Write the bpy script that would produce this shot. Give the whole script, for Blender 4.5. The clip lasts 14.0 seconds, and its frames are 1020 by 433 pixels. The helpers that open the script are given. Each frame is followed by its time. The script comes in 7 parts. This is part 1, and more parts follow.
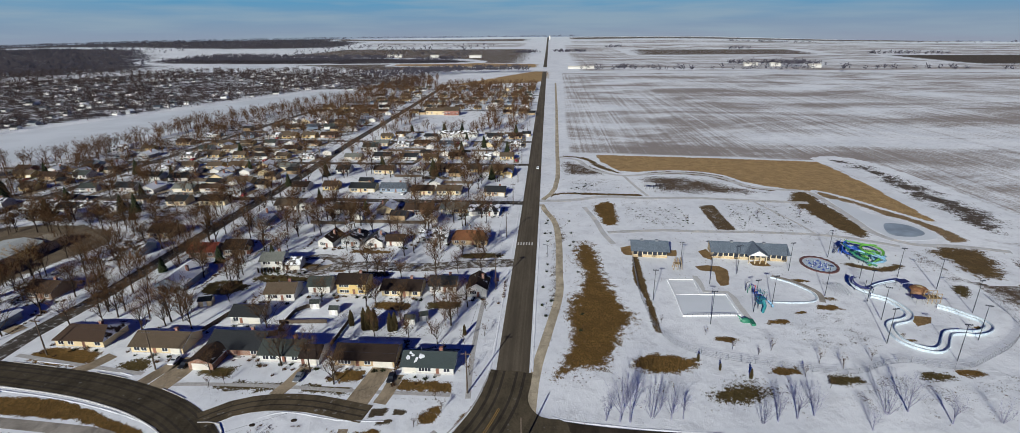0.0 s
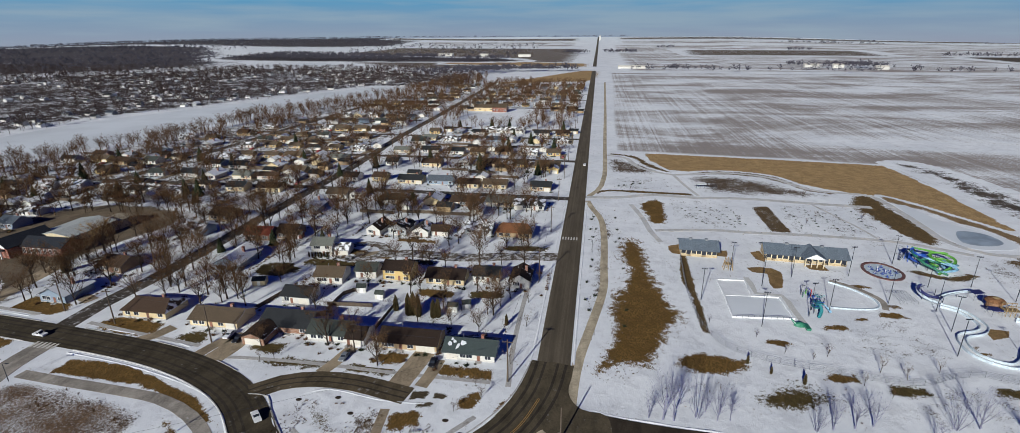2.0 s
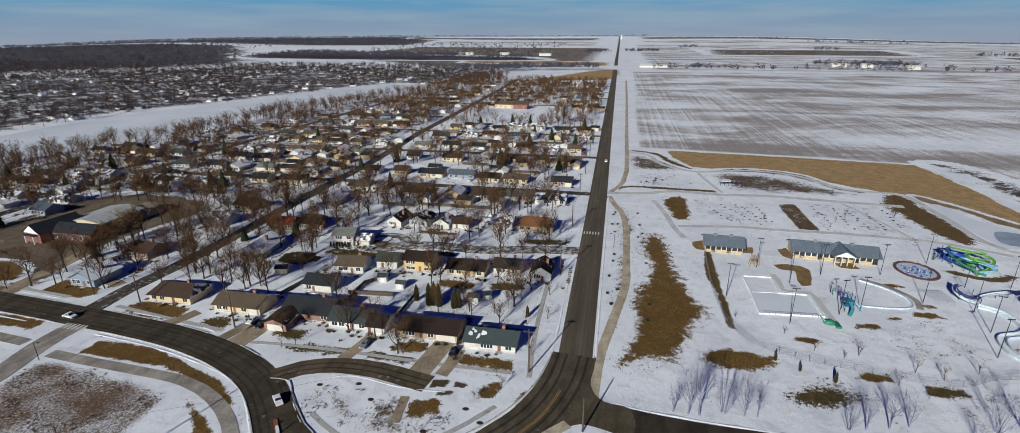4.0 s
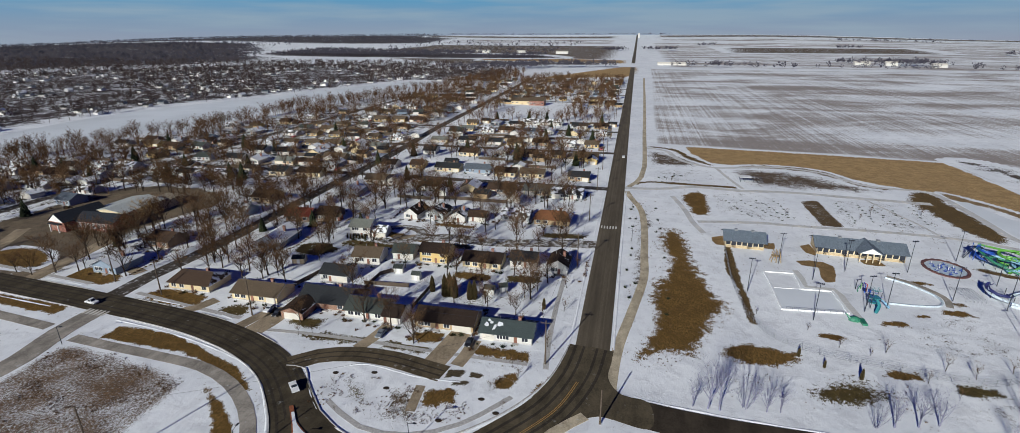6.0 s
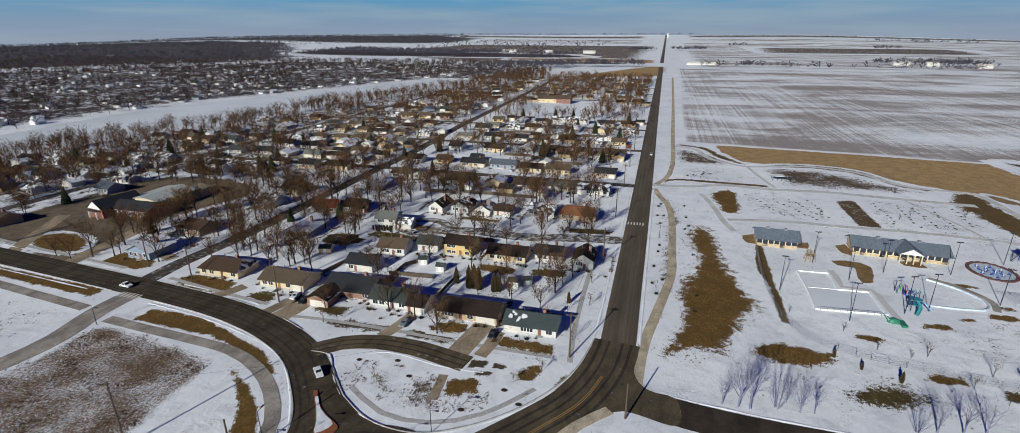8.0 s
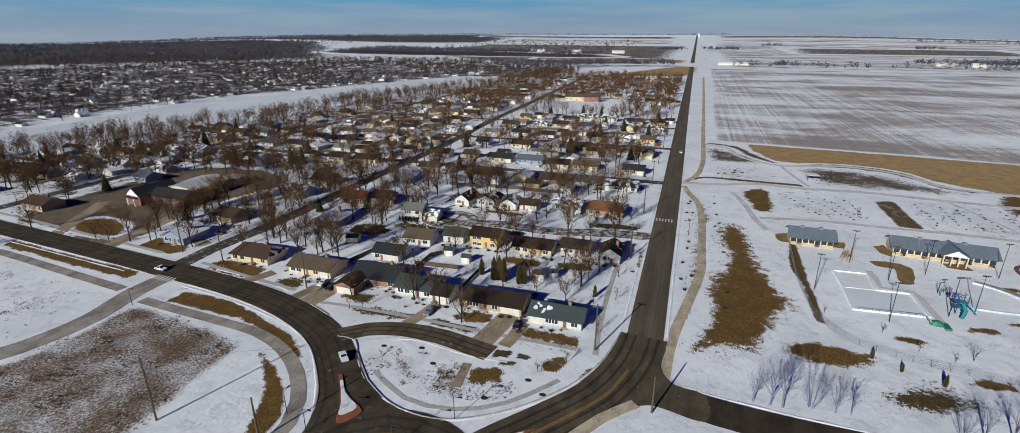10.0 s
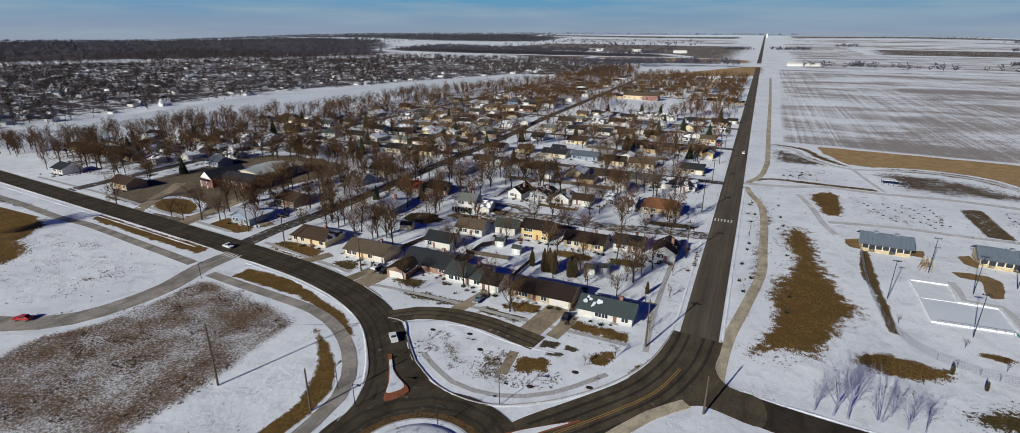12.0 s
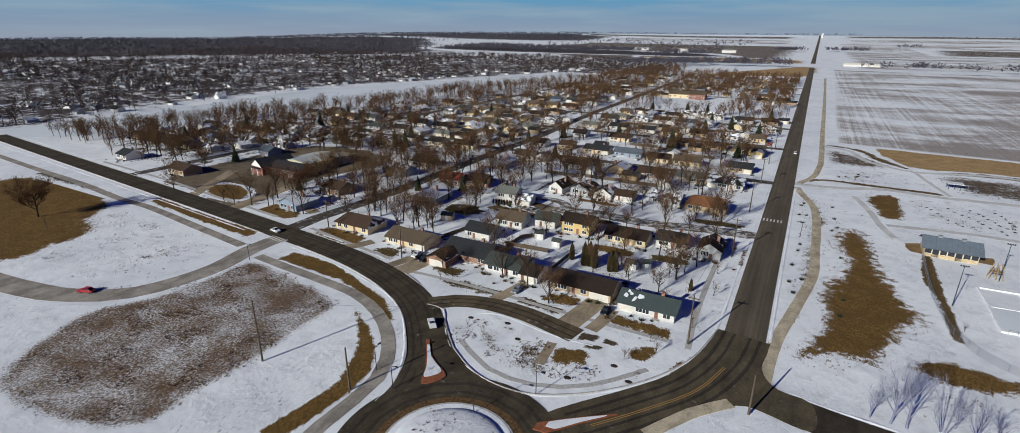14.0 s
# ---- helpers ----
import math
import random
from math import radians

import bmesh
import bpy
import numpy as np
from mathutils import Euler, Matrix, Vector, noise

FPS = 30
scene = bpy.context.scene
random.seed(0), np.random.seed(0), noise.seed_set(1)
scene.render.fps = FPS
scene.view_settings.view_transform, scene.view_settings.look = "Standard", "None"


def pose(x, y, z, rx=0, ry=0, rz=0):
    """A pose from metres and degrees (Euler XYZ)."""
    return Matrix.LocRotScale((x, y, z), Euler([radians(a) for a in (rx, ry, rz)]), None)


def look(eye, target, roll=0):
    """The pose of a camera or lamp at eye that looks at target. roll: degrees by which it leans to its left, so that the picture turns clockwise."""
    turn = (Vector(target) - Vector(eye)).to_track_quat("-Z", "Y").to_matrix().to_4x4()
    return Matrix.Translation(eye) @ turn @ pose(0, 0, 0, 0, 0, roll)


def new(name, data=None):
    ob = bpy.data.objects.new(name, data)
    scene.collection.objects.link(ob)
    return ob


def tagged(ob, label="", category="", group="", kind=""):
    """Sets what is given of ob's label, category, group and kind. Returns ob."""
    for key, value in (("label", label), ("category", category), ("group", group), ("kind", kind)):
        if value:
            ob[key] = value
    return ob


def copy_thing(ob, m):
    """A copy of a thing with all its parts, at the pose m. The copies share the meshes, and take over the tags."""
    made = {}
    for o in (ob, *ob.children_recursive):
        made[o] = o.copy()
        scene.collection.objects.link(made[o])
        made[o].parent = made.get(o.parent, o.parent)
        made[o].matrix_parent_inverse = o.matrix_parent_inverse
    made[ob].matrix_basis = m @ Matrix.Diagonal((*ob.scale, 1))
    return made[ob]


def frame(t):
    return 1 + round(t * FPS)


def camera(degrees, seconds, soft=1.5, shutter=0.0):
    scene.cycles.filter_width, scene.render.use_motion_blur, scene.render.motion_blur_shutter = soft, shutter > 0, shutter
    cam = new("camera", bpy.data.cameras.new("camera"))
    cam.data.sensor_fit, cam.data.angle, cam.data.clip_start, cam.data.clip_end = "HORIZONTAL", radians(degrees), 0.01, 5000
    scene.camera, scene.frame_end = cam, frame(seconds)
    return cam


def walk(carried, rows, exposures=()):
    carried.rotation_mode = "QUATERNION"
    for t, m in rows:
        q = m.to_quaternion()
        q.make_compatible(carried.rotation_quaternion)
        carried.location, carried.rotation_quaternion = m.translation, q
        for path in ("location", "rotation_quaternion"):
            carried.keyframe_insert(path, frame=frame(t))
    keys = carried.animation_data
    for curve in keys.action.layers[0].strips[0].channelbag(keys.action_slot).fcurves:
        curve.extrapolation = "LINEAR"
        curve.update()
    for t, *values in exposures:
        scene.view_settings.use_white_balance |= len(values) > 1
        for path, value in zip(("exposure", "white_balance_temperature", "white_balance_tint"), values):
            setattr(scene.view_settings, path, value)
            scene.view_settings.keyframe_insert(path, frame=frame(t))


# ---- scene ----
cam = camera(88.17, 14.0, soft=0.4)
PATH = [
    (0.0, 2.580, -117.348, 96.744, 70.678, 0.538, 4.062),
    (0.5, 2.376, -117.408, 95.904, 70.707, 0.495, 5.452),
    (1.0, 2.172, -117.384, 94.884, 70.743, 0.458, 6.600),
    (1.5, 2.664, -117.540, 94.284, 70.700, 0.459, 8.058),
    (2.0, 1.956, -117.552, 93.372, 70.727, 0.330, 9.180),
    (2.5, 1.824, -117.468, 92.676, 70.668, 0.299, 10.021),
    (3.0, 1.260, -117.384, 91.752, 70.675, 0.245, 10.486),
    (5.5, -0.240, -116.820, 87.552, 70.650, 0.238, 12.560),
    (6.0, -0.540, -116.652, 86.904, 70.591, 0.228, 12.989),
    (6.5, -0.888, -116.544, 86.100, 70.604, 0.218, 13.511),
    (7.0, -0.744, -116.316, 85.272, 70.615, 0.221, 14.367),
    (7.5, -0.900, -116.076, 84.492, 70.607, 0.214, 15.096),
    (8.0, -1.272, -116.112, 83.700, 70.632, 0.176, 15.765),
    (10.5, -2.016, -115.956, 79.692, 70.644, -0.015, 19.852),
    (11.0, -2.160, -115.812, 78.984, 70.614, -0.084, 21.417),
    (11.5, -2.028, -115.860, 78.108, 70.653, -0.126, 23.335),
    (12.0, -2.100, -115.944, 77.328, 70.623, -0.175, 24.712),
    (12.5, -2.280, -115.980, 76.668, 70.566, -0.204, 26.161),
    (13.0, -2.316, -115.968, 75.624, 70.634, -0.256, 27.480),
    (13.5, -2.508, -115.980, 74.952, 70.626, -0.267, 28.171),
    (14.0, -2.820, -116.028, 74.316, 70.557, -0.324, 29.208),
]
walk(cam, [(t, pose(*p)) for t, *p in PATH], [(0.0, -0.02, 6300, 3), (14.0, -0.02, 6300, 3)])

# ---- light ----
SUN_FROM = Vector((-0.30, -0.954, 0.0)).normalized()
ELEV = radians(22.5)
world = bpy.data.worlds.new("winter_sky")
scene.world = world
world.use_nodes = True
wn = world.node_tree
sky = wn.nodes.new("ShaderNodeTexSky")
sky.sky_type = "NISHITA"
sky.sun_disc = False
sky.sun_elevation = ELEV
sky.sun_rotation = math.atan2(SUN_FROM.x, SUN_FROM.y)
sky.altitude = 300
sky.air_density, sky.dust_density, sky.ozone_density = 1.0, 0.15, 1.5
cold = wn.nodes.new("ShaderNodeMix")
cold.data_type, cold.blend_type = "RGBA", "MULTIPLY"
cold.inputs[0].default_value = 1.0
cold.inputs[7].default_value = (0.14, 0.52, 3.3, 1.0)
wn.links.new(sky.outputs["Color"], cold.inputs[6])
wn.links.new(cold.outputs[2], wn.nodes["Background"].inputs["Color"])
wn.nodes["Background"].inputs["Strength"].default_value = 0.010
sun = new("sun", bpy.data.lights.new("sun", "SUN"))
sun.data.energy, sun.data.angle, sun.data.color = 5.0, radians(0.5), (1.0, 0.96, 0.90)
sun.matrix_world = look(SUN_FROM * 100 * math.cos(ELEV) + Vector((0, 0, 100 * math.sin(ELEV))), (0, 0, 0))


# ---- distant sky ----
def sky_band():
    """The haze and blue of the low sky, a plain glowing band beyond the skyline."""
    m = bpy.data.materials.new("low_sky")
    m.use_nodes = True
    t = m.node_tree
    t.nodes.remove(t.nodes["Principled BSDF"])
    e = t.nodes.new("ShaderNodeEmission")
    g = t.nodes.new("ShaderNodeNewGeometry")
    x = t.nodes.new("ShaderNodeSeparateXYZ")
    r = t.nodes.new("ShaderNodeMapRange")
    c = t.nodes.new("ShaderNodeValToRGB")
    t.links.new(g.outputs["Position"], x.inputs[0])
    t.links.new(x.outputs["Z"], r.inputs[0])
    r.inputs[1].default_value, r.inputs[2].default_value = 20, 720
    t.links.new(r.outputs[0], c.inputs[0])
    c.color_ramp.elements[0].color = (0.35, 0.38, 0.49, 1)
    c.color_ramp.elements[1].color = (0.05, 0.18, 0.42, 1)
    k = c.color_ramp.elements.new(0.22)
    k.color = (0.27, 0.37, 0.52, 1)
    k = c.color_ramp.elements.new(0.50)
    k.color = (0.13, 0.36, 0.60, 1)
    veil = t.nodes.new("ShaderNodeTexNoise")
    veil_map = t.nodes.new("ShaderNodeMapping")
    t.links.new(g.outputs["Position"], veil_map.inputs["Vector"])
    veil_map.inputs["Scale"].default_value = (0.0009, 0.0009, 0.011)
    t.links.new(veil_map.outputs["Vector"], veil.inputs["Vector"])
    veil.inputs["Scale"].default_value, veil.inputs["Detail"].default_value = 1.0, 5.0
    thin = t.nodes.new("ShaderNodeMapRange")
    t.links.new(veil.outputs["Fac"], thin.inputs[0])
    for i, v in ((1, 0.42), (2, 0.68), (3, 0.0), (4, 0.6)):
        thin.inputs[i].default_value = v
    cloud = t.nodes.new("ShaderNodeMix")
    cloud.data_type = "RGBA"
    t.links.new(thin.outputs[0], cloud.inputs[0])
    t.links.new(c.outputs[0], cloud.inputs[6])
    cloud.inputs[7].default_value = (0.37, 0.46, 0.56, 1)
    t.links.new(cloud.outputs[2], e.inputs["Color"])
    e.inputs["Strength"].default_value = 0.85
    t.links.new(e.outputs[0], t.nodes["Material Output"].inputs["Surface"])
    me = bpy.data.meshes.new("backdrop")
    n = 72
    ring = [(4930 * math.sin(radians(-115 + 230 * i / n)), 4930 * math.cos(radians(-115 + 230 * i / n))) for i in range(n + 1)]
    me.from_pydata([(x, y, z) for z in (-60, 20, 120, 300, 720) for x, y in ring], [],
                   [(j * (n + 1) + i, j * (n + 1) + i + 1, (j + 1) * (n + 1) + i + 1, (j + 1) * (n + 1) + i) for j in range(4) for i in range(n)])
    me.materials.append(m)
    return tagged(new("backdrop", me), "hazy blue low sky beyond the skyline", "sky", kind="structure")


sky_band()


# ---- materials ----
class Nodes:
    """A small writer for node materials."""

    def __init__(self, name, rough=0.8, metal=0.0):
        self.m = bpy.data.materials.new(name)
        self.m.use_nodes = True
        self.t = self.m.node_tree
        self.b = self.t.nodes["Principled BSDF"]
        self.b.inputs["Roughness"].default_value = rough
        self.b.inputs["Metallic"].default_value = metal
        if rough > 0.78:
            self.b.inputs["Specular IOR Level"].default_value = 0.15
        self.pos = None

    def n(self, kind):
        return self.t.nodes.new(kind)

    def put(self, socket, value):
        if isinstance(value, bpy.types.NodeSocket):
            self.t.links.new(value, socket)
        elif isinstance(value, (tuple, list)):
            socket.default_value = (*value, 1.0) if len(value) == 3 and socket.type == "RGBA" else value
        else:
            socket.default_value = value

    def where(self, scale=(1, 1, 1), turn=0.0, space="world"):
        if space == "world":
            src = self.n("ShaderNodeNewGeometry").outputs["Position"]
        else:
            src = self.n("ShaderNodeTexCoord").outputs["Object"]
        mp = self.n("ShaderNodeMapping")
        self.put(mp.inputs["Vector"], src)
        mp.inputs["Scale"].default_value = scale
        mp.inputs["Rotation"].default_value = (0, 0, turn)
        return mp.outputs["Vector"]

    def noise(self, size, detail=4, rough=0.55, vec=None, stretch=(1, 1, 1), turn=0.0, space="world", distort=0.0):
        node = self.n("ShaderNodeTexNoise")
        self.put(node.inputs["Vector"], vec or self.where(stretch, turn, space))
        node.inputs["Scale"].default_value = 1.0 / size
        node.inputs["Detail"].default_value = detail
        node.inputs["Roughness"].default_value = rough
        node.inputs["Distortion"].default_value = distort
        return node.outputs["Fac"]

    def ramp(self, fac, lo, hi, a=0.0, b=1.0):
        node = self.n("ShaderNodeMapRange")
        node.interpolation_type = "SMOOTHSTEP"
        self.put(node.inputs[0], fac)
        for i, v in ((1, lo), (2, hi), (3, a), (4, b)):
            self.put(node.inputs[i], v)
        return node.outputs[0]

    def math(self, op, a, b=0.0):
        node = self.n("ShaderNodeMath")
        node.operation = op
        self.put(node.inputs[0], a)
        self.put(node.inputs[1], b)
        return node.outputs[0]

    def mix(self, fac, a, b, blend="MIX"):
        node = self.n("ShaderNodeMix")
        node.data_type, node.blend_type = "RGBA", blend
        self.put(node.inputs[0], fac)
        self.put(node.inputs[6], a)
        self.put(node.inputs[7], b)
        return node.outputs[2]

    def attr(self, name):
        node = self.n("ShaderNodeAttribute")
        node.attribute_name = name
        return node.outputs["Fac"]

    def rand(self):
        return self.n("ShaderNodeObjectInfo").outputs["Random"]

    def done(self, colour, bump=None, depth=0.1, rough=None):
        self.put(self.b.inputs["Base Color"], colour)
        if rough is not None:
            self.put(self.b.inputs["Roughness"], rough)
        if bump is not None:
            node = self.n("ShaderNodeBump")
            node.inputs["Strength"].default_value = 0.6
            node.inputs["Distance"].default_value = depth
            self.put(node.inputs["Height"], bump)
            self.put(self.b.inputs["Normal"], node.outputs["Normal"])
        return self.m


def plain(name, colour, rough=0.7, metal=0.0, grain=0.25, size=0.6, space="object", vary=0.0):
    w = Nodes(name, rough, metal)
    f = w.ramp(w.noise(size, 5, space=space), 0.3, 0.7)
    g = w.ramp(w.noise(size * 6, 3, space=space), 0.35, 0.65)
    lo = tuple(c * (1 - grain) for c in colour)
    hi = tuple(min(1.0, c * (1 + grain * 0.6)) for c in colour)
    c = w.mix(f, lo, hi)
    c = w.mix(w.math("MULTIPLY", g, 0.25), c, tuple(v * 0.7 for v in colour))
    if vary:
        c = w.mix(w.math("MULTIPLY", w.rand(), vary), c, tuple(v * 0.45 for v in colour))
    return w.done(c, f, 0.02)


SNOW = (0.86, 0.87, 0.89)
SNOW_SHADE = (0.66, 0.68, 0.72)
STUBBLE = (0.17, 0.12, 0.065)


def snow_colour(w):
    big = w.ramp(w.noise(38, 4), 0.35, 0.7)
    fine = w.ramp(w.noise(1.1, 6, 0.7, stretch=(1, 0.6, 1), turn=0.4), 0.38, 0.66)
    mid = w.ramp(w.noise(6.5, 6, 0.68, distort=0.4), 0.44, 0.70)
    c = w.mix(w.math("MULTIPLY", big, 0.6), SNOW, SNOW_SHADE)
    c = w.mix(w.math("MULTIPLY", mid, 0.42), c, (0.55, 0.55, 0.57))
    relief = w.math("ADD", w.math("MULTIPLY", fine, 0.45), w.math("MULTIPLY", mid, 1.4))
    return w.mix(w.math("MULTIPLY", fine, 0.22), c, SNOW_SHADE), w.math("ADD", relief, w.math("MULTIPLY", big, 6.0))


def ground_material():
    w = Nodes("snow_ground", 0.75)
    c, fine = snow_colour(w)
    tuft = w.ramp(w.noise(0.9, 6, 0.72, stretch=(1, 0.55, 1), turn=0.5), 0.57, 0.66)
    zone = w.ramp(w.noise(18, 5, 0.65), 0.44, 0.60)
    drift = w.ramp(w.noise(2.4, 5, 0.65, stretch=(1, 0.22, 1), turn=-1.2), 0.56, 0.70)
    c = w.mix(w.math("MULTIPLY", drift, 0.35), c, (0.52, 0.53, 0.56))
    c = w.mix(w.math("MULTIPLY", w.math("MULTIPLY", tuft, zone), 0.8), c, STUBBLE)
    return w.done(c, fine, 0.08)


def cover_material(name, dark, light, snow_amount=0.5, size=1.6, noise_amp=0.7, streak=(1, 1, 1), turn=0.0, soft=0.07):
    """Bare ground or grass that shows through the snow inside a feathered outline."""
    w = Nodes(name, 0.9)
    c, fine = snow_colour(w)
    g1 = w.ramp(w.noise(0.5, 7, 0.78, stretch=streak, turn=turn), 0.36, 0.64)
    g2 = w.ramp(w.noise(6, 6, 0.65), 0.38, 0.62)
    grass = w.mix(g1, dark, light)
    grass = w.mix(w.math("MULTIPLY", g2, 0.55), grass, tuple(v * 0.4 for v in light))
    g3 = w.ramp(w.noise(2.2, 7, 0.7, stretch=streak, turn=turn), 0.5, 0.7)
    grass = w.mix(w.math("MULTIPLY", g3, 0.4), grass, tuple(v * 1.2 for v in light))
    rag = w.noise(size, 6, 0.7, distort=0.3)
    rag2 = w.noise(size * 5, 4, 0.6)
    rag3 = w.noise(0.32, 4, 0.75, stretch=streak, turn=turn)
    edge = w.math("ADD", w.attr("cover"), w.math("MULTIPLY", w.math("SUBTRACT", rag, 0.5), noise_amp * 1.5))
    edge = w.math("ADD", edge, w.math("MULTIPLY", w.math("SUBTRACT", rag2, 0.5), noise_amp))
    edge = w.math("ADD", edge, w.math("MULTIPLY", w.math("SUBTRACT", rag3, 0.5), noise_amp * 1.3))
    rag4 = w.noise(11, 3, 0.6)
    edge = w.math("ADD", edge, w.math("MULTIPLY", w.math("SUBTRACT", rag4, 0.5), noise_amp * 0.9))
    f = w.ramp(edge, snow_amount - soft, snow_amount + soft)
    return w.done(w.mix(f, c, grass), w.math("ADD", w.math("MULTIPLY", f, g1), fine), 0.08)


def asphalt_material(name, tone, snowy=0.25, lo=0.60):
    w = Nodes(name, 0.85)
    a = w.ramp(w.noise(0.5, 6), 0.3, 0.7)
    b = w.ramp(w.noise(7, 5, 0.65), 0.3, 0.7)
    lane = w.ramp(w.noise(3, 5, 0.65, stretch=(0.8, 0.25, 1)), 0.42, 0.65)
    c = w.mix(a, tuple(v * 0.75 for v in tone), tuple(v * 1.25 for v in tone))
    c = w.mix(w.math("MULTIPLY", b, 0.55), c, tuple(v * 2.3 for v in tone))
    c = w.mix(w.math("MULTIPLY", lane, 0.45), c, tuple(v * 0.45 for v in tone))
    salt = w.ramp(w.noise(2.5, 6, 0.7), lo, lo + 0.12)
    c = w.mix(w.math("MULTIPLY", salt, snowy), c, (0.55, 0.55, 0.56))
    return w.done(c, a, 0.02)


def field_material():
    """Ploughed field under thin snow: rows along y, bare soil in drifts."""
    w = Nodes("ploughed_snow", 0.9)
    c, fine = snow_colour(w)
    rows = w.noise(2.6, 3, 0.6, stretch=(1, 0.008, 1), turn=0.01)
    rows2 = w.noise(8.0, 4, 0.65, stretch=(1, 0.012, 1))
    speck = w.noise(2.2, 6, 0.75)
    blot = w.noise(95, 7, 0.66, stretch=(0.4, 1, 1), turn=-0.25, distort=0.6)
    soil = w.math("ADD", w.math("MULTIPLY", rows, 0.32), w.math("MULTIPLY", rows2, 0.20))
    soil = w.math("ADD", soil, w.math("MULTIPLY", speck, 0.48))
    soil = w.math("ADD", soil, w.math("MULTIPLY", w.math("SUBTRACT", blot, 0.5), 1.0))
    f = w.math("MULTIPLY", w.ramp(soil, 0.40, 0.62, 0.0, 0.85), w.ramp(w.attr("cover"), 0.4, 0.75))
    earth = w.mix(w.ramp(speck, 0.3, 0.7), (0.15, 0.12, 0.105), (0.30, 0.235, 0.19))
    return w.done(w.mix(f, c, earth), w.math("ADD", rows, fine), 0.1)


def roof_material(name, tone, snow_edge=0.55, vary=0.2):
    """Shingles in courses; snow stays on the slopes that face away from the sun."""
    w = Nodes(name, 0.85)
    course = w.n("ShaderNodeTexBrick")
    w.put(course.inputs["Vector"], w.where((1, 1, 1), space="object"))
    course.inputs["Scale"].default_value = 2.2
    course.inputs["Mortar Size"].default_value = 0.03
    course.inputs["Color1"].default_value = (*[v * 1.15 for v in tone], 1)
    course.inputs["Color2"].default_value = (*[v * 0.8 for v in tone], 1)
    course.inputs["Mortar"].default_value = (*[v * 0.45 for v in tone], 1)
    stain = w.ramp(w.noise(3.0, 5), 0.35, 0.7)
    c = w.mix(w.math("MULTIPLY", stain, 0.4), course.outputs["Color"], tuple(v * 0.6 for v in tone))
    c = w.mix(w.math("MULTIPLY", w.rand(), vary), c, tuple(v * 1.8 + 0.008 for v in tone))
    nrm = w.n("ShaderNodeSeparateXYZ")
    w.put(nrm.inputs[0], w.n("ShaderNodeNewGeometry").outputs["Normal"])
    lie = w.math("ADD", w.math("MULTIPLY", nrm.outputs["Y"], 1.3), w.math("MULTIPLY", nrm.outputs["X"], 0.35))
    lie = w.math("ADD", lie, w.math("MULTIPLY", w.math("SUBTRACT", w.noise(2.4, 4), 0.5), 1.3))
    f = w.ramp(lie, snow_edge - 0.35, snow_edge - 0.2)
    return w.done(w.mix(f, c, SNOW), stain, 0.02)


def siding_material(name, tone):
    w = Nodes(name, 0.6)
    z = w.n("ShaderNodeTexWave")
    z.wave_type, z.bands_direction, z.wave_profile = "BANDS", "Z", "SAW"
    w.put(z.inputs["Vector"], w.where(space="object"))
    z.inputs["Scale"].default_value = 1.6
    f = w.noise(1.2, 5, space="object")
    c = w.mix(w.math("MULTIPLY", z.outputs["Fac"], 0.25), tone, tuple(v * 0.6 for v in tone))
    c = w.mix(w.math("MULTIPLY", w.ramp(f, 0.4, 0.75), 0.3), c, tuple(v * 0.65 for v in tone))
    return w.done(c, z.outputs["Fac"], 0.03)


def brick_material(name, tone):
    w = Nodes(name, 0.85)
    t = w.n("ShaderNodeTexBrick")
    mp = w.n("ShaderNodeMapping")
    w.put(mp.inputs["Vector"], w.n("ShaderNodeTexCoord").outputs["Object"])
    mp.inputs["Rotation"].default_value = (radians(90), 0, 0)
    w.put(t.inputs["Vector"], mp.outputs["Vector"])
    t.inputs["Scale"].default_value = 4.5
    t.inputs["Color1"].default_value = (*tone, 1)
    t.inputs["Color2"].default_value = (*[v * 0.6 for v in tone], 1)
    t.inputs["Mortar"].default_value = (0.4, 0.37, 0.34, 1)
    f = w.ramp(w.noise(2.0, 4, space="object"), 0.35, 0.7)
    return w.done(w.mix(w.math("MULTIPLY", f, 0.4), t.outputs["Color"], tuple(v * 0.7 for v in tone)), f, 0.01)


def bark_material(name, dark, light, vary=0.5):
    w = Nodes(name, 0.9)
    f = w.ramp(w.noise(0.35, 4, stretch=(1, 1, 0.3)), 0.3, 0.7)
    c = w.mix(f, dark, light)
    c = w.mix(w.math("MULTIPLY", w.rand(), vary), c, tuple(v * 1.5 for v in light))
    c = w.mix(w.math("MULTIPLY", w.n("ShaderNodeNewGeometry").outputs["Random Per Island"], 0.3), c, dark)
    return w.done(c)


M = {}
M["ground"] = ground_material()
M["field"] = field_material()
M["asphalt"] = asphalt_material("old_asphalt", (0.050, 0.040, 0.026))


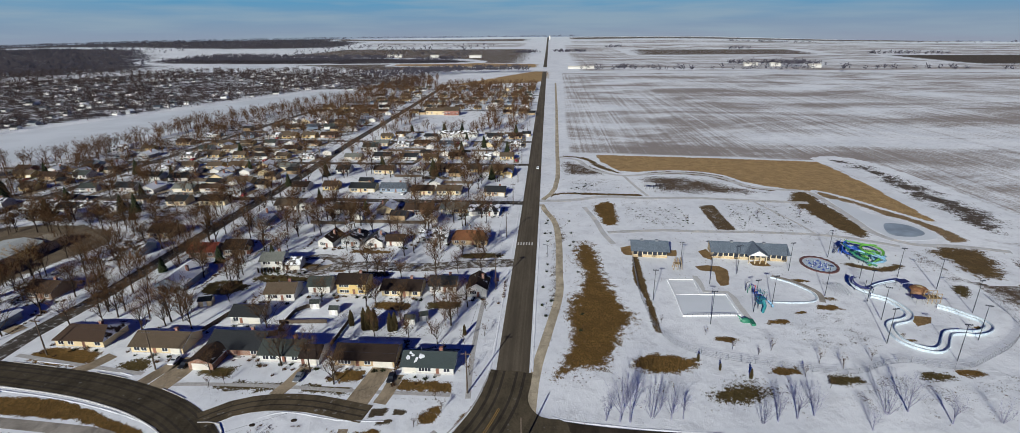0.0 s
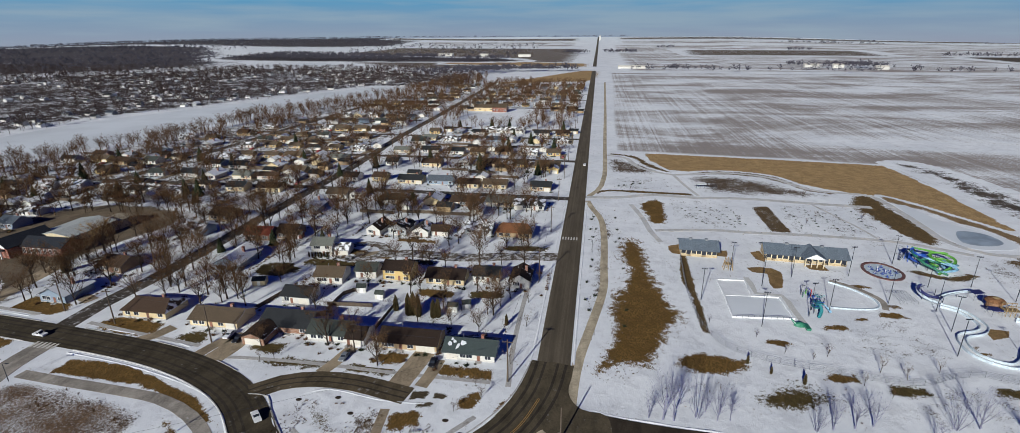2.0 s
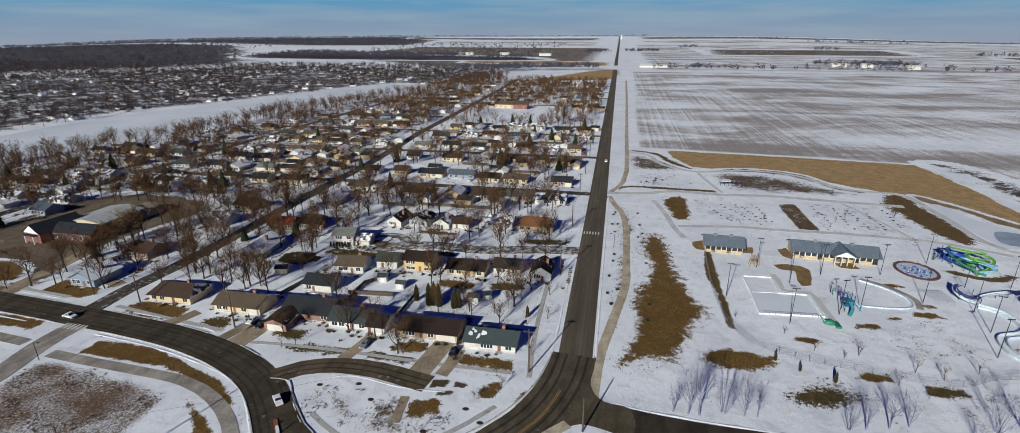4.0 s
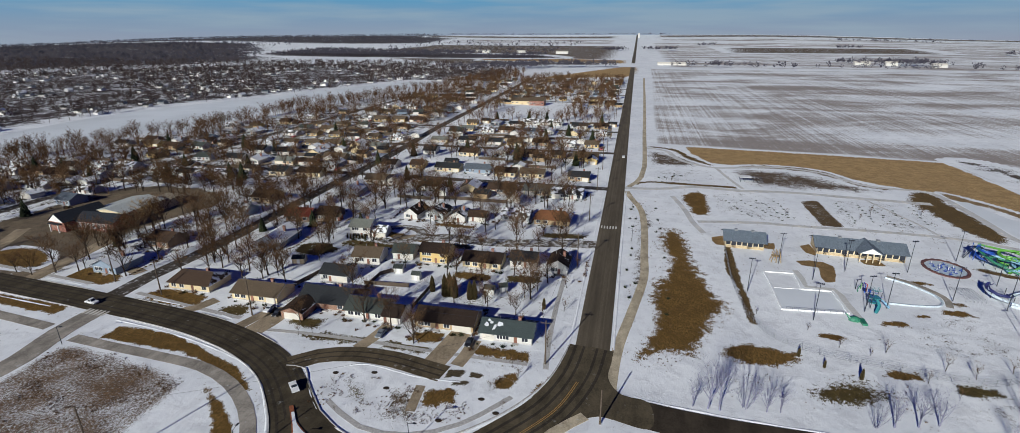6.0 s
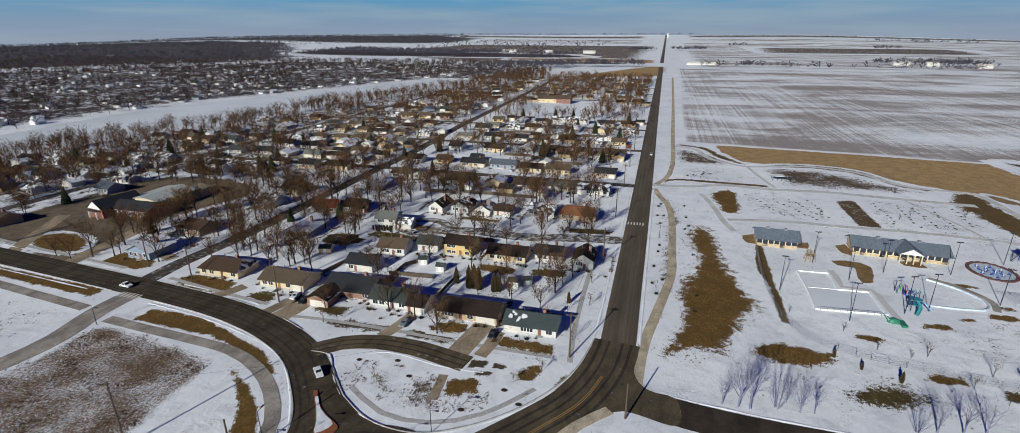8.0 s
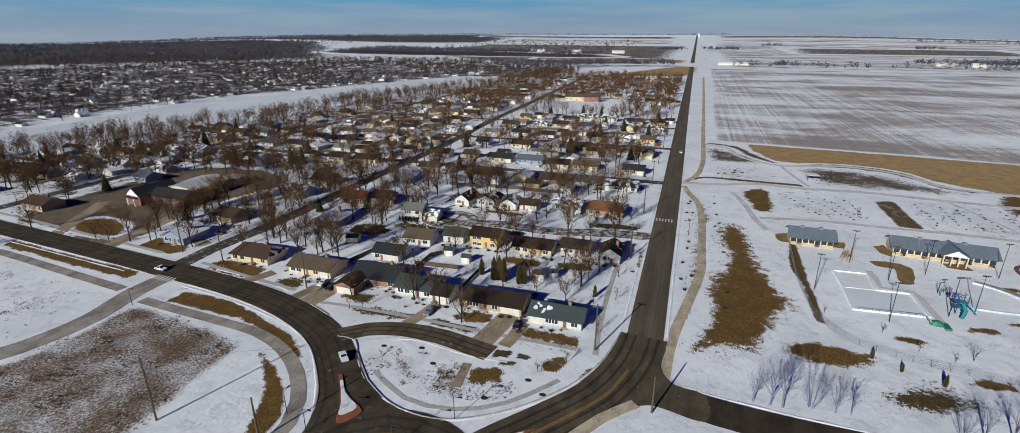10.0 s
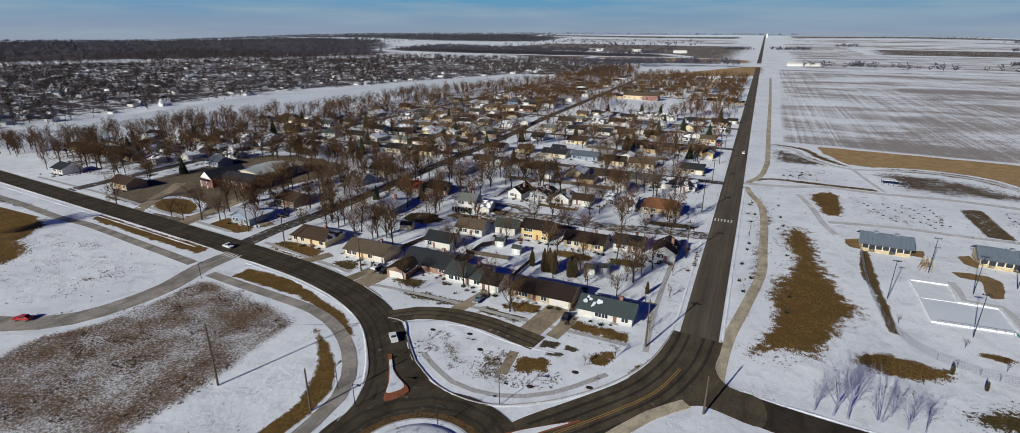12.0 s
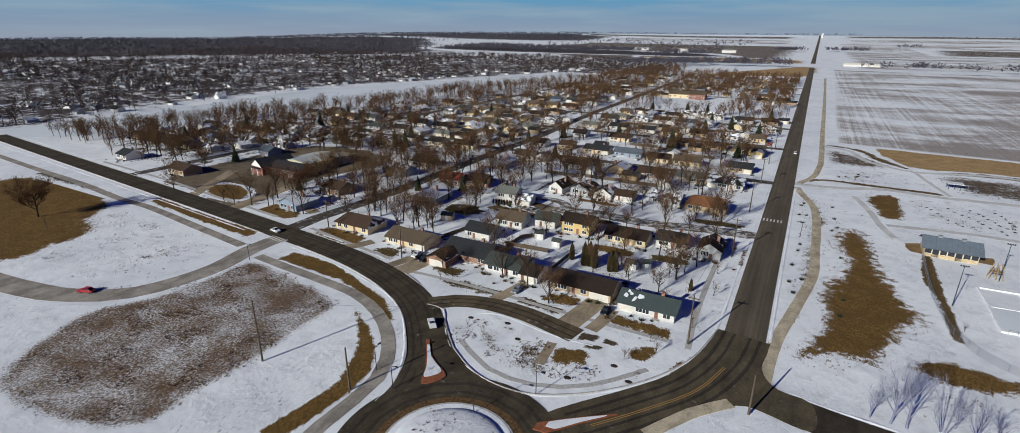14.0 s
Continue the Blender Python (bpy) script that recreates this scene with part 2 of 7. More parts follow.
def lane_asphalt():
    """Road with wheel tracks and patched lanes along y."""
    w = Nodes("lane_asphalt", 0.85)
    tone = (0.12, 0.098, 0.07)
    a = w.ramp(w.noise(0.5, 6), 0.3, 0.7)
    track = w.ramp(w.noise(1.1, 3, 0.55, stretch=(1, 0.006, 1)), 0.40, 0.62)
    track2 = w.ramp(w.noise(3.4, 3, 0.5, stretch=(1, 0.012, 1)), 0.46, 0.60)
    blot = w.ramp(w.noise(6, 5, 0.65, stretch=(1, 0.2, 1)), 0.4, 0.7)
    c = w.mix(a, tuple(v * 0.85 for v in tone), tuple(v * 1.2 for v in tone))
    c = w.mix(w.math("MULTIPLY", track, 0.55), c, tuple(v * 0.5 for v in tone))
    c = w.mix(w.math("MULTIPLY", track2, 0.5), c, tuple(v * 0.55 for v in tone))
    c = w.mix(w.math("MULTIPLY", blot, 0.35), c, tuple(v * 1.5 for v in tone))
    return w.done(c, a, 0.02)


M["lanes"] = lane_asphalt()
M["bend"] = asphalt_material("bend_asphalt", (0.070, 0.056, 0.036))
M["slush"] = asphalt_material("slushy_asphalt", (0.075, 0.058, 0.036), 0.35, 0.58)
M["worn"] = asphalt_material("worn_asphalt", (0.034, 0.028, 0.021), 0.1)
M["street"] = asphalt_material("street_asphalt", (0.055, 0.046, 0.038), 0.8, 0.53)
M["wet"] = asphalt_material("wet_asphalt", (0.036, 0.028, 0.02), 0.15, 0.66)
M["snow_street"] = asphalt_material("snowed_street", (0.09, 0.072, 0.055), 0.92, 0.46)
M["path"] = asphalt_material("path_concrete", (0.36, 0.305, 0.22), 0.4)
M["grey_path"] = asphalt_material("path_asphalt", (0.24, 0.215, 0.185), 0.6)
M["snow_path"] = asphalt_material("snowed_path", (0.46, 0.435, 0.40), 0.9, 0.42)
M["drive"] = asphalt_material("drive_concrete", (0.24, 0.19, 0.13), 0.5)
M["kerb"] = plain("kerb_concrete", (0.48, 0.46, 0.44), 0.8, space="world")
M["grass"] = cover_material("dormant_grass", (0.066, 0.040, 0.012), (0.25, 0.145, 0.042), 0.50, 2.4, 0.75, (1, 0.5, 1), 0.6)
M["lawn"] = cover_material("thin_lawn", (0.035, 0.03, 0.011), (0.15, 0.105, 0.036), 0.62, 1.2, 0.95, (1, 0.6, 1), 0.5)
M["stubble"] = cover_material("stubble_field", (0.06, 0.042, 0.03), (0.17, 0.12, 0.075), 0.78, 0.5, 1.0, (1, 0.6, 1), -0.5, 0.14)
M["stubble2"] = cover_material("thin_bed", (0.05, 0.036, 0.02), (0.19, 0.125, 0.06), 0.72, 0.8, 0.9, (1, 0.5, 1), 0.1, 0.12)
M["straw"] = cover_material("straw_grass", (0.26, 0.172, 0.078), (0.56, 0.37, 0.175), 0.46, 2.2, 0.75, (0.4, 1, 1), 0.1)
M["lawn2"] = cover_material("rough_lawn", (0.055, 0.038, 0.016), (0.21, 0.135, 0.055), 0.5, 2.0, 0.9, (1, 0.5, 1), 0.4)
M["reed"] = cover_material("reeds", (0.13, 0.085, 0.04), (0.38, 0.26, 0.14), 0.55, 0.9, 0.8)
M["soil2"] = cover_material("wet_soil", (0.055, 0.045, 0.037), (0.13, 0.10, 0.075), 0.62, 2.6, 1.0, (0.5, 1, 1), 0.2)
M["bare_ice"] = plain("bare_ice", (0.36, 0.42, 0.46), 0.35, 0, 0.3, 8, "world")
M["wet_patch"] = cover_material("wet_slush", (0.05, 0.038, 0.022), (0.13, 0.10, 0.06), 0.5, 1.2, 0.6)
M["soil"] = cover_material("dark_soil", (0.06, 0.048, 0.04), (0.14, 0.11, 0.08), 0.5, 2.0, 0.8)
M["speckle"] = cover_material("speckled_snow", (0.05, 0.04, 0.028), (0.16, 0.115, 0.07), 1.26, 0.6, 1.0, (1, 0.6, 1), -0.4, 0.1)
M["specks"] = cover_material("fine_specks", (0.06, 0.045, 0.03), (0.20, 0.14, 0.08), 0.98, 0.3, 0.95, (1, 0.6, 1), -0.4, 0.14)
M["specks2"] = cover_material("thin_specks", (0.06, 0.05, 0.02), (0.2, 0.15, 0.07), 0.9, 0.3, 0.9, (1, 0.6, 1), -0.4, 0.14)
M["rough"] = cover_material("rough_ground", (0.07, 0.046, 0.028), (0.24, 0.15, 0.085), 0.88, 0.13, 0.85, (1, 0.55, 1), -0.5, 0.2)
# Garden patches: brown grass, with some tree shade put into the colour.
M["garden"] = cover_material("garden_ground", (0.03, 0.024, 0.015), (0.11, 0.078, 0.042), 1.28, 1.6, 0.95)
# Darker copy for the western gardens, whose shade is painted into the ground.
M["shade_garden"] = cover_material("shade_toned_garden_ground", (0.03, 0.024, 0.016), (0.10, 0.07, 0.04), 1.05, 1.6, 0.95)
M["gravel"] = cover_material("gravel_lot", (0.12, 0.09, 0.06), (0.23, 0.18, 0.125), 0.5, 3.0, 0.6)
# Woodland floor leans bluish: the haze of distance is put into its colour.
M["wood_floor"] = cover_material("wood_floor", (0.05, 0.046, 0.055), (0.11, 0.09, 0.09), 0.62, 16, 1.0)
# Dark town floor: shade between far houses and trees, plus haze, painted in.
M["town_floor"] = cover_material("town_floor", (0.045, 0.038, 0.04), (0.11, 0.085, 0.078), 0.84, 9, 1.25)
M["ice"] = plain("snowed_ice", (0.74, 0.77, 0.80), 0.6, 0, 0.12, 60, "world")
M["bark"] = bark_material("bark", (0.02, 0.015, 0.012), (0.065, 0.046, 0.033), 0.2)
M["twig"] = bark_material("twigs", (0.040, 0.022, 0.011), (0.15, 0.082, 0.038), 0.3)
M["dull_twig"] = bark_material("dull_twigs", (0.036, 0.020, 0.011), (0.13, 0.072, 0.036), 0.3)
# Far twigs purplish-grey, far woods bluish: haze put into their colours.
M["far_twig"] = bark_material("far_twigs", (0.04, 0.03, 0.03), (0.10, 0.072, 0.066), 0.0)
M["hazed_wood"] = bark_material("hazed_woodland", (0.05, 0.05, 0.07), (0.11, 0.10, 0.12), 0.0)
M["willow"] = bark_material("willow_twigs", (0.10, 0.10, 0.145), (0.22, 0.22, 0.30))
M["gold"] = bark_material("golden_twigs", (0.20, 0.12, 0.045), (0.38, 0.24, 0.09))
M["needle"] = bark_material("needles", (0.012, 0.018, 0.010), (0.036, 0.042, 0.02), 0.3)
M["cedar"] = bark_material("cedar_needles", (0.026, 0.022, 0.010), (0.075, 0.055, 0.024), 0.3)
M["glass"] = plain("window_glass", (0.03, 0.035, 0.045), 0.12, 0.0, 0.2, 2)
M["white"] = plain("white_paint", (0.78, 0.77, 0.74), 0.5, grain=0.1)
M["door"] = plain("door_paint", (0.25, 0.11, 0.07), 0.5, vary=0.8)
M["garage"] = siding_material("garage_panels", (0.66, 0.62, 0.55))
M["chimney"] = brick_material("chimney_brick", (0.3, 0.13, 0.09))
M["metal"] = plain("galvanised", (0.42, 0.43, 0.44), 0.45, 0.8)
M["dark_metal"] = plain("dark_metal", (0.03, 0.035, 0.05), 0.5, 0.4)
M["gravel_roof"] = plain("gravel_roof", (0.30, 0.26, 0.20), 0.9)
M["wood"] = plain("pole_wood", (0.11, 0.085, 0.065), 0.9)
M["deck"] = plain("deck_wood", (0.26, 0.15, 0.09), 0.85)
M["rubber"] = plain("rubber", (0.02, 0.02, 0.02), 0.9)
M["soil_flat"] = plain("mulch", (0.045, 0.033, 0.025), 0.95)
ROOFS = [roof_material("shingle_" + n, c, e) for n, c, e in (
    ("brown", (0.06, 0.038, 0.026), 0.5), ("charcoal", (0.028, 0.03, 0.033), 0.42), ("green", (0.06, 0.068, 0.062), 0.25),
    ("tan", (0.115, 0.085, 0.058), 0.3), ("slate", (0.08, 0.095, 0.12), -0.05), ("umber", (0.032, 0.021, 0.016), 0.6))]
R_TEAL = roof_material("shingle_teal", (0.055, 0.07, 0.07), 0.9)
R_GREY = roof_material("shingle_grey", (0.17, 0.175, 0.155), 0.7)
SNOWY = roof_material("shingle_snowed", (0.07, 0.062, 0.056), -0.28)
R_SLATE = roof_material("shingle_slate", (0.13, 0.15, 0.18), 0.8)
R_ORANGE = roof_material("shingle_rust", (0.24, 0.105, 0.05))
R_RED = roof_material("shingle_red", (0.30, 0.075, 0.045))
R_CHURCH = roof_material("church_shingle", (0.032, 0.036, 0.046), 1.2, 0.0)
R_METAL = roof_material("standing_seam", (0.17, 0.205, 0.25), 0.75, 0.0)
WALLS = [siding_material("siding_" + n, c) for n, c in (
    ("white", (0.62, 0.60, 0.56)), ("cream", (0.64, 0.51, 0.30)), ("tan", (0.42, 0.30, 0.165)),
    ("grey", (0.34, 0.35, 0.36)), ("yellow", (0.62, 0.45, 0.18)), ("blue", (0.24, 0.30, 0.38)), ("brown", (0.16, 0.095, 0.055)))]
W_BRICK = brick_material("house_brick", (0.30, 0.15, 0.09))
W_RED = brick_material("church_brick", (0.27, 0.085, 0.055))
W_STONE = plain("tan_block", (0.64, 0.54, 0.37), 0.8)


# ---- geometry writers ----
class Geo:
    """Collects vertices and faces of one mesh."""

    def __init__(self):
        self.v, self.f = [], []

    def add(self, verts, faces):
        k = len(self.v)
        self.v += [tuple(p) for p in verts]
        self.f += [tuple(i + k for i in q) for q in faces]
        return self

    def box(self, x0, y0, z0, x1, y1, z1):
        return self.add([(x0, y0, z0), (x1, y0, z0), (x1, y1, z0), (x0, y1, z0), (x0, y0, z1), (x1, y0, z1), (x1, y1, z1), (x0, y1, z1)],
                        [(0, 3, 2, 1), (4, 5, 6, 7), (0, 1, 5, 4), (1, 2, 6, 5), (2, 3, 7, 6), (3, 0, 4, 7)])

    def tube(self, p0, p1, r0, r1, n=6):
        p0, p1 = Vector(p0), Vector(p1)
        d = (p1 - p0).normalized()
        a = d.orthogonal().normalized()
        b = d.cross(a)
        ring = [a * math.cos(i * math.tau / n) + b * math.sin(i * math.tau / n) for i in range(n)]
        if r1 <= 0:
            return self.add([p0 + q * r0 for q in ring] + [p1], [(i, (i + 1) % n, n) for i in range(n)])
        return self.add([p0 + q * r0 for q in ring] + [p1 + q * r1 for q in ring],
                        [(i, (i + 1) % n, n + (i + 1) % n, n + i) for i in range(n)] + [tuple(range(n, 2 * n))])

    def prism(self, poly, z0, z1):
        n = len(poly)
        return self.add([(x, y, z0) for x, y in poly] + [(x, y, z1) for x, y in poly],
                        [(i, (i + 1) % n, n + (i + 1) % n, n + i) for i in range(n)] + [tuple(range(n, 2 * n)), tuple(range(n - 1, -1, -1))])

    def dome(self, c, rx, ry, rz, seg=8, rings=4, low=0.0):
        vs, fs = [], []
        for j in range(rings + 1):
            a = low + (math.pi / 2 - low) * j / rings
            for i in range(seg):
                b = i * math.tau / seg
                vs.append((c[0] + rx * math.cos(a) * math.cos(b), c[1] + ry * math.cos(a) * math.sin(b), c[2] + rz * math.sin(a)))
        for j in range(rings):
            for i in range(seg):
                fs.append((j * seg + i, j * seg + (i + 1) % seg, (j + 1) * seg + (i + 1) % seg, (j + 1) * seg + i))
        return self.add(vs, fs)

    def mesh(self, name, material, smooth=False):
        me = bpy.data.meshes.new(name)
        me.from_pydata(self.v, [], self.f)
        me.materials.append(material)
        if smooth:
            me.polygons.foreach_set("use_smooth", [True] * len(me.polygons))
        me.update()
        return me


def part(name, geo, material, parent=None, label="", smooth=False):
    ob = new(name, geo.mesh(name, material, smooth))
    if parent:
        ob.parent = parent
    if label:
        ob["label"] = label
    return ob


def thing(name, label, category, group="", kind="", at=None):
    ob = new(name)
    ob.empty_display_size = 0.5
    if at is not None:
        ob.matrix_basis = at
    return tagged(ob, label, category, group, kind)


def north_x(y):
    """Where the residential street runs."""
    return np.interp(y, [6, 22, 60, 150, 190, 245, 300, 430, 640, 800], [-144, -145, -143, -145, -145, -148, -151.5, -154, -160, -165])


def gz(x, y):
    """Height of the land: level near by, rising gently to the skyline ahead, flat toward the river valley and the east."""
    r = math.hypot(x, y)
    s = min(1.0, max(0.0, (r - 1500) / 2600))
    west = min(1.0, max(0.0, (math.degrees(math.atan2(-x, max(y, 1.0))) - 35) / 27))
    east = min(1.0, max(0.0, (math.degrees(math.atan2(x, max(y, 1.0))) - 10) / 28))
    rise = 42 * (1 - west * west * (3 - 2 * west)) * (1 - east * east * (3 - 2 * east))
    return rise * s * s * (3 - 2 * s) + 2.5 * s * math.sin(x / 310) * math.sin(y / 420)


def curve_points(pts, closed=False, step=4.0):
    """A smooth line through the given corners."""
    P = [Vector((*p, 0)) for p in pts]
    n = len(P)
    out = []
    for i in range(n if closed else n - 1):
        if closed:
            a, b, c, d = P[i - 1], P[i], P[(i + 1) % n], P[(i + 2) % n]
        else:
            a, b, c, d = P[max(i - 1, 0)], P[i], P[i + 1], P[min(i + 2, n - 1)]
        k = max(1, int((c - b).length / step))
        for j in range(k):
            t = j / k
            out.append(0.5 * ((2 * b) + (c - a) * t + (2 * a - 5 * b + 4 * c - d) * t * t + (3 * b - a - 3 * c + d) * t ** 3))
    if not closed:
        out.append(P[-1])
    return out


def ribbon(geo, line, off0, off1, z0, z1, lift=None):
    """A solid band between two offsets (to the left of the line's way), from z0 up to z1."""
    n = len(line)
    vs = []
    for i, p in enumerate(line):
        d = (line[min(i + 1, n - 1)] - line[max(i - 1, 0)]).normalized()
        s = Vector((-d.y, d.x, 0))
        h = gz(p.x, p.y)
        for o, z in ((off0, z0), (off0, z1), (off1, z1), (off1, z0)):
            q = p + s * o
            vs.append((q.x, q.y, z + h))
    fs = []
    for i in range(n - 1):
        a, b = 4 * i, 4 * (i + 1)
        fs += [(a, b, b + 1, a + 1), (a + 1, b + 1, b + 2, a + 2), (a + 2, b + 2, b + 3, a + 3)]
    return geo.add(vs, fs)


def road(name, pts, width, material, label, z=0.06, kerb=False, step=4.0):
    line = curve_points(pts, False, step)
    g = Geo()
    ribbon(g, line, width / 2, -width / 2, -0.3, z)
    ob = tagged(part(name, g, material), label, "road", kind="structure")
    if kerb:
        for s in (1, -1):
            e = Geo()
            a, b = s * (width / 2 + 0.22), s * (width / 2)
            ribbon(e, line, max(a, b), min(a, b), -0.3, z + 0.13)
            part("kerb", e, M["kerb"], ob)
    return ob


def inside(px, py, poly):
    ok = np.zeros(px.shape, bool)
    n = len(poly)
    for i in range(n):
        x0, y0 = poly[i - 1][:2]
        x1, y1 = poly[i][:2]
        cut = (y0 > py) != (y1 > py)
        ok ^= cut & (px < (x1 - x0) * (py - y0) / (y1 - y0 + 1e-12) + x0)
    return ok


LAID = []


def free_level(lo, hi, bare):
    """A height just above all sheets that lie under a new one."""
    k = 1 + max((j for j, a, b, c in LAID if c == bare and a[0] < hi[0] and b[0] > lo[0] and a[1] < hi[1] and b[1] > lo[1]), default=-1)
    LAID.append((k, tuple(lo), tuple(hi), bare))
    return (0.022 if bare else 0.005) + 0.0014 * k


def cover(name, pts, material, label, feather=2.0, z=0.02, cell=None, category="ground", smooth_line=True):
    """A patch of ground cover with a feathered edge, a sheet a little above the ground."""
    feather *= 1.7
    line = curve_points(pts, True, 3.0) if smooth_line else [Vector((*p, 0)) for p in pts]
    poly = np.array([(p.x, p.y) for p in line])
    lo, hi = poly.min(0) - feather, poly.max(0) + feather
    if z < 0.2:
        z = free_level(lo - 2, hi + 2, material.name not in ("speckled_snow", "fine_specks", "stubble_field", "garden_ground", "shade_toned_garden_ground", "ploughed_snow"))
    cell = cell or max(0.8, (hi - lo).max() / 90)
    nx, ny = (np.ceil((hi - lo) / cell)).astype(int) + 1
    X, Y = np.meshgrid(lo[0] + cell * np.arange(nx), lo[1] + cell * np.arange(ny))
    d = np.full(X.shape, 1e9)
    for i in range(len(poly)):
        a, b = poly[i - 1], poly[i]
        ab = b - a
        t = np.clip(((X - a[0]) * ab[0] + (Y - a[1]) * ab[1]) / (ab @ ab + 1e-9), 0, 1)
        d = np.minimum(d, np.hypot(X - a[0] - t * ab[0], Y - a[1] - t * ab[1]))
    d = np.where(inside(X, Y, poly), d, -d)
    val = np.clip(0.5 + d / (2 * feather), 0, 1)
    keep = np.zeros((ny - 1, nx - 1), bool)
    on = val > 0.0
    keep = on[:-1, :-1] | on[1:, :-1] | on[:-1, 1:] | on[1:, 1:]
    verts = [(x, y, z + gz(x, y)) for x, y in zip(X.ravel(), Y.ravel())]
    jj, ii = np.nonzero(keep)
    k = jj * nx + ii
    me = bpy.data.meshes.new(name)
    me.from_pydata(verts, [], np.column_stack([k, k + 1, k + nx + 1, k + nx]).tolist())
    me.attributes.new("cover", "FLOAT", "POINT").data.foreach_set("value", val.ravel().astype(np.float32))
    me.materials.append(material)
    return tagged(new(name, me), label, category, kind="structure")


def snow_bank(pts, offset, label="ridge of ploughed snow along the road edge", height=0.13, width=0.7):
    """An uneven ridge of snow at a distance from a line."""
    line = curve_points(pts, False, 1.4)
    rnd = random.Random(len(line) + int(offset * 10))
    n = len(line)
    g = Geo()
    vs, fs = [], []
    for i, p in enumerate(line):
        d = (line[min(i + 1, n - 1)] - line[max(i - 1, 0)]).normalized()
        s = Vector((-d.y, d.x, 0))
        k = max(0.05, noise.noise((p.x / 5, p.y / 5, 2.0)) * 1.2 + 0.45)
        w = width * (0.6 + 0.5 * k)
        for o, z in ((-w / 2, -0.05), (-w * 0.28, height * k * rnd.uniform(0.4, 0.8)), (rnd.uniform(-0.1, 0.1), height * k * rnd.uniform(0.8, 1.3)), (w * 0.3, height * k * rnd.uniform(0.3, 0.7)), (w / 2, -0.05)):
            q = p + s * (offset + o)
            vs.append((q.x, q.y, z + 0.04))
    for i in range(n - 1):
        for j in range(4):
            a = i * 5 + j
            fs.append((a, a + 5, a + 6, a + 1))
    g.add(vs, fs)
    return tagged(part("snow_bank", g, M["ground"], smooth=True), label, "snow bank", kind="structure")


def kerb_runs(pts, offset, skip, z=0.2):
    """Kerbs beside a road, broken where side roads join."""
    line = curve_points(pts, False, 2.0)
    n = len(line)
    runs, run = [], []
    for i, p in enumerate(line):
        d = (line[min(i + 1, n - 1)] - line[max(i - 1, 0)]).normalized()
        q = p + Vector((-d.y, d.x, 0)) * offset
        if any(a < q.x < b and c < q.y < e for a, b, c, e in skip):
            runs.append(run)
            run = []
        else:
            run.append(q)
    for r in runs + [run]:
        if len(r) > 2:
            g = Geo()
            ribbon(g, r, 0.11, -0.11, -0.2, z)
            tagged(part("kerb", g, M["kerb"]), "pale concrete kerb along the road", "kerb", kind="structure")


def wheel_tracks(pts, offsets, z, closed=False):
    """Darker worn strips where wheels run."""
    line = curve_points(pts, closed, 3.0)
    if closed:
        line.append(line[0])
    g = Geo()
    for o, w in offsets:
        ribbon(g, line, o + w / 2, o - w / 2, z - 0.01, z)
    return tagged(part("wheel_track", g, M["worn"]), "dark worn wheel tracks on the asphalt", "road marking", kind="structure")


def merged(name, items, material, label, category):
    """One mesh of many copies: items are (verts, triangles, places), a place being (x, y, z, scale, turn)."""
    V, T, k = [], [], 0
    for v, t, at in items:
        v, t, at = np.array(v, float), np.array(t, int), np.array(at, float)
        if not len(at):
            continue
        c, s = np.cos(at[:, 4]), np.sin(at[:, 4])
        x = (v[None, :, 0] * c[:, None] - v[None, :, 1] * s[:, None]) * at[:, 3:4] + at[:, 0:1]
        y = (v[None, :, 0] * s[:, None] + v[None, :, 1] * c[:, None]) * at[:, 3:4] + at[:, 1:2]
        z = v[None, :, 2] * at[:, 3:4] + at[:, 2:3]
        V.append(np.stack([x, y, z], 2).reshape(-1, 3))
        T.append((t[None] + (np.arange(len(at)) * len(v))[:, None, None] + k).reshape(-1, 3))
        k += len(v) * len(at)
    V, T = np.concatenate(V).astype(np.float32), np.concatenate(T).astype(np.int32)
    me = bpy.data.meshes.new(name)
    me.vertices.add(len(V))
    me.vertices.foreach_set("co", V.ravel())
    me.loops.add(T.size)
    me.loops.foreach_set("vertex_index", T.ravel())
    me.polygons.add(len(T))
    me.polygons.foreach_set("loop_start", np.arange(0, T.size, 3, dtype=np.int32))
    me.polygons.foreach_set("loop_total", np.full(len(T), 3, np.int32))
    me.polygons.foreach_set("use_smooth", np.zeros(len(T), bool))
    me.update(calc_edges=True)
    me.validate()
    me.materials.append(material)
    return tagged(new(name, me), label, category, kind="stuff")


def triangles(geo):
    out = []
    for q in geo.f:
        out += [(q[0], q[i], q[i + 1]) for i in range(1, len(q) - 1)]
    return geo.v, out


# ---- the land ----
def land():
    """One sheet of ground to the skyline, finer near by."""
    xs = [-4850 + 97 * i for i in range(101)]
    ys = [-900 + 97 * i for i in range(60)]
    g = Geo()
    n = len(xs)
    g.add([(x, y, gz(x, y)) for y in ys for x in xs],
          [(j * n + i, j * n + i + 1, (j + 1) * n + i + 1, (j + 1) * n + i) for j in range(len(ys) - 1) for i in range(n - 1)])
    return tagged(part("ground", g, M["ground"], smooth=True), "snow-covered level prairie ground with thin grass showing", "ground", kind="structure")


land()
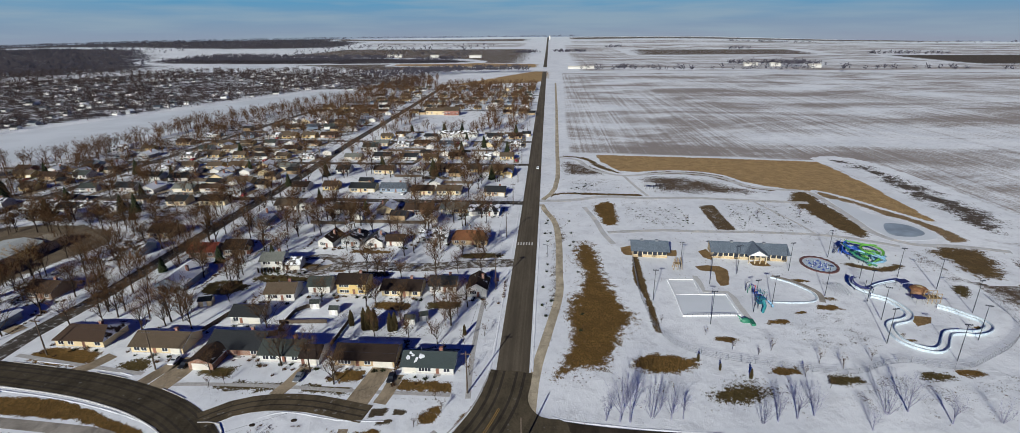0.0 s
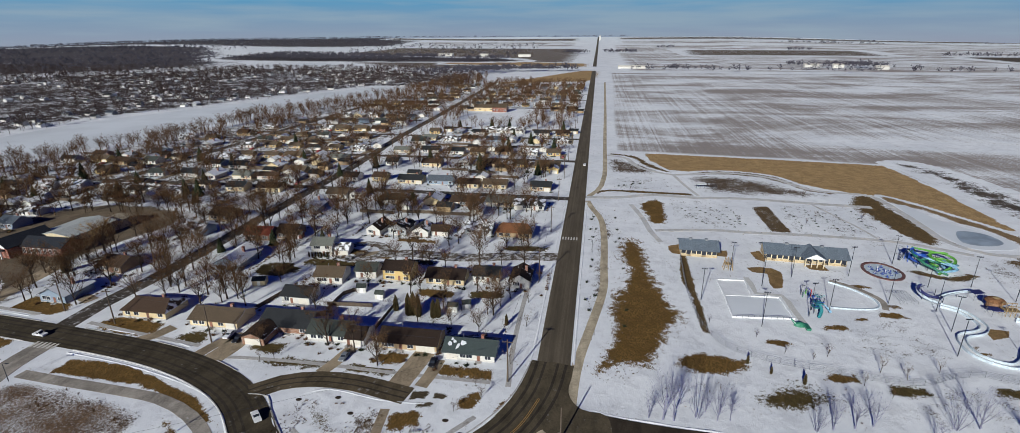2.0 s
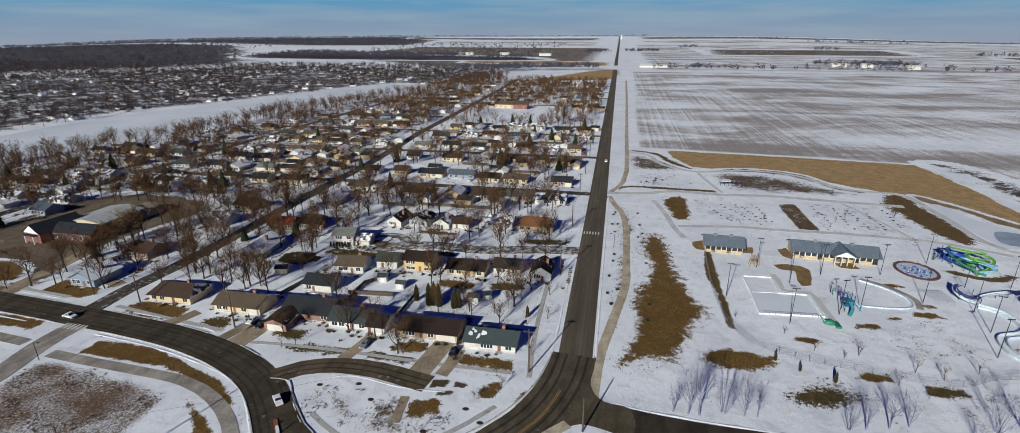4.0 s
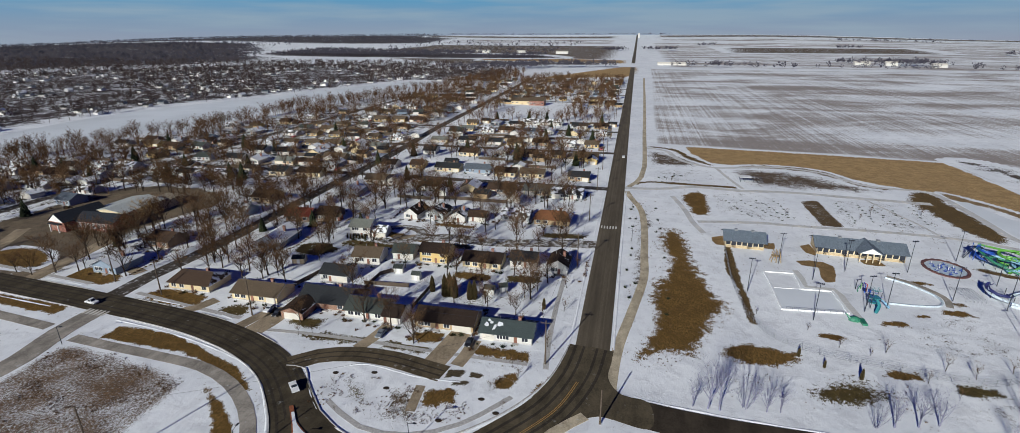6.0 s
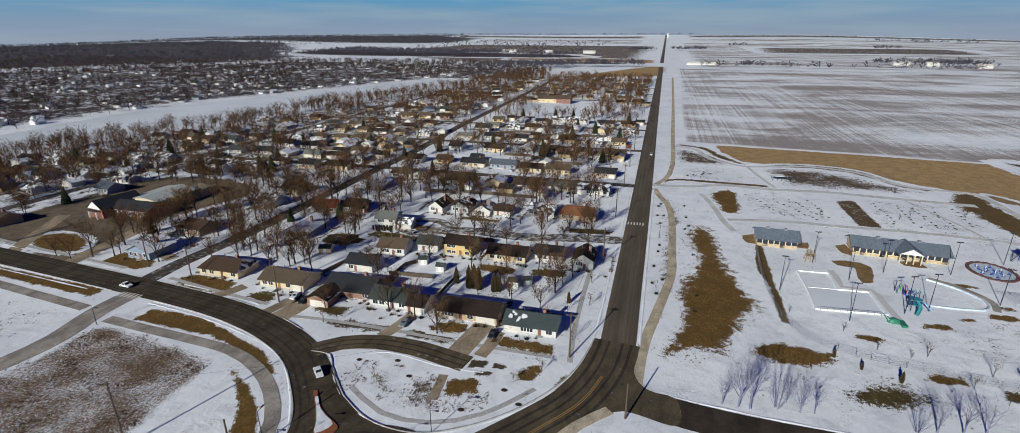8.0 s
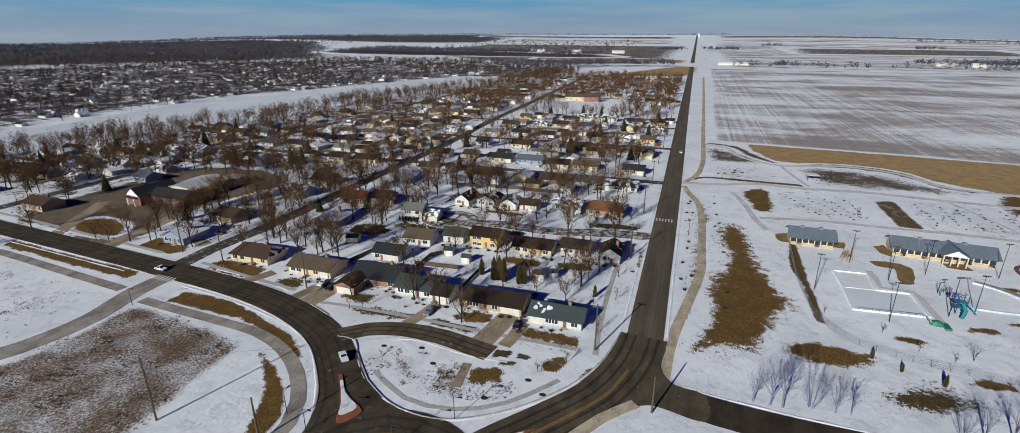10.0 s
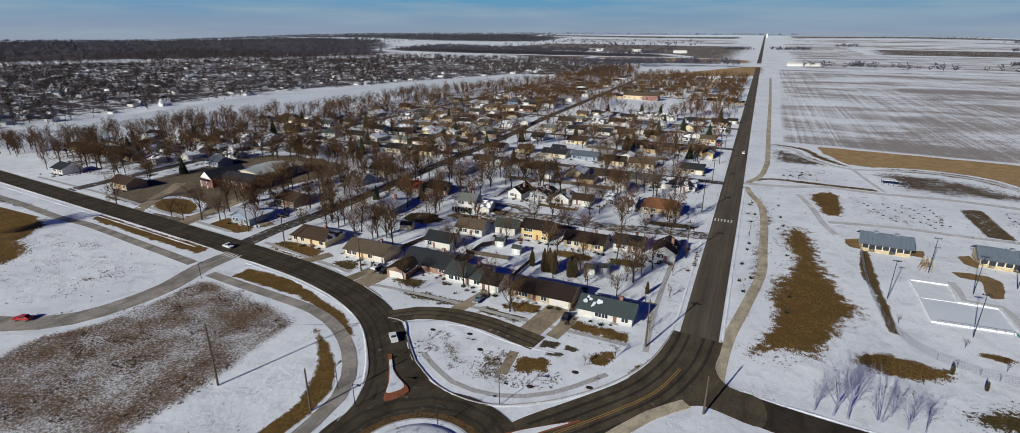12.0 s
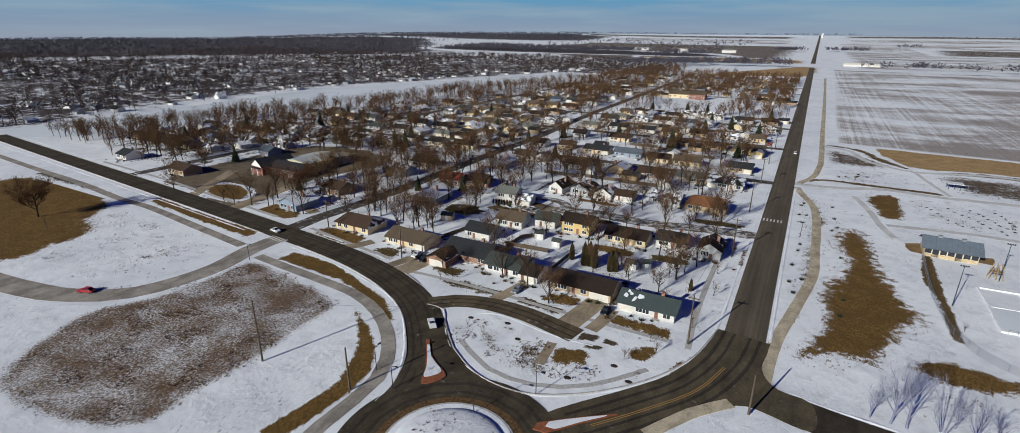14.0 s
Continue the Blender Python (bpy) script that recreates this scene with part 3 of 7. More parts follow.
# far fields, river, and the ploughed field beside the road
cover("field", [(17, 268), (90, 262), (176, 250), (178, 125), (176, 60), (900, 60), (900, 1000), (400, 1010), (28, 1015)], M["field"],
      "ploughed field under thin patchy snow", 3, 0.015, 10, "field", False)
cover("far_field", [(70, 1075), (420, 1065), (2600, 1040), (2600, 2600), (70, 2600)], M["field"], "distant ploughed fields under snow", 20, 0.3, 40, "field", False)
cover("far_field", [(-420, 1100), (-60, 1120), (-60, 2300), (-900, 2300), (-1000, 1600)], M["stubble"], "distant stubble field under thin snow", 20, 0.36, 40, "field", False)
cover("straw_strip", [(-400, 1290), (-30, 1200), (-30, 1330), (-420, 1480)], M["straw"], "pale straw field strip", 10, 0.4, 12, "field", False)
cover("straw_strip", [(-190, 745), (-135, 815), (-14, 1090), (-10, 840), (-70, 800)], M["straw"], "tan grass bank beside the housing", 6, 0.05, 6, "field")

for pts, m in (([(120, 2750), (1600, 2700), (3600, 2500), (3600, 2850), (1500, 3050), (120, 3050)], "field"), ([(120, 3300), (2600, 3250), (3600, 3000), (3400, 3400), (1200, 3650), (120, 3700)], "stubble"), ([(-120, 2500), (-900, 2550), (-1000, 2900), (-120, 2950)], "field"),
               ([(-120, 3150), (-1300, 3200), (-1400, 3500), (-120, 3550)], "stubble"), ([(120, 3900), (1700, 3900), (2900, 3600), (2700, 3850), (1500, 4300), (120, 4350)], "field"), ([(1000, 1250), (2300, 1150), (2400, 1600), (1050, 1700)], "soil"), ([(300, 1800), (900, 1750), (950, 2150), (320, 2200)], "stubble"), ([(2700, 900), (4300, 700), (4300, 2000), (2700, 2300)], "field"), ([(950, 80), (2600, 40), (2600, 950), (950, 960)], "field")):
    cover("far_field", pts, M[m], "distant field under thin snow", 15, 0.62 if m == "field" else 0.75, 45, "field", False)

RIVER_NEAR = [(-430, 20), (-385, 60), (-372, 150), (-360, 228), (-337, 260), (-333, 300), (-335, 380), (-308, 452), (-290, 528), (-262, 620)]
RIVER_FAR = [(-275, 680), (-330, 670), (-375, 590), (-412, 480), (-440, 415), (-466, 350), (-474, 270), (-462, 190), (-455, 100), (-450, 30)]
g = Geo()
river_line = [(p.x, p.y) for p in curve_points(RIVER_NEAR + RIVER_FAR, True, 8.0)]
g.prism(river_line, -0.2, 0.05)
tagged(part("water", g, M["ice"]), "frozen river covered with smooth white snow", "river", kind="structure")
g = Geo()
g.prism([(p.x, p.y) for p in curve_points([(-950, 1180), (-720, 1215), (-300, 1075), (-280, 1100), (-330, 1390), (-800, 1400), (-960, 1250)], True, 12)], -0.2, 0.05)
tagged(part("water", g, M["ice"]), "distant frozen lake covered with snow", "lake", kind="structure")

# ---- roads ----
MAIN = [(-5.9, 12), (-5.9, 50), (-5.8, 150), (-6.5, 400), (-7, 900), (-7.5, 1250)]
MAIN_FAR = [(-7.4, 1200), (-8, 1600), (-8, 2600), (-8, 3600), (-8, 4800)]
road("road_main", MAIN_FAR, 8.6, M["lanes"], "far end of the straight asphalt road", 0.9, False, 50)
road("road_main", MAIN, 8.3, M["lanes"], "long straight grey asphalt road with worn centre line", 0.07, False, 40)
ARTERY = [(-430, 29), (-300, 19), (-190, 10.5), (-140, 6.2), (-112, 3), (-96, -0.6), (-86, -4.2), (-78.8, -7.8), (-72.8, -12.1), (-66, -18.9), (-60.6, -25.6), (-57.2, -33), (-55.6, -40)]
road("road_west", ARTERY, 8.8, M["asphalt"], "curved dark asphalt road leading to the roundabout", 0.075)
ARM = [(-33, -40), (-27, -30), (-19, -20), (-12, -10), (-7.8, 2), (-6.3, 14)]
road("road_east_arm", ARM, 11.0, M["bend"], "asphalt road bending from the roundabout to the junction", 0.08)
g = Geo()
g.prism([(p.x, p.y) for p in curve_points([(-15.5, -10), (-11.8, 2), (-10.8, 13), (-1.6, 13), (-1.6, 3), (1.5, -2.2), (7, -3.6), (7, -11.4), (-3, -10.0), (-9.5, -14.5)], True, 1.5)], -0.3, 0.072)
tagged(part("road_junction", g, M["bend"]), "wide asphalt junction with dark tyre marks", "road", kind="structure")
road("road_south", [(-8, -4), (10, -8), (40, -9.5), (120, -9), (320, -12)], 8.0, M["wet"], "dark wet asphalt road beside bare shrubs", 0.065)
road("road_side", [(-140.5, 4), (-140, -8), (-137, -20), (-137.5, -30), (-141, -40), (-150, -47), (-165, -52), (-200, -56), (-300, -60)], 6.6, M["grey_path"], "grey side road curving through the snow", 0.07)
road("street_frontage", [(-74, -8), (-69, -3.6), (-61, -0.9), (-51, -0.9), (-42, -2.7), (-37.5, -3.6)], 5.9, M["slush"], "short frontage street with slush", 0.085)
road("street_north", [(-144, 6), (-145, 22), (-143.5, 40), (-143, 60), (-144, 100), (-145, 150), (-145, 190), (-148, 245), (-151.5, 300), (-154, 430), (-160, 640), (-165, 800)], 6.4, M["street"], "residential street between bare trees", 0.06, step=20)
road("street_west", [(-262, 20), (-264, 152), (-262, 306), (-258, 480)], 6.5, M["street"], "residential street between houses", 0.055, step=30)
road("street_court", [(-7, 80), (-25, 78), (-45, 74), (-62, 75), (-76, 73)], 7.0, M["snow_street"], "short dead-end street with snow along it", 0.06)
CROSS = [(152, -9, -300), (232, -9, -310), (306, -9, -300), (380, -160, -290), (476, -9, -280), (550, -9, -250), (620, -9, -240), (700, -9, -230)]
for y, x0, x1 in CROSS:
    road("street_cross", [(x0, y), ((x0 + x1) / 2, y + (1.5 if y < 200 else 0)), (x1, y - (3 if y < 200 else 0))], 5.4, M["street"], "residential cross street, ploughed dark asphalt", 0.058, step=40)

# roundabout
CX, CY = -42.6, -44.2
g = Geo()
g.prism([(CX + 18.6 * math.cos(a * math.tau / 64), CY + 18.6 * math.sin(a * math.tau / 64)) for a in range(64)], -0.3, 0.085)
tagged(part("roundabout_road", g, M["asphalt"]), "round asphalt carriageway of a roundabout", "road", kind="structure")


g = Geo()
g.prism([(p.x, p.y) for p in curve_points([(-67.5, -11.8), (-62.2, -16.8), (-56.1, -21.8), (-49.5, -25.5), (-43, -27.5), (-44, -33), (-55, -34), (-62, -27)], True, 1.5)], -0.3, 0.0835)
tagged(part("roundabout_road", g, M["asphalt"]), "flared asphalt mouth where the curved road meets the roundabout", "road", kind="structure")


def raised_island(name, outline, label, edge, shrink):
    line = [(p.x, p.y) for p in curve_points(outline, True, 1.0)]
    ob = thing(name, label, "traffic island", kind="structure")
    part("kerb", Geo().prism(line, 0.0, 0.24), edge, ob)
    c = np.mean(line, 0)
    inner = [(c[0] + (x - c[0]) * shrink, c[1] + (y - c[1]) * shrink) for x, y in line]
    part("top", Geo().prism(inner, 0.2, 0.30), M["ground"], ob)
    return ob


M["apron"] = plain("apron_paving", (0.13, 0.078, 0.036), 0.85, space="world", grain=0.5)
M["rust"] = plain("rusty_paving", (0.28, 0.10, 0.05), 0.8, space="world")
g = Geo()
apron = [Vector((CX + 11.7 * math.cos(a * math.tau / 48), CY + 11.7 * math.sin(a * math.tau / 48), 0)) for a in range(49)]
ribbon(g, apron, 0.85, -0.85, -0.2, 0.125)
tagged(part("truck_apron", g, M["apron"]), "brown-stained sloping apron round the traffic island", "road", kind="structure")
raised_island("central_island", [(CX + 11 * math.cos(a * math.tau / 12), CY + 11 * math.sin(a * math.tau / 12)) for a in range(12)], "round snow-covered traffic island with kerb", M["kerb"], 0.96)
raised_island("splitter_island", [(-64.7, -20.9), (-64.0, -20.6), (-60.7, -24.4), (-58.0, -26.4), (-53.6, -29.3), (-56.2, -33.2), (-58.4, -29.4), (-61.2, -25.4)], "narrow splitter island with red paving and snow", M["rust"], 0.72)
raised_island("splitter_island", [(-33, -32), (-22, -23.2), (-26.4, -28.2), (-31, -33.4)], "narrow splitter island with red paving and snow", M["rust"], 0.72)

# paths
road("path_east", [(-1, -2), (-0.7, 5.6), (0.3, 17), (3.4, 35.4), (6.5, 56), (6.8, 74), (7.1, 100), (5.9, 123), (1.5, 140), (-0.5, 150)], 2.6, M["path"], "tan concrete cycle path", 0.05)
road("path_east", [(0, 158), (4, 168), (8, 200), (9, 300), (11, 500), (13, 800)], 2.6, M["path"], "tan concrete cycle path along the road", 0.05, step=15)
road("path_west", [(-63, -58), (-64, -50), (-64, -43), (-64.6, -36), (-67.2, -30.3), (-73.3, -23.2), (-81.8, -17.2), (-92.3, -13.3), (-105, -12), (-121, -11), (-134, -10)], 3.0, M["grey_path"], "grey cycle path along the curved road", 0.05)
road("path_west", [(-145, -7.2), (-173, -4.4), (-207, -1), (-228, -0.9), (-265, 2.2), (-320, 4.5), (-420, 10)], 3.0, M["grey_path"], "grey cycle path along the road", 0.05)
road("path_corner", [(-16.5, -25.5), (-11, -16.5), (-5.5, -10.5)], 2.4, M["path"], "tan concrete path at the junction", 0.095)
road("sidewalk", [(-15.6, 3), (-17, 20), (-17.5, 50), (-17, 74)], 1.3, M["kerb"], "narrow concrete footpath", 0.045)
road("park_drive", [(-2, 156), (8, 156.5), (17, 158.5), (32, 164.5), (51, 162.5), (76, 164), (104, 160.6), (130, 158)], 4.0, M["snow_path"], "snowy park drive", 0.045)
road("park_loop", [(10, 253), (22, 246), (29, 222), (46, 207), (64, 212), (80, 215), (100, 207), (112, 186), (124, 181), (138, 177), (139.5, 152), (139, 134), (138.5, 117), (146, 105.5), (163, 104), (178, 99)], 3.2, M["snow_path"], "grey track looping round the park", 0.055)

# specks of grass in the wide snow areas
for pts, f in (([(-66, -10), (-52, -4), (-36, -6), (-22, -6), (-16, 0), (-20, -8), (-28, -17), (-38, -23), (-50, -22), (-60, -15)], 1.0), ([(-225, -4), (-150, -10), (-146, -22), (-152, -36), (-175, -44), (-200, -46), (-210, -26)], 3), ([(14, 12), (60, 22), (130, 22), (140, 2), (60, 0), (16, 2)], 3), ([(36, 120), (62, 118), (66, 160), (36, 158)], 3), ([(84, 112), (134, 106), (132, 150), (88, 158)], 3),
               ([(10, 175), (46, 172), (44, 205), (12, 210)], 3), ([(40, 30), (95, 26), (92, 60), (62, 40), (42, 40)], 4), ([(-30, 20), (-60, 24), (-60, 46), (-22, 44)], 2)):
    cover("speckled_snow", pts, M["speckle"], "snow with specks of dry grass", f, 0.03, 1.2, "ground")

cover("speckled_snow", [(-10, -34), (-6, -21), (2, -15.5), (16, -17), (18, -34)], M["specks"], "snow with specks of dry grass", 1.5, 0.03, 1.2, "ground")

# ground cover
cover("straw_strip", [(35, 262), (90, 257), (175, 246), (177, 190), (173, 133), (160, 138), (153, 169), (121, 188), (100, 208), (64, 215), (45, 218), (37, 242)], M["straw"], "strip of tall straw-coloured grass", 1.2, 0.04, 1.6, "grass", False)
cover("grass_patch", [(25.6, 150), (35.4, 153), (32.7, 122), (27.6, 122)], M["grass"], "bare patch of brown grass in the snow", 1.6, 0.03, 0.8, "grass")
cover("grass_patch", [(13.8, 99), (20.3, 99), (22.3, 67), (27, 45), (26.7, 35.5), (21.8, 25.5), (17.6, 18), (9.2, 13.4), (4.4, 12.4), (9.8, 30), (8.8, 44), (13.5, 66)], M["grass"], "large bare patch of brown grass in the snow", 3.0, 0.03, 0.8, "grass")
cover("grass_patch", [(24, 17.6), (27.4, 22.6), (33.4, 23.8), (43, 21.8), (40.4, 18.3), (33.4, 15.3), (26.2, 15.5)], M["grass"], "bare patch of dark brown grass in the snow", 1.6, 0.03, 0.7, "grass")
cover("grass_patch", [(40, 6.5), (47, 13.8), (59, 13), (56, 8.6), (45.6, 4)], M["lawn"], "thin grass showing through the snow", 3, 0.03, 0.8, "grass")
cover("grass_patch", [(-296, -6), (-248, 1), (-222, -8), (-214, -18), (-200, -22), (-194, -36), (-196, -50), (-240, -50), (-300, -40)], M["grass"], "bare brown grass round the big tree", 3, 0.03, 1.6, "grass")
cover("grass_verge", [(-216, 7.4), (-180, 4.4), (-151, 2.4), (-150, -2.2), (-184, 0.2), (-214, 3)], M["grass"], "brown grass verge beside the road", 0.8, 0.03, 0.8, "grass", False)
cover("grass_verge", [(-127, -2.4), (-112, -3.2), (-99, -6.6), (-85, -11.6), (-76, -17.8), (-77.5, -19.2), (-88, -13.4), (-102, -9.4), (-127, -8.4)], M["grass"], "brown grass verge beside the road", 0.8, 0.03, 0.7, "grass", False)
cover("grass_verge", [(-87.4, -18.4), (-77.4, -24.2), (-70.4, -30.4), (-66.5, -37.5), (-66.3, -45), (-67.6, -56), (-71.6, -56), (-70.3, -44), (-71.2, -37.6), (-75.6, -29.9), (-82.8, -22.6)], M["grass"], "curved strip of brown grass", 0.7, 0.03, 0.7, "grass")
STUB = [(-133, -13.5), (-120, -12.4), (-104, -15), (-92.5, -18.4), (-90.5, -30), (-89, -42), (-89.3, -55), (-89, -65), (-100, -71), (-118, -73.5), (-129, -70), (-141, -51), (-136, -41), (-133.5, -28)]
cover("stubble_ground", STUB, M["rough"], "rough brown stubble ground half under snow", 1.4, 0.025, 0.9, "ground")
cover("grass_patch", [(-300, 0.0), (-300, 3), (-250, 1.5), (-236, 0.0)], M["soil"], "dark wet soil along the path", 2, 0.03, 1.2, "ground")
cover("lawn_patch", [(-66, -9), (-56, -6.4), (-46, -8.5), (-36, -9), (-28, -12), (-33, -19), (-40, -23), (-50, -22.5), (-59, -17.5)], M["specks"], "snowy lawn with thin grass between road and frontage street", 3, 0.03, 0.8, "ground")
cover("lawn_patch", [(-39, -10.2), (-33.3, -8.3), (-32.5, -12), (-38.4, -15)], M["grass"], "bare brown grass patch", 1.2, 0.035, 0.6, "grass")
cover("lawn_patch", [(-26, -2.8), (-21.4, -0.2), (-21.6, -4), (-25.2, -6.4)], M["grass"], "bare brown grass patch", 1.2, 0.035, 0.6, "grass")
cover("lawn_patch", [(-16.6, -2.6), (-13.8, 1.2), (-14.6, -4.4), (-17.4, -7.8)], M["grass"], "bare brown grass patch", 0.8, 0.035, 0.6, "grass")
cover("lawn_patch", [(-60, -8), (-53, -11), (-47.5, -16.4), (-50.2, -19), (-55.5, -16.7)], M["specks2"], "thin grass showing through trodden snow", 1.6, 0.035, 0.6, "grass")
cover("lawn_patch", [(-34, 3), (-20, 4), (-19, 9.5), (-34, 9)], M["lawn"], "thin brown front lawn", 1.5, 0.035, 0.6, "grass")
cover("lawn_patch", [(-50, 5), (-42, 5), (-42, 11), (-52, 11)], M["lawn"], "thin brown front lawn", 1.5, 0.035, 0.6, "grass")
cover("soil_strip", [(127, 171), (137, 176), (137.5, 152), (137.5, 134), (137, 119), (130, 113), (125.5, 122), (124, 139), (123, 155)], M["lawn2"], "brown grass bank beside the pond", 2.0, 0.03, 1.0, "grass")
cover("soil_strip", [(143, 178), (152.5, 164), (160, 148), (166, 136), (170, 123), (170, 110), (162.5, 108.5), (164, 118), (162, 131), (156, 142), (151, 157), (142, 167)], M["reed"], "tan reeds standing round the pond", 1.2, 0.035, 1.0, "grass")
cover("soil_strip", [(150, 101), (167, 101), (163, 85), (155, 75), (149, 77), (149, 90)], M["lawn2"], "rough brown grass beside the park", 3, 0.03, 1.2, "grass")
cover("soil_strip", [(135, 68), (141, 69.5), (139, 63.5), (133, 59)], M["lawn"], "rough dark grass beside the park", 1.2, 0.03, 1.0, "grass")
cover("soil_strip", [(185, 249), (190, 226), (187, 173), (187, 144), (188, 119), (203, 139), (203, 164), (203, 196), (199, 229), (193, 249)], M["soil2"], "dark bare soil along the field edge", 6, 0.03, 2.0, "ground")
g = Geo()
g.prism([(p.x, p.y) for p in curve_points([(142.8, 165), (147, 164), (150, 144), (156, 133), (162, 125), (162, 115), (155, 110), (143, 110.5), (140.8, 121), (140.7, 137), (141.6, 156)], True, 3)], -0.2, 0.06)
tagged(part("water", g, M["ice"]), "small frozen pond", "pond", kind="structure")
g = Geo()
g.prism([(p.x, p.y) for p in curve_points([(149.5, 129.5), (158, 127.5), (159, 118), (151, 113.5), (144, 116.5)], True, 2)], -0.2, 0.075)
tagged(part("water", g, M["bare_ice"]), "bare grey-blue ice on the pond", "pond", kind="structure")

# footpaths and verges of the frontage street
road("sidewalk", [(-92, 3.6), (-80, 4.6), (-62, 4.8), (-45, 4.2), (-20, 4.0)], 1.3, M["kerb"], "narrow concrete footpath along the front gardens", 0.047)
road("sidewalk", [(-139, 13.5), (-118, 10.2), (-99, 7.6)], 1.4, M["kerb"], "narrow concrete footpath beside the road", 0.047)
road("sidewalk", [(-300, 27), (-240, 23.5), (-200, 19.5), (-158, 15.5)], 1.4, M["kerb"], "narrow concrete footpath beside the road", 0.047)
road("sidewalk", [(-58, -17.5), (-48, -23), (-38, -23), (-29, -18), (-21, -8)], 1.2, M["kerb"], "footpath under trodden snow along the kerb", 0.047)
road("sidewalk", [(-41.0, -8.6), (-40.1, -16.8)], 2.1, M["drive"], "short concrete bus stop path", 0.047)
for pts, m in (([(-79, 3), (-60, 3.2), (-60, 6.4), (-79, 6)], "lawn"), ([(-56, 3), (-44, 3), (-44, 6.6), (-56, 6.2)], "lawn"), ([(-33, 5), (-20, 5), (-20, 9), (-33, 8.5)], "grass"), ([(-51, 8), (-43, 8), (-43, 12), (-51, 12)], "grass"),
               ([(-86, 8), (-76, 7), (-76, 12), (-86, 12)], "lawn"), ([(-134, 11.5), (-118, 9.5), (-117, 16), (-133, 17.5)], "grass"), ([(-108, 9), (-100, 8), (-100, 14), (-108, 14)], "lawn"), ([(-172, 17), (-154, 15.5), (-154, 22), (-172, 24)], "grass"),
               ([(-226, 20), (-190, 17), (-190, 27), (-226, 30)], "grass"), ([(-112, 50), (-100, 50), (-98, 60), (-112, 60)], "lawn"), ([(-100, 60), (-84, 58), (-80, 64), (-98, 66)], "lawn"), ([(-35, 44), (-24, 45), (-24, 49), (-36, 49)], "lawn"), ([(-52, 44), (-40, 43), (-40, 47), (-52, 48)], "grass"),
               ([(-66, 66), (-52, 66), (-52, 70), (-66, 70)], "lawn"), ([(-88, 72), (-70, 68), (-70, 71), (-88, 76)], "grass"), ([(-30, 82), (-14, 84), (-14, 88), (-30, 88)], "lawn"), ([(-74, 86), (-58, 86), (-58, 89), (-74, 89)], "grass")):
    cover("lawn_patch", pts, M[m], "thin brown front lawn under broken snow", 1.2, 0.03, 0.6, "grass")

for line in ([(-425, 36), (-300, 25.5), (-205, 18)], [(-176, 15.6), (-160, 14.2)], [(-131, 11.2), (-121, 10.2)], [(-108, 8.6), (-101, 6.8)], [(-65, -14), (-58, -21), (-49, -25.6), (-40, -26.6), (-31.5, -23), (-24, -16.5), (-18, -8.5), (-14, 1), (-11.6, 16), (-11.4, 50), (-11.2, 74)],
             [(-11.2, 87), (-11, 146)], [(-11, 158), (-11, 228)], [(-420, 20), (-300, 12), (-215, 6), (-156, 1.5)], [(-131, -0.5), (-114, -2.4), (-98, -5.6), (-84, -10.0), (-76.6, -14.6), (-69.9, -21.6), (-64.9, -28), (-61.3, -35), (-60.4, -41)], [(-0.9, 14), (-0.9, 60), (-0.8, 148)], [(-62, -6.8), (-56, -4.0), (-43, -5.8), (-33, -5.6)], [(4, -2), (12, -3.6), (40, -5), (110, -4.4)]):
    snow_bank(line, 0)
# Garden sheets carry brown grass and the trees' shade in their colour.
cover("garden_ground", [(-160, 22), (-250, 30), (-345, 40), (-362, 150), (-345, 228), (-325, 300), (-320, 400), (-290, 520), (-250, 640), (-165, 640), (-152, 250), (-152, 90)], M["shade_garden"], "gardens with brown grass and painted shade on the snow", 6, 0.03, 3.0, "ground", False)
cover("garden_ground", [(-20, 90), (-140, 96), (-148, 150), (-148, 340), (-20, 340)], M["garden"], "gardens with brown grass and painted shade on the snow", 4, 0.03, 2.5, "ground", False)
cover("garden_ground", [(-20, 410), (-150, 410), (-160, 700), (-20, 700)], M["garden"], "gardens with brown grass and painted shade on the snow", 4, 0.03, 4, "ground", False)
cover("garden_ground", [(-100, 28), (-140, 24), (-146, 92), (-104, 92), (-98, 64)], M["garden"], "gardens with brown grass and painted shade on the snow", 4, 0.03, 1.5, "ground", False)
kerb_runs(ARTERY, 4.5, [(-152, -139, -50, 50), (-81, -68, -50, 50), (-122, -112, -50, 50), (-100, -92, -50, 50), (-62, 0, -80, 50), (-222, -178, -50, 50)])
kerb_runs(ARTERY, -4.5, [(-148, -132, -50, 50), (-63.5, 0, -80, 50)])
kerb_runs([(-58, -20.5), (-49.5, -25.4), (-40, -26.4), (-31.8, -22.8), (-24.2, -16.2), (-18.2, -8.2), (-14, 1), (-11.5, 14)], 0, [])
kerb_runs([(-74, -8.5), (-69, -8.6), (-65.5, -13), (-58, -20.5)], 0, [])
wheel_tracks(ARTERY, ((-3.0, 0.6), (-1.4, 0.5), (1.3, 0.5), (2.9, 0.6), (3.9, 0.4)), 0.082)
wheel_tracks(ARM[1:], ((-3.6, 0.7), (-1.6, 0.6), (1.6, 0.6), (3.6, 0.7)), 0.087)
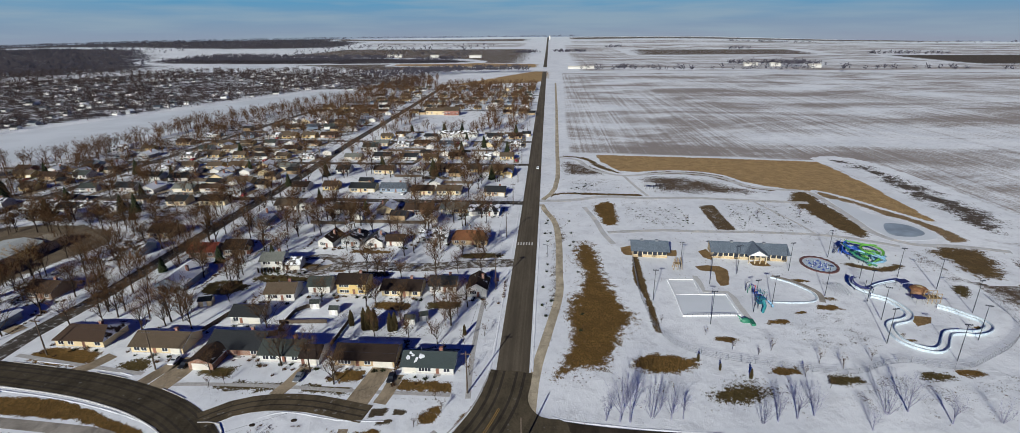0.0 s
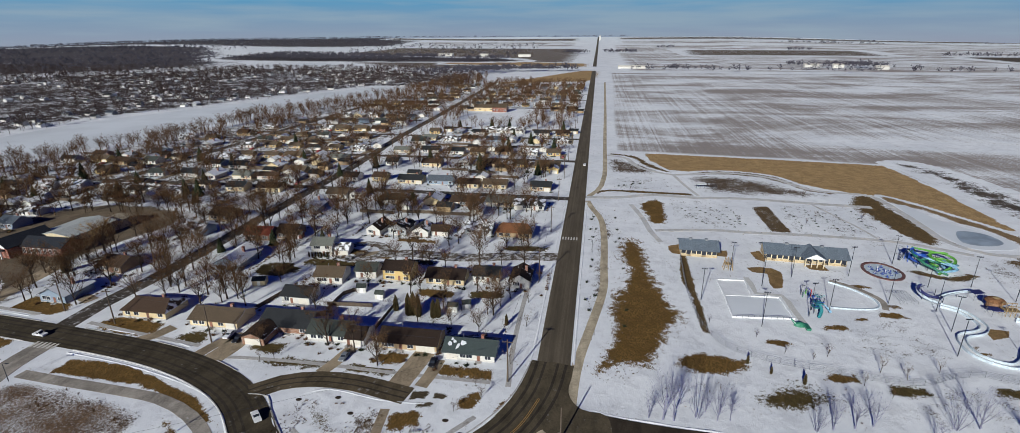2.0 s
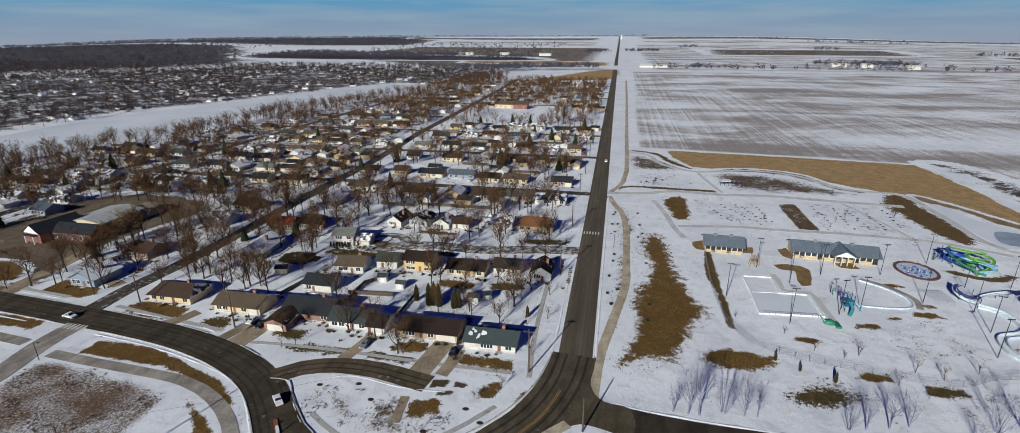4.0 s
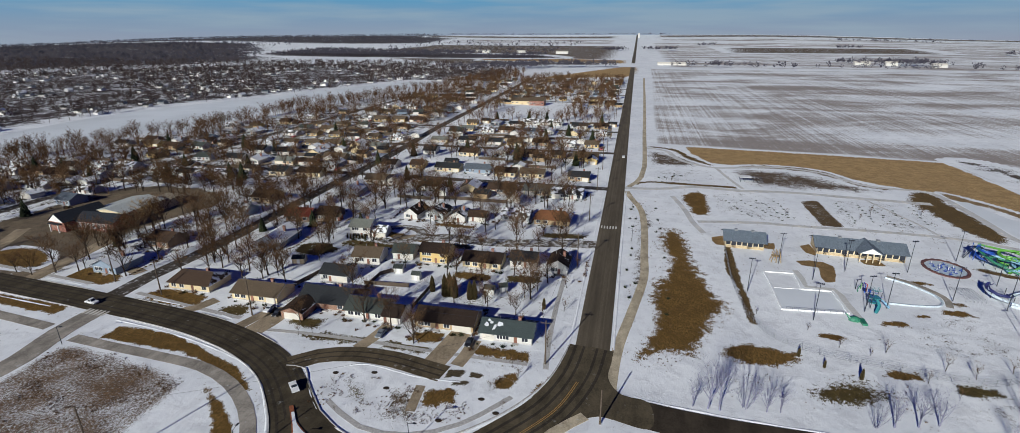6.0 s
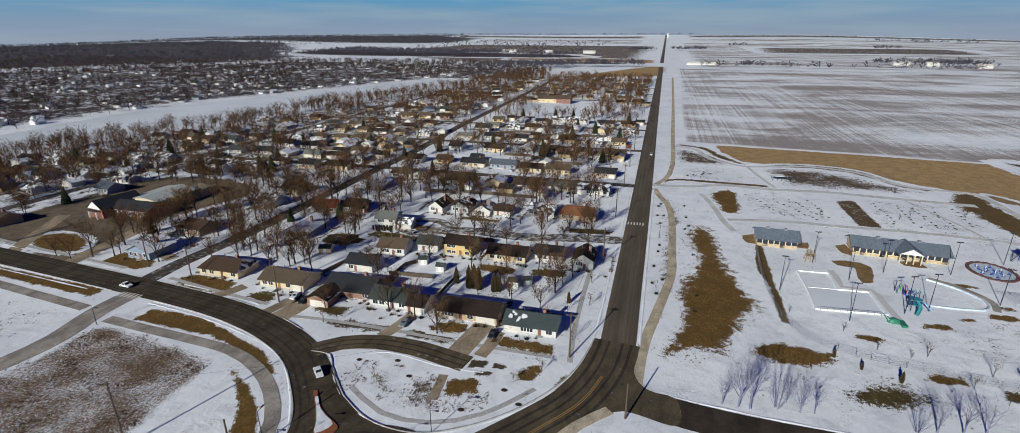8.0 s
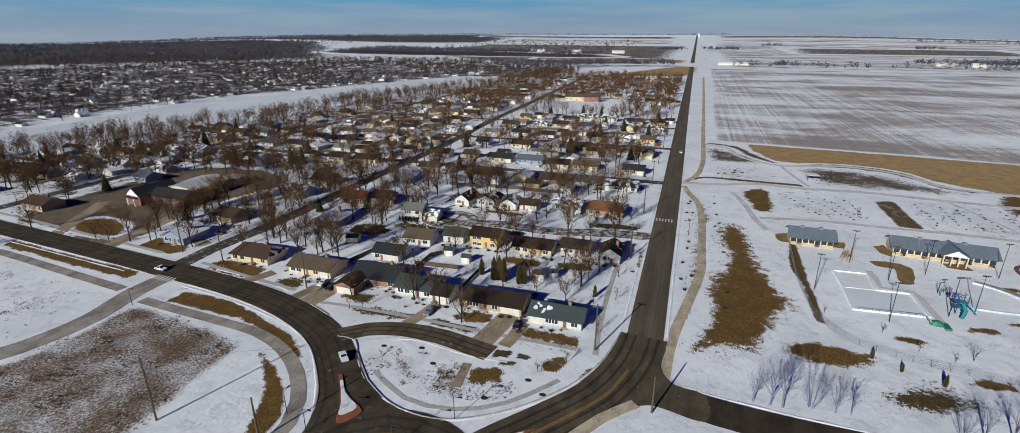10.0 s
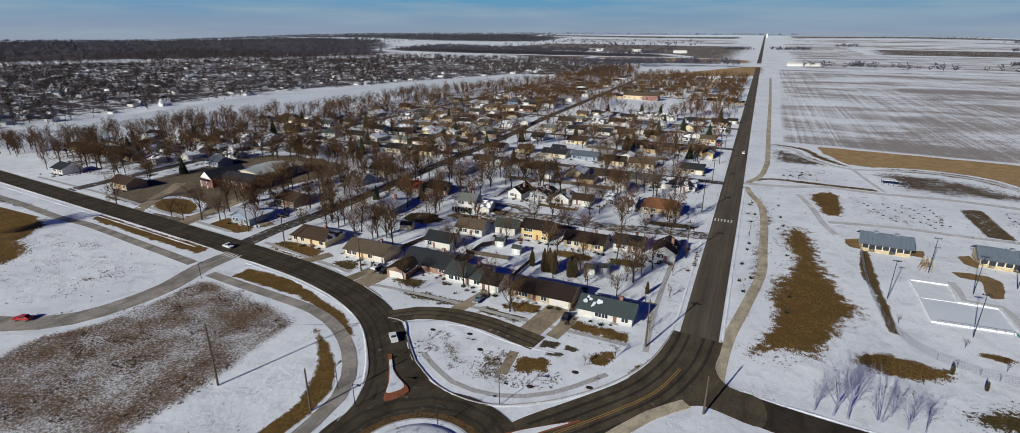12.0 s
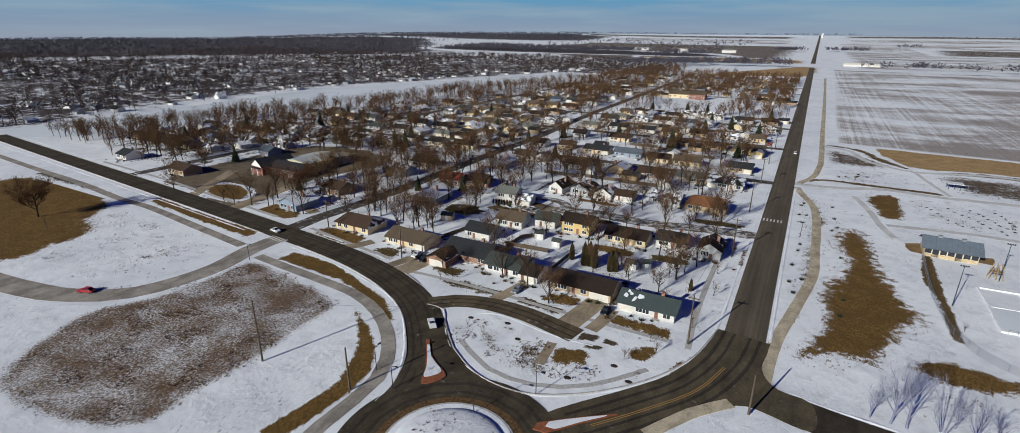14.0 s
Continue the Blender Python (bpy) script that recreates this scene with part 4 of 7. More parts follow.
wheel_tracks([(CX + 15 * math.cos(a * math.tau / 16), CY + 15 * math.sin(a * math.tau / 16)) for a in range(16)], ((-1.6, 0.8), (0.9, 0.7), (2.6, 0.5)), 0.092, True)
wheel_tracks([(-74, -8), (-69, -3.6), (-61, -0.9), (-51, -0.9), (-42, -2.7), (-38, -3.5)], ((-1.0, 0.45), (0.9, 0.45)), 0.093)

# tracks and thin grass of the park behind the pool buildings
road("service_drive", [(28, 113), (51, 116.5), (66, 115.8), (92, 116), (120, 113), (140, 103)], 3.0, M["snow_path"], "snowy service track behind the pool buildings", 0.044)
road("park_path", [(47, 206), (50, 186), (54, 166)], 1.8, M["snow_path"], "narrow snowy park path", 0.046)
road("park_path", [(104, 160), (109, 140), (112, 128), (114, 114)], 1.2, M["snow_path"], "narrow snowy park path", 0.042)
road("park_path", [(20, 147), (24, 128), (26, 112), (29, 100)], 2.2, M["snow_path"], "narrow snowy park path", 0.043)
cover("thin_grass", [(56, 206), (84, 206), (104, 190), (116, 172), (62, 172)], M["stubble"], "thin grass showing through the snow", 6, 0.03, 1.4, "grass")
cover("thin_grass", [(75, 152), (83.4, 153), (83, 118), (74.3, 117.7)], M["stubble2"], "rectangular bed of thin brown grass", 0.6, 0.03, 0.8, "grass", False)
cover("thin_grass", [(10, 244), (30, 232), (40, 214), (30, 206), (12, 210)], M["stubble"], "thin grass showing through the snow", 4, 0.03, 1.2, "grass")
cover("thin_grass", [(4, 162.5), (9, 168), (30, 167), (52, 166.5), (50, 169), (30, 170.5), (10, 171), (4, 166)], M["lawn2"], "strip of brown grass beside the drive", 0.8, 0.03, 0.8, "grass")
cover("thin_grass", [(10, 257), (25, 249.5), (34, 226), (46, 211), (44, 216), (36, 232), (28, 252), (12, 259)], M["lawn2"], "strip of brown grass beside the track", 1.4, 0.03, 0.8, "grass")
cover("thin_grass", [(60, 209), (80, 212), (98, 204), (110, 184), (122, 178), (123, 179.5), (112, 188), (101, 210), (81, 217.5), (60, 214)], M["lawn2"], "strip of brown grass beside the track", 1.6, 0.03, 0.8, "grass")
cover("thin_grass", [(2, 10), (8, 40), (12, 70), (10, 120), (6, 120), (3, 60), (1.5, 20)], M["stubble"], "thin grass between road and path", 2.5, 0.03, 0.9, "grass")
cover("thin_grass", [(34.6, 88), (36.4, 88), (35.6, 59), (34.9, 34), (33.4, 35), (33.5, 56), (32.3, 68)], M["lawn2"], "brown weeds along the fence", 0.5, 0.03, 0.6, "grass")
cover("thin_grass", [(140, 96), (178, 92), (178, 40), (150, 30), (138, 60)], M["stubble"], "rough thin grass outside the water park", 8, 0.03, 1.6, "grass")

for pts in ([(-37, -1.6), (-33, -1.4), (-33.6, -4.2), (-37, -5)], [(-31.8, -1.4), (-28.6, -1.8), (-29, -3.6), (-31.6, -3.4)], [(-35, -5.4), (-31, -4.8), (-31.6, -6.4), (-34.6, -7)]):
    cover("slush_patch", pts, M["wet_patch"], "wet brown slush on the verge", 0.6, 0.03, 0.5, "ground")

# turning circle at the end of the dead-end street
g = Geo()
ring_line = curve_points([(-83 + 8.5 * math.cos(a * math.tau / 12), 74.5 + 7.5 * math.sin(a * math.tau / 12)) for a in range(12)], True, 1.5)
ring_line.append(ring_line[0])
ribbon(g, ring_line, 2.2, -2.2, -0.2, 0.064)
tagged(part("street_circle", g, M["snow_street"]), "turning circle of the dead-end street round a snowy middle", "road", kind="structure")

# mound of the central island
isl = thing("island_mound", "low snowy mound with dry grass on the traffic island", "mound", kind="structure")
part("mound", Geo().dome((CX, CY, 0.28), 9.5, 9.5, 0.9, 28, 6), M["ground"], isl, smooth=True)


# ---- houses ----
def window(parent, x, z, w, h, y, face=-1, pane_mat=None):
    """A framed window on a wall that faces -y (face -1) or +y."""
    fr = Geo()
    t = 0.09
    ya, yb = sorted((y, y + face * 0.08))
    fr.box(x - w / 2 - t, ya, z - t, x + w / 2 + t, yb, z)
    fr.box(x - w / 2 - t, ya, z + h, x + w / 2 + t, yb, z + h + t)
    fr.box(x - w / 2 - t, ya, z, x - w / 2, yb, z + h)
    fr.box(x + w / 2, ya, z, x + w / 2 + t, yb, z + h)
    fr.box(x - 0.03, ya, z, x + 0.03, yb, z + h)
    f = part("window", fr, M["white"], parent)
    ya, yb = sorted((y + face * 0.005, y + face * 0.04))
    part("pane", Geo().box(x - w / 2, ya, z, x + w / 2, yb, z + h), M["glass"], f)


def gable_body(w, d, h, rise, ridge="x"):
    g = Geo()
    if ridge == "x":
        g.add([(-w / 2, -d / 2, -0.2), (w / 2, -d / 2, -0.2), (w / 2, d / 2, -0.2), (-w / 2, d / 2, -0.2), (-w / 2, -d / 2, h), (w / 2, -d / 2, h), (w / 2, d / 2, h), (-w / 2, d / 2, h), (-w / 2, 0, h + rise), (w / 2, 0, h + rise)],
              [(0, 1, 5, 4), (2, 3, 7, 6), (1, 2, 6, 9, 5), (3, 0, 4, 8, 7), (4, 5, 9, 8), (6, 7, 8, 9), (3, 2, 1, 0)])
    else:
        g.add([(-w / 2, -d / 2, -0.2), (w / 2, -d / 2, -0.2), (w / 2, d / 2, -0.2), (-w / 2, d / 2, -0.2), (-w / 2, -d / 2, h), (w / 2, -d / 2, h), (w / 2, d / 2, h), (-w / 2, d / 2, h), (0, -d / 2, h + rise), (0, d / 2, h + rise)],
              [(0, 1, 5, 8, 4), (2, 3, 7, 9, 6), (1, 2, 6, 5), (3, 0, 4, 7), (5, 6, 9, 8), (7, 4, 8, 9), (3, 2, 1, 0)])
    return g


def gable_roof(w, d, h, rise, ridge="x", over=0.5, thick=0.18, cx=0.0, cy=0.0, hip=0.0):
    """Two thick slopes with eaves; hip pulls in the ridge's ends."""
    g = Geo()
    if ridge == "y":
        w, d = d, w
    k = rise / (d / 2)
    a, b = w / 2 + over, d / 2 + over
    e = h - over * k
    top = h + rise
    vs = []
    for t in (0.02, thick):
        vs += [(-a, -b, e + t), (a, -b, e + t), (a - hip, 0, top + t), (-a + hip, 0, top + t), (a, b, e + t), (-a, b, e + t)]
    fs = [(6, 7, 8, 9), (9, 8, 10, 11), (0, 3, 2, 1), (3, 5, 4, 2), (0, 1, 7, 6), (4, 5, 11, 10)]
    if hip:
        fs += [(7, 10, 8), (11, 6, 9), (1, 2, 4), (0, 5, 3), (1, 4, 10, 7), (5, 0, 6, 11)]
    else:
        fs += [(1, 2, 8, 7), (2, 4, 10, 8), (5, 3, 9, 11), (3, 0, 6, 9)]
    if ridge == "y":
        vs = [(-y, x, z) for x, y, z in vs]
    g.add([(x + cx, y + cy, z) for x, y, z in vs], fs)
    return g


def house(label, at, w, d, wall, roof, h=2.7, rise=1.9, ridge="x", garage=None, door=0.1, chimney=True, storeys=1, hip=0.0, back_windows=True, group="town houses", wing=None, far=False):
    """A family house; its front faces -y. garage: (side, width) of a garage door in the front."""
    ob = thing("house", label, "house", group, at=at)
    H = h * storeys
    rise = max(rise, 0.235 * (d if ridge == "x" else w))
    part("wall", gable_body(w, d, H, rise, ridge) if not hip else Geo().box(-w / 2, -d / 2, -0.2, w / 2, d / 2, H), wall, ob)
    r = part("roof", gable_roof(w, d, H, rise, ridge, hip=hip), roof, ob)
    if not far:
        part("foundation", Geo().box(-w / 2 - 0.04, -d / 2 - 0.04, -0.2, w / 2 + 0.04, d / 2 + 0.04, 0.35), M["kerb"], ob)
    if chimney:
        c = Geo().box(w * 0.18, 0.3, H + rise * 0.4, w * 0.18 + 0.8, 1.0, H + rise + 0.8)
        c.box(w * 0.18 - 0.08, 0.22, H + rise + 0.8, w * 0.18 + 0.88, 1.08, H + rise + 0.95)
        part("chimney", c, M["chimney"], r)
    plainer = group == "houses on the cross streets"
    if not plainer:
        part("vent_pipe", Geo().tube((-w * 0.2, d * 0.2, H), (-w * 0.2, d * 0.2, H + rise + 0.3), 0.08, 0.08), M["metal"], r)
    y = -d / 2
    lo, hi = -w / 2 + 0.8, w / 2 - 0.8
    if garage:
        s, gw = garage
        gx = s * (w / 2 - gw / 2 - 0.5)
        gd = Geo().box(gx - gw / 2, y - 0.05, 0.0, gx + gw / 2, y + 0.05, 1.85)
        for k in range(1, 4):
            gd.box(gx - gw / 2 + 0.05, y - 0.08, k * 0.46 - 0.03, gx + gw / 2 - 0.05, y - 0.03, k * 0.46 + 0.03)
        part("garage_door", gd, M["garage"], ob)
        if s > 0:
            hi = gx - gw / 2 - 0.6
        else:
            lo = gx + gw / 2 + 0.6
    dx = lo + (hi - lo) * (0.5 + door)
    dr = part("door", Geo().box(dx - 0.42, y - 0.06, 0.22, dx + 0.42, y + 0.04, 1.97), M["door"], ob)
    if not plainer:
        part("door_handle", Geo().box(dx + 0.3, y - 0.12, 1.05, dx + 0.38, y - 0.05, 1.14), M["metal"], dr)
    if not far:
        part("step", Geo().box(dx - 0.8, y - 1.1, -0.1, dx + 0.8, y, 0.22), M["kerb"], ob)
    if wing:
        wx, ww, wd, wr = wing
        b = new("wing", gable_body(ww, wd, h * 0.95, ww * 0.2, "y").mesh("wing", wall))
        b.parent, b.location = ob, (wx, y - wd / 2 + 0.6, 0)
        part("roof", gable_roof(ww, wd, h * 0.95, ww * 0.2, "y", over=0.4), wr, b)
        part("garage_door", Geo().box(-ww * 0.36, -wd / 2 - 0.05, 0, ww * 0.36, -wd / 2 + 0.05, 1.85), M["garage"], b)
    for s in range(storeys):
        z = 0.36 * h + s * h
        for wx in (lo + 0.9, lo + (hi - lo) * 0.3, hi - 0.9):
            if far and abs(wx - dx) > 1.3:
                part("window", Geo().box(wx - 0.75, y - 0.05, z, wx + 0.75, y + 0.02, z + 1.2), M["glass"], ob)
            elif abs(wx - dx) > 1.3 or s:
                window(ob, wx, z, 1.5, min(1.2, h * 0.46), y)
        if back_windows:
            for wx in (-w * 0.28, w * 0.2):
                window(ob, wx, z, 1.3, min(1.1, h * 0.42), d / 2, 1)
    return ob


def front(x, y, turn=0.0):
    return pose(x, y, 0, 0, 0, turn)


B, C, G, TAN, SL, UM = ROOFS
# first row along the frontage street, fronts to the south
ROW = "houses on the frontage street"
low_house = house("low grey-roofed white ranch house with snow on the roof", front(-27.0, 15.6), 13.0, 7.6, WALLS[0], R_TEAL, garage=(-1, 3.0), h=2.25, rise=1.25, group=ROW)


def wob(n, seed):
    """Uneven radii for a ragged outline."""
    rnd = random.Random(seed)
    return [rnd.uniform(0.78, 1.15) for _ in range(n)]


for sx, sy, a, b in ((-5.6, -1.7, 1.3, 0.55), (-4.3, -1.2, 0.8, 0.4), (-2.2, -1.4, 1.4, 0.7), (-3.2, -2.4, 0.5, 0.9), (-5.0, -0.6, 1.0, 0.35)):
    # thin leftover snow lying along the sunny slope
    sp = part("snow_patch", Geo().prism([(a * q * math.cos(k * math.tau / 14), b * q * math.sin(k * math.tau / 14)) for k, q in enumerate(wob(14, sx))], -0.03, 0.07), M["ground"], low_house, "melting patch of snow")
    sp.matrix_basis = pose(sx, sy, 2.25 + 0.15 + 1.786 * (1 + sy / 3.8), math.degrees(math.atan2(1.786, 3.8)), 0, 8 * sx)
house("long brown-roofed tan ranch house with double garage", front(-43.8, 17.8), 15.6, 8.2, WALLS[2], UM, garage=(1, 5.0), h=2.3, rise=1.2, chimney=False, group=ROW)
house("white ranch house with grey-green roof", front(-66.4, 18.6), 11.2, 8.2, WALLS[0], G, rise=1.3, h=2.35, group=ROW)
house("low white garage beside the ranch house", front(-58.2, 17.2), 4.8, 7.0, WALLS[0], UM, h=2.3, rise=1.1, garage=(1, 3.2), chimney=False, group=ROW)
house("brick ranch house with dark roof and garage wing", front(-80.2, 21.5), 14.5, 10.0, W_BRICK, C, h=2.35, rise=1.4, wing=(-5.0, 6.4, 7.0, UM), group=ROW)
house("long white house with brown shingle roof", front(-101.5, 20.6), 14.6, 8.4, WALLS[1], TAN, garage=(1, 3.0), h=2.3, rise=1.3, group=ROW)
house("cream ranch house with red-brown hipped roof", front(-125.0, 22.5), 14.0, 9.0, WALLS[1], B, h=2.4, rise=1.6, hip=2.0, group=ROW)
house("small pale blue house with snowy roof", front(-160.5, 27), 9.0, 10.0, WALLS[5], SL, ridge="y", rise=2.2)
# behind them
house("small white garage house with dark roof", front(-86.0, 36), 9.0, 7.0, WALLS[0], C, garage=(1, 3.0), rise=1.8, chimney=False)
house("two-storey white house with pale grey roof", front(-96.3, 71.5, 6), 7.6, 7.4, WALLS[0], R_GREY, storeys=2, h=2.2, rise=1.7)
house("low white wing with snow on its roof", front(-89.7, 72.6, 6), 5.4, 6.4, WALLS[0], SNOWY, h=2.3, rise=1.2, garage=(1, 3.0), chimney=False)
house("white house with brown roof beside a garden", front(-83.0, 50.8, 5), 9.2, 8.0, WALLS[0], TAN, rise=1.9, storeys=1)
house("white garage with snow on its roof", front(-72.5, 56, 5), 7.0, 6.5, WALLS[0], G, garage=(1, 3.0), rise=1.8, chimney=False)
house("two-storey yellow house with dark roof and back porch", front(-61.1, 56), 9.6, 7.6, WALLS[4], UM, storeys=2, h=2.0, rise=1.6)
house("cream house with brown roof behind trees", front(-44.5, 55.5), 12.6, 8.0, WALLS[1], UM, h=2.5, rise=1.6)
house("white ranch house with grey roof", front(-31.6, 59), 8.6, 7.6, WALLS[0], C, h=2.5, rise=1.5)
house("tall white house with dark gable roof", front(-20.0, 57), 6.2, 9.0, WALLS[0], UM, ridge="y", h=3.2, rise=1.8)
house("tan house with rust-orange hipped roof", front(-28.5, 100.5), 14.0, 9.4, WALLS[2], R_ORANGE, h=2.5, hip=2.4, rise=1.9)
house("long dark low house with grey siding", front(-43.5, 101.5), 11.0, 8.0, WALLS[3], SNOWY, h=2.4, rise=1.3)
house("small white house with gable front", front(-66, 95.5), 6.6, 8.5, WALLS[0], C, ridge="y", rise=2.0)
house("low white garage beside the gabled house", front(-58.6, 97), 7.2, 6.5, WALLS[0], B, garage=(1, 3.2), h=2.3, rise=1.4, chimney=False)
house("small white gabled house with dark roof", front(-85.2, 95.5, -6), 6.2, 9.5, WALLS[0], UM, ridge="y", rise=2.2)
house("grey gabled house at the dead end", front(-75.5, 97, -8), 8.0, 9.0, WALLS[3], C, ridge="y", rise=2.2)
house("low house with red shingle roof half under snow", front(-129.5, 82.5, 4), 10.0, 8.5, W_BRICK, R_RED, rise=2.0)
house("dark brown barn-like house beside trees", front(-118.8, 86, 4), 8.0, 9.0, WALLS[6], UM, rise=2.2, chimney=False)
house("pale blue-grey house under a long snowy roof", front(-123, 58, 4), 9.5, 14.5, WALLS[5], SNOWY, ridge="y", rise=2.4)
house("pale blue house with snowy roof", front(-126.5, 119.5, 6), 8.0, 14.0, WALLS[5], SL, ridge="y", rise=2.4)
house("wide white house beside the cross street", front(-124, 139.5), 10.5, 8.0, WALLS[0], TAN, rise=1.8)
house("small white gabled garage house", front(-114.6, 140), 5.6, 7.0, WALLS[0], G, ridge="y", rise=1.6, chimney=False)
house("dark-roofed tan house beside the street", front(-160, 102, -4), 10, 9.5, WALLS[2], UM, rise=2.2)
house("brown house beside the street", front(-161.5, 48, -4), 9.5, 9, WALLS[6], B, rise=2.0)
house("pale blue-green house with snow on the roof", front(-158.6, 82.5, -4), 10.5, 8.5, WALLS[5], SNOWY, rise=2.0)
house("white house at the field edge", front(-183, 144, 3), 9.5, 8, WALLS[1], C, rise=1.8)
house("cream ranch house at the field edge", front(-165, 145, 3), 13, 8, WALLS[1], UM, rise=1.7)
house("yellow house behind bare trees", front(-171, 180, 3), 13, 8, WALLS[4], TAN, rise=1.8)
house("tan house beside the avenue", front(-245, 35, -4), 13, 8.5, WALLS[2], B, rise=2.0)
house("white house beside the avenue", front(-297, 38, -4), 10, 8.5, WALLS[0], C, rise=2.0)
house("blue house behind the church", front(-244, 79, -4), 8.5, 8, WALLS[5], SL, rise=2.0)
house("cream ranch house with dark roof", front(-97, 171), 13.6, 8, WALLS[1], C, garage=(1, 3.0), rise=1.7, h=2.5)
house("long blue-grey house with pale slate roof", front(-80, 171.5), 14.3, 8, WALLS[5], R_SLATE, rise=1.7, h=2.5)
house("cream house with brown roof and bare trees", front(-63.5, 167.5), 11, 8, WALLS[1], B, rise=1.7, h=2.5)
house("long cream house beside a conifer", front(-49.5, 168), 12.5, 8, WALLS[1], TAN, rise=1.7, h=2.5)
house("small yellow house near the corner", front(-116, 174), 7.5, 8, WALLS[4], B, rise=1.8, h=2.5)
house("white corner house with brown roof", front(-132, 172), 8.5, 8, WALLS[0], UM, rise=1.8, h=2.5)
house("tan house with brown garage", front(-25, 167), 10.5, 8, WALLS[2], C, garage=(1, 3.0), rise=1.7, h=2.5)
house("white house with red garage door", front(-27, 135.5), 14, 8, WALLS[0], SNOWY, garage=(-1, 3.0), rise=1.8, h=2.5)
house("large pale yellow house with garage wing", front(-25.5, 210), 14.4, 9, WALLS[4], TAN, wing=(4.2, 5.5, 6.0, TAN), rise=2.2, h=3.0)
house("white house with brown roof on the cross street", front(-97, 210), 12, 8, WALLS[1], B, rise=1.8, h=2.5)
house("white cottage on the cross street", front(-122.5, 210.5), 8, 8, WALLS[0], C, rise=1.8, h=2.5)
house("tall white gabled house", front(-125.5, 272), 10.5, 9, WALLS[0], G, rise=2.4, h=3.6)
house("long low white terrace with snowy roof", front(-71, 328.5), 32, 8.5, WALLS[0], SNOWY, rise=1.8, h=2.7, chimney=False)
HAND = [(o.matrix_basis.translation.x, o.matrix_basis.translation.y) for o in scene.objects if o.name.startswith("house") and o.parent is None]

# the streets behind: eight kinds of house, repeated
random.seed(11)
kinds = [
    ("white ranch house with dark shingle roof", 12.0, 7.8, WALLS[0], C, 1.6, "x", 1, (1, 3.0)),
    ("cream ranch house with grey shingle roof", 12.6, 7.8, WALLS[1], R_GREY, 1.6, "x", 1, (-1, 4.6)),
    ("tan ranch house with dark brown roof", 11.0, 8.2, WALLS[2], B, 1.7, "x", 1, None),
    ("tall white house with grey snowy roof", 9.6, 8.0, WALLS[0], G, 1.9, "x", 1, None),
    ("pale yellow house with tan roof", 11.0, 8.2, WALLS[4], TAN, 1.8, "x", 1, (1, 3.0)),
    ("grey gable-fronted house with slate roof", 8.2, 11.0, WALLS[3], SL, 2.0, "y", 1, None),
    ("blue-grey house with charcoal roof", 10.6, 7.8, WALLS[5], SL, 1.8, "x", 1, None),
    ("brick ranch house with brown roof", 12.6, 7.8, W_BRICK, B, 1.6, "x", 1, (-1, 3.0)),
    ("white low house under a snowy roof", 12.2, 7.4, WALLS[0], SNOWY, 1.5, "x", 1, None),
    ("cream gable-fronted house with tan roof", 8.0, 10.0, WALLS[1], TAN, 2.0, "y", 1, None),
    ("white gable-fronted house with snowy roof", 7.6, 10.5, WALLS[0], SNOWY, 2.0, "y", 1, None),
    ("short yellow house with tan roof", 9.0, 8.0, WALLS[4], TAN, 1.9, "x", 1, None),
]
made = {}
FOOT = []
slots = []
for y, x0, x1 in CROSS:
    for side in (-1, 1):
        x = x0 - 16
        while x > x1 + 12:
            yy = y + side * 15.5
            river = np.interp(yy, [20, 150, 228, 300, 380, 452, 528, 620, 800], [-380, -370, -355, -330, -330, -305, -288, -262, -230]) + 22
            road_x = north_x(yy)
            park = -124 < x < -48 and 345 < yy < 462
            church = x < -180 and yy < 110
            taken = any(abs(x - a) < 13.5 and abs(yy - b) < 12 for a, b in HAND)
            if not taken and abs(x - road_x) > 11 and x > river and not park and abs(x + 262) > 10 and not (yy < 125) and not church:
                slots.append((x + random.uniform(-2, 2), yy + random.uniform(-2, 2), side))
            x -= random.uniform(15.2, 18.4)
# the block toward the river
for row_y, xs, side in ((72, range(-350, -256, 18), 1), (92, range(-340, -232, 18), 1), (116, range(-350, -242, 18), -1), (134, range(-345, -200, 19), 1), (190, range(-338, -166, 21), 1), (206, range(-330, -166, 23), -1), (268, range(-312, -166, 21), 1)):
    slots += [(x + random.uniform(-3, 3), row_y + random.uniform(-3, 3), side) for x in xs if abs(x + 262) > 9 and not any(abs(x - a) < 14 and abs(row_y - b) < 11 for a, b in HAND)]
FOOT += HAND
for i, (x, y, side) in enumerate(slots):
    k = random.randrange(len(kinds)) if not (x < -225 and y < 140) else random.choice((0, 8, 8, 2))
    far = y > 300 or x < -250
    at = pose(x, y, 0, 0, 0, (180 if side < 0 and k % 3 == 0 else 0) + random.uniform(-4, 4))
    FOOT.append((x, y))
    if (k, far) not in made:
        n, w, d, wall, roof, rise, ridge, st, gar = kinds[k]
        made[k, far] = house(n, at, w, d, wall, roof, h=2.45, rise=rise, ridge=ridge, storeys=st, garage=gar, group="houses on the cross streets", back_windows=False, far=far)
    else:
        size = random.uniform(0.82, 1.02)
        copy_thing(made[k, far], at @ Matrix.Diagonal((size, size, size, 1)))

# ---- church ----
ch = thing("church", "red brick church with white gable front and pale low-pitched hall", "church", at=pose(-203, 58, 0, 0, 0, 0))


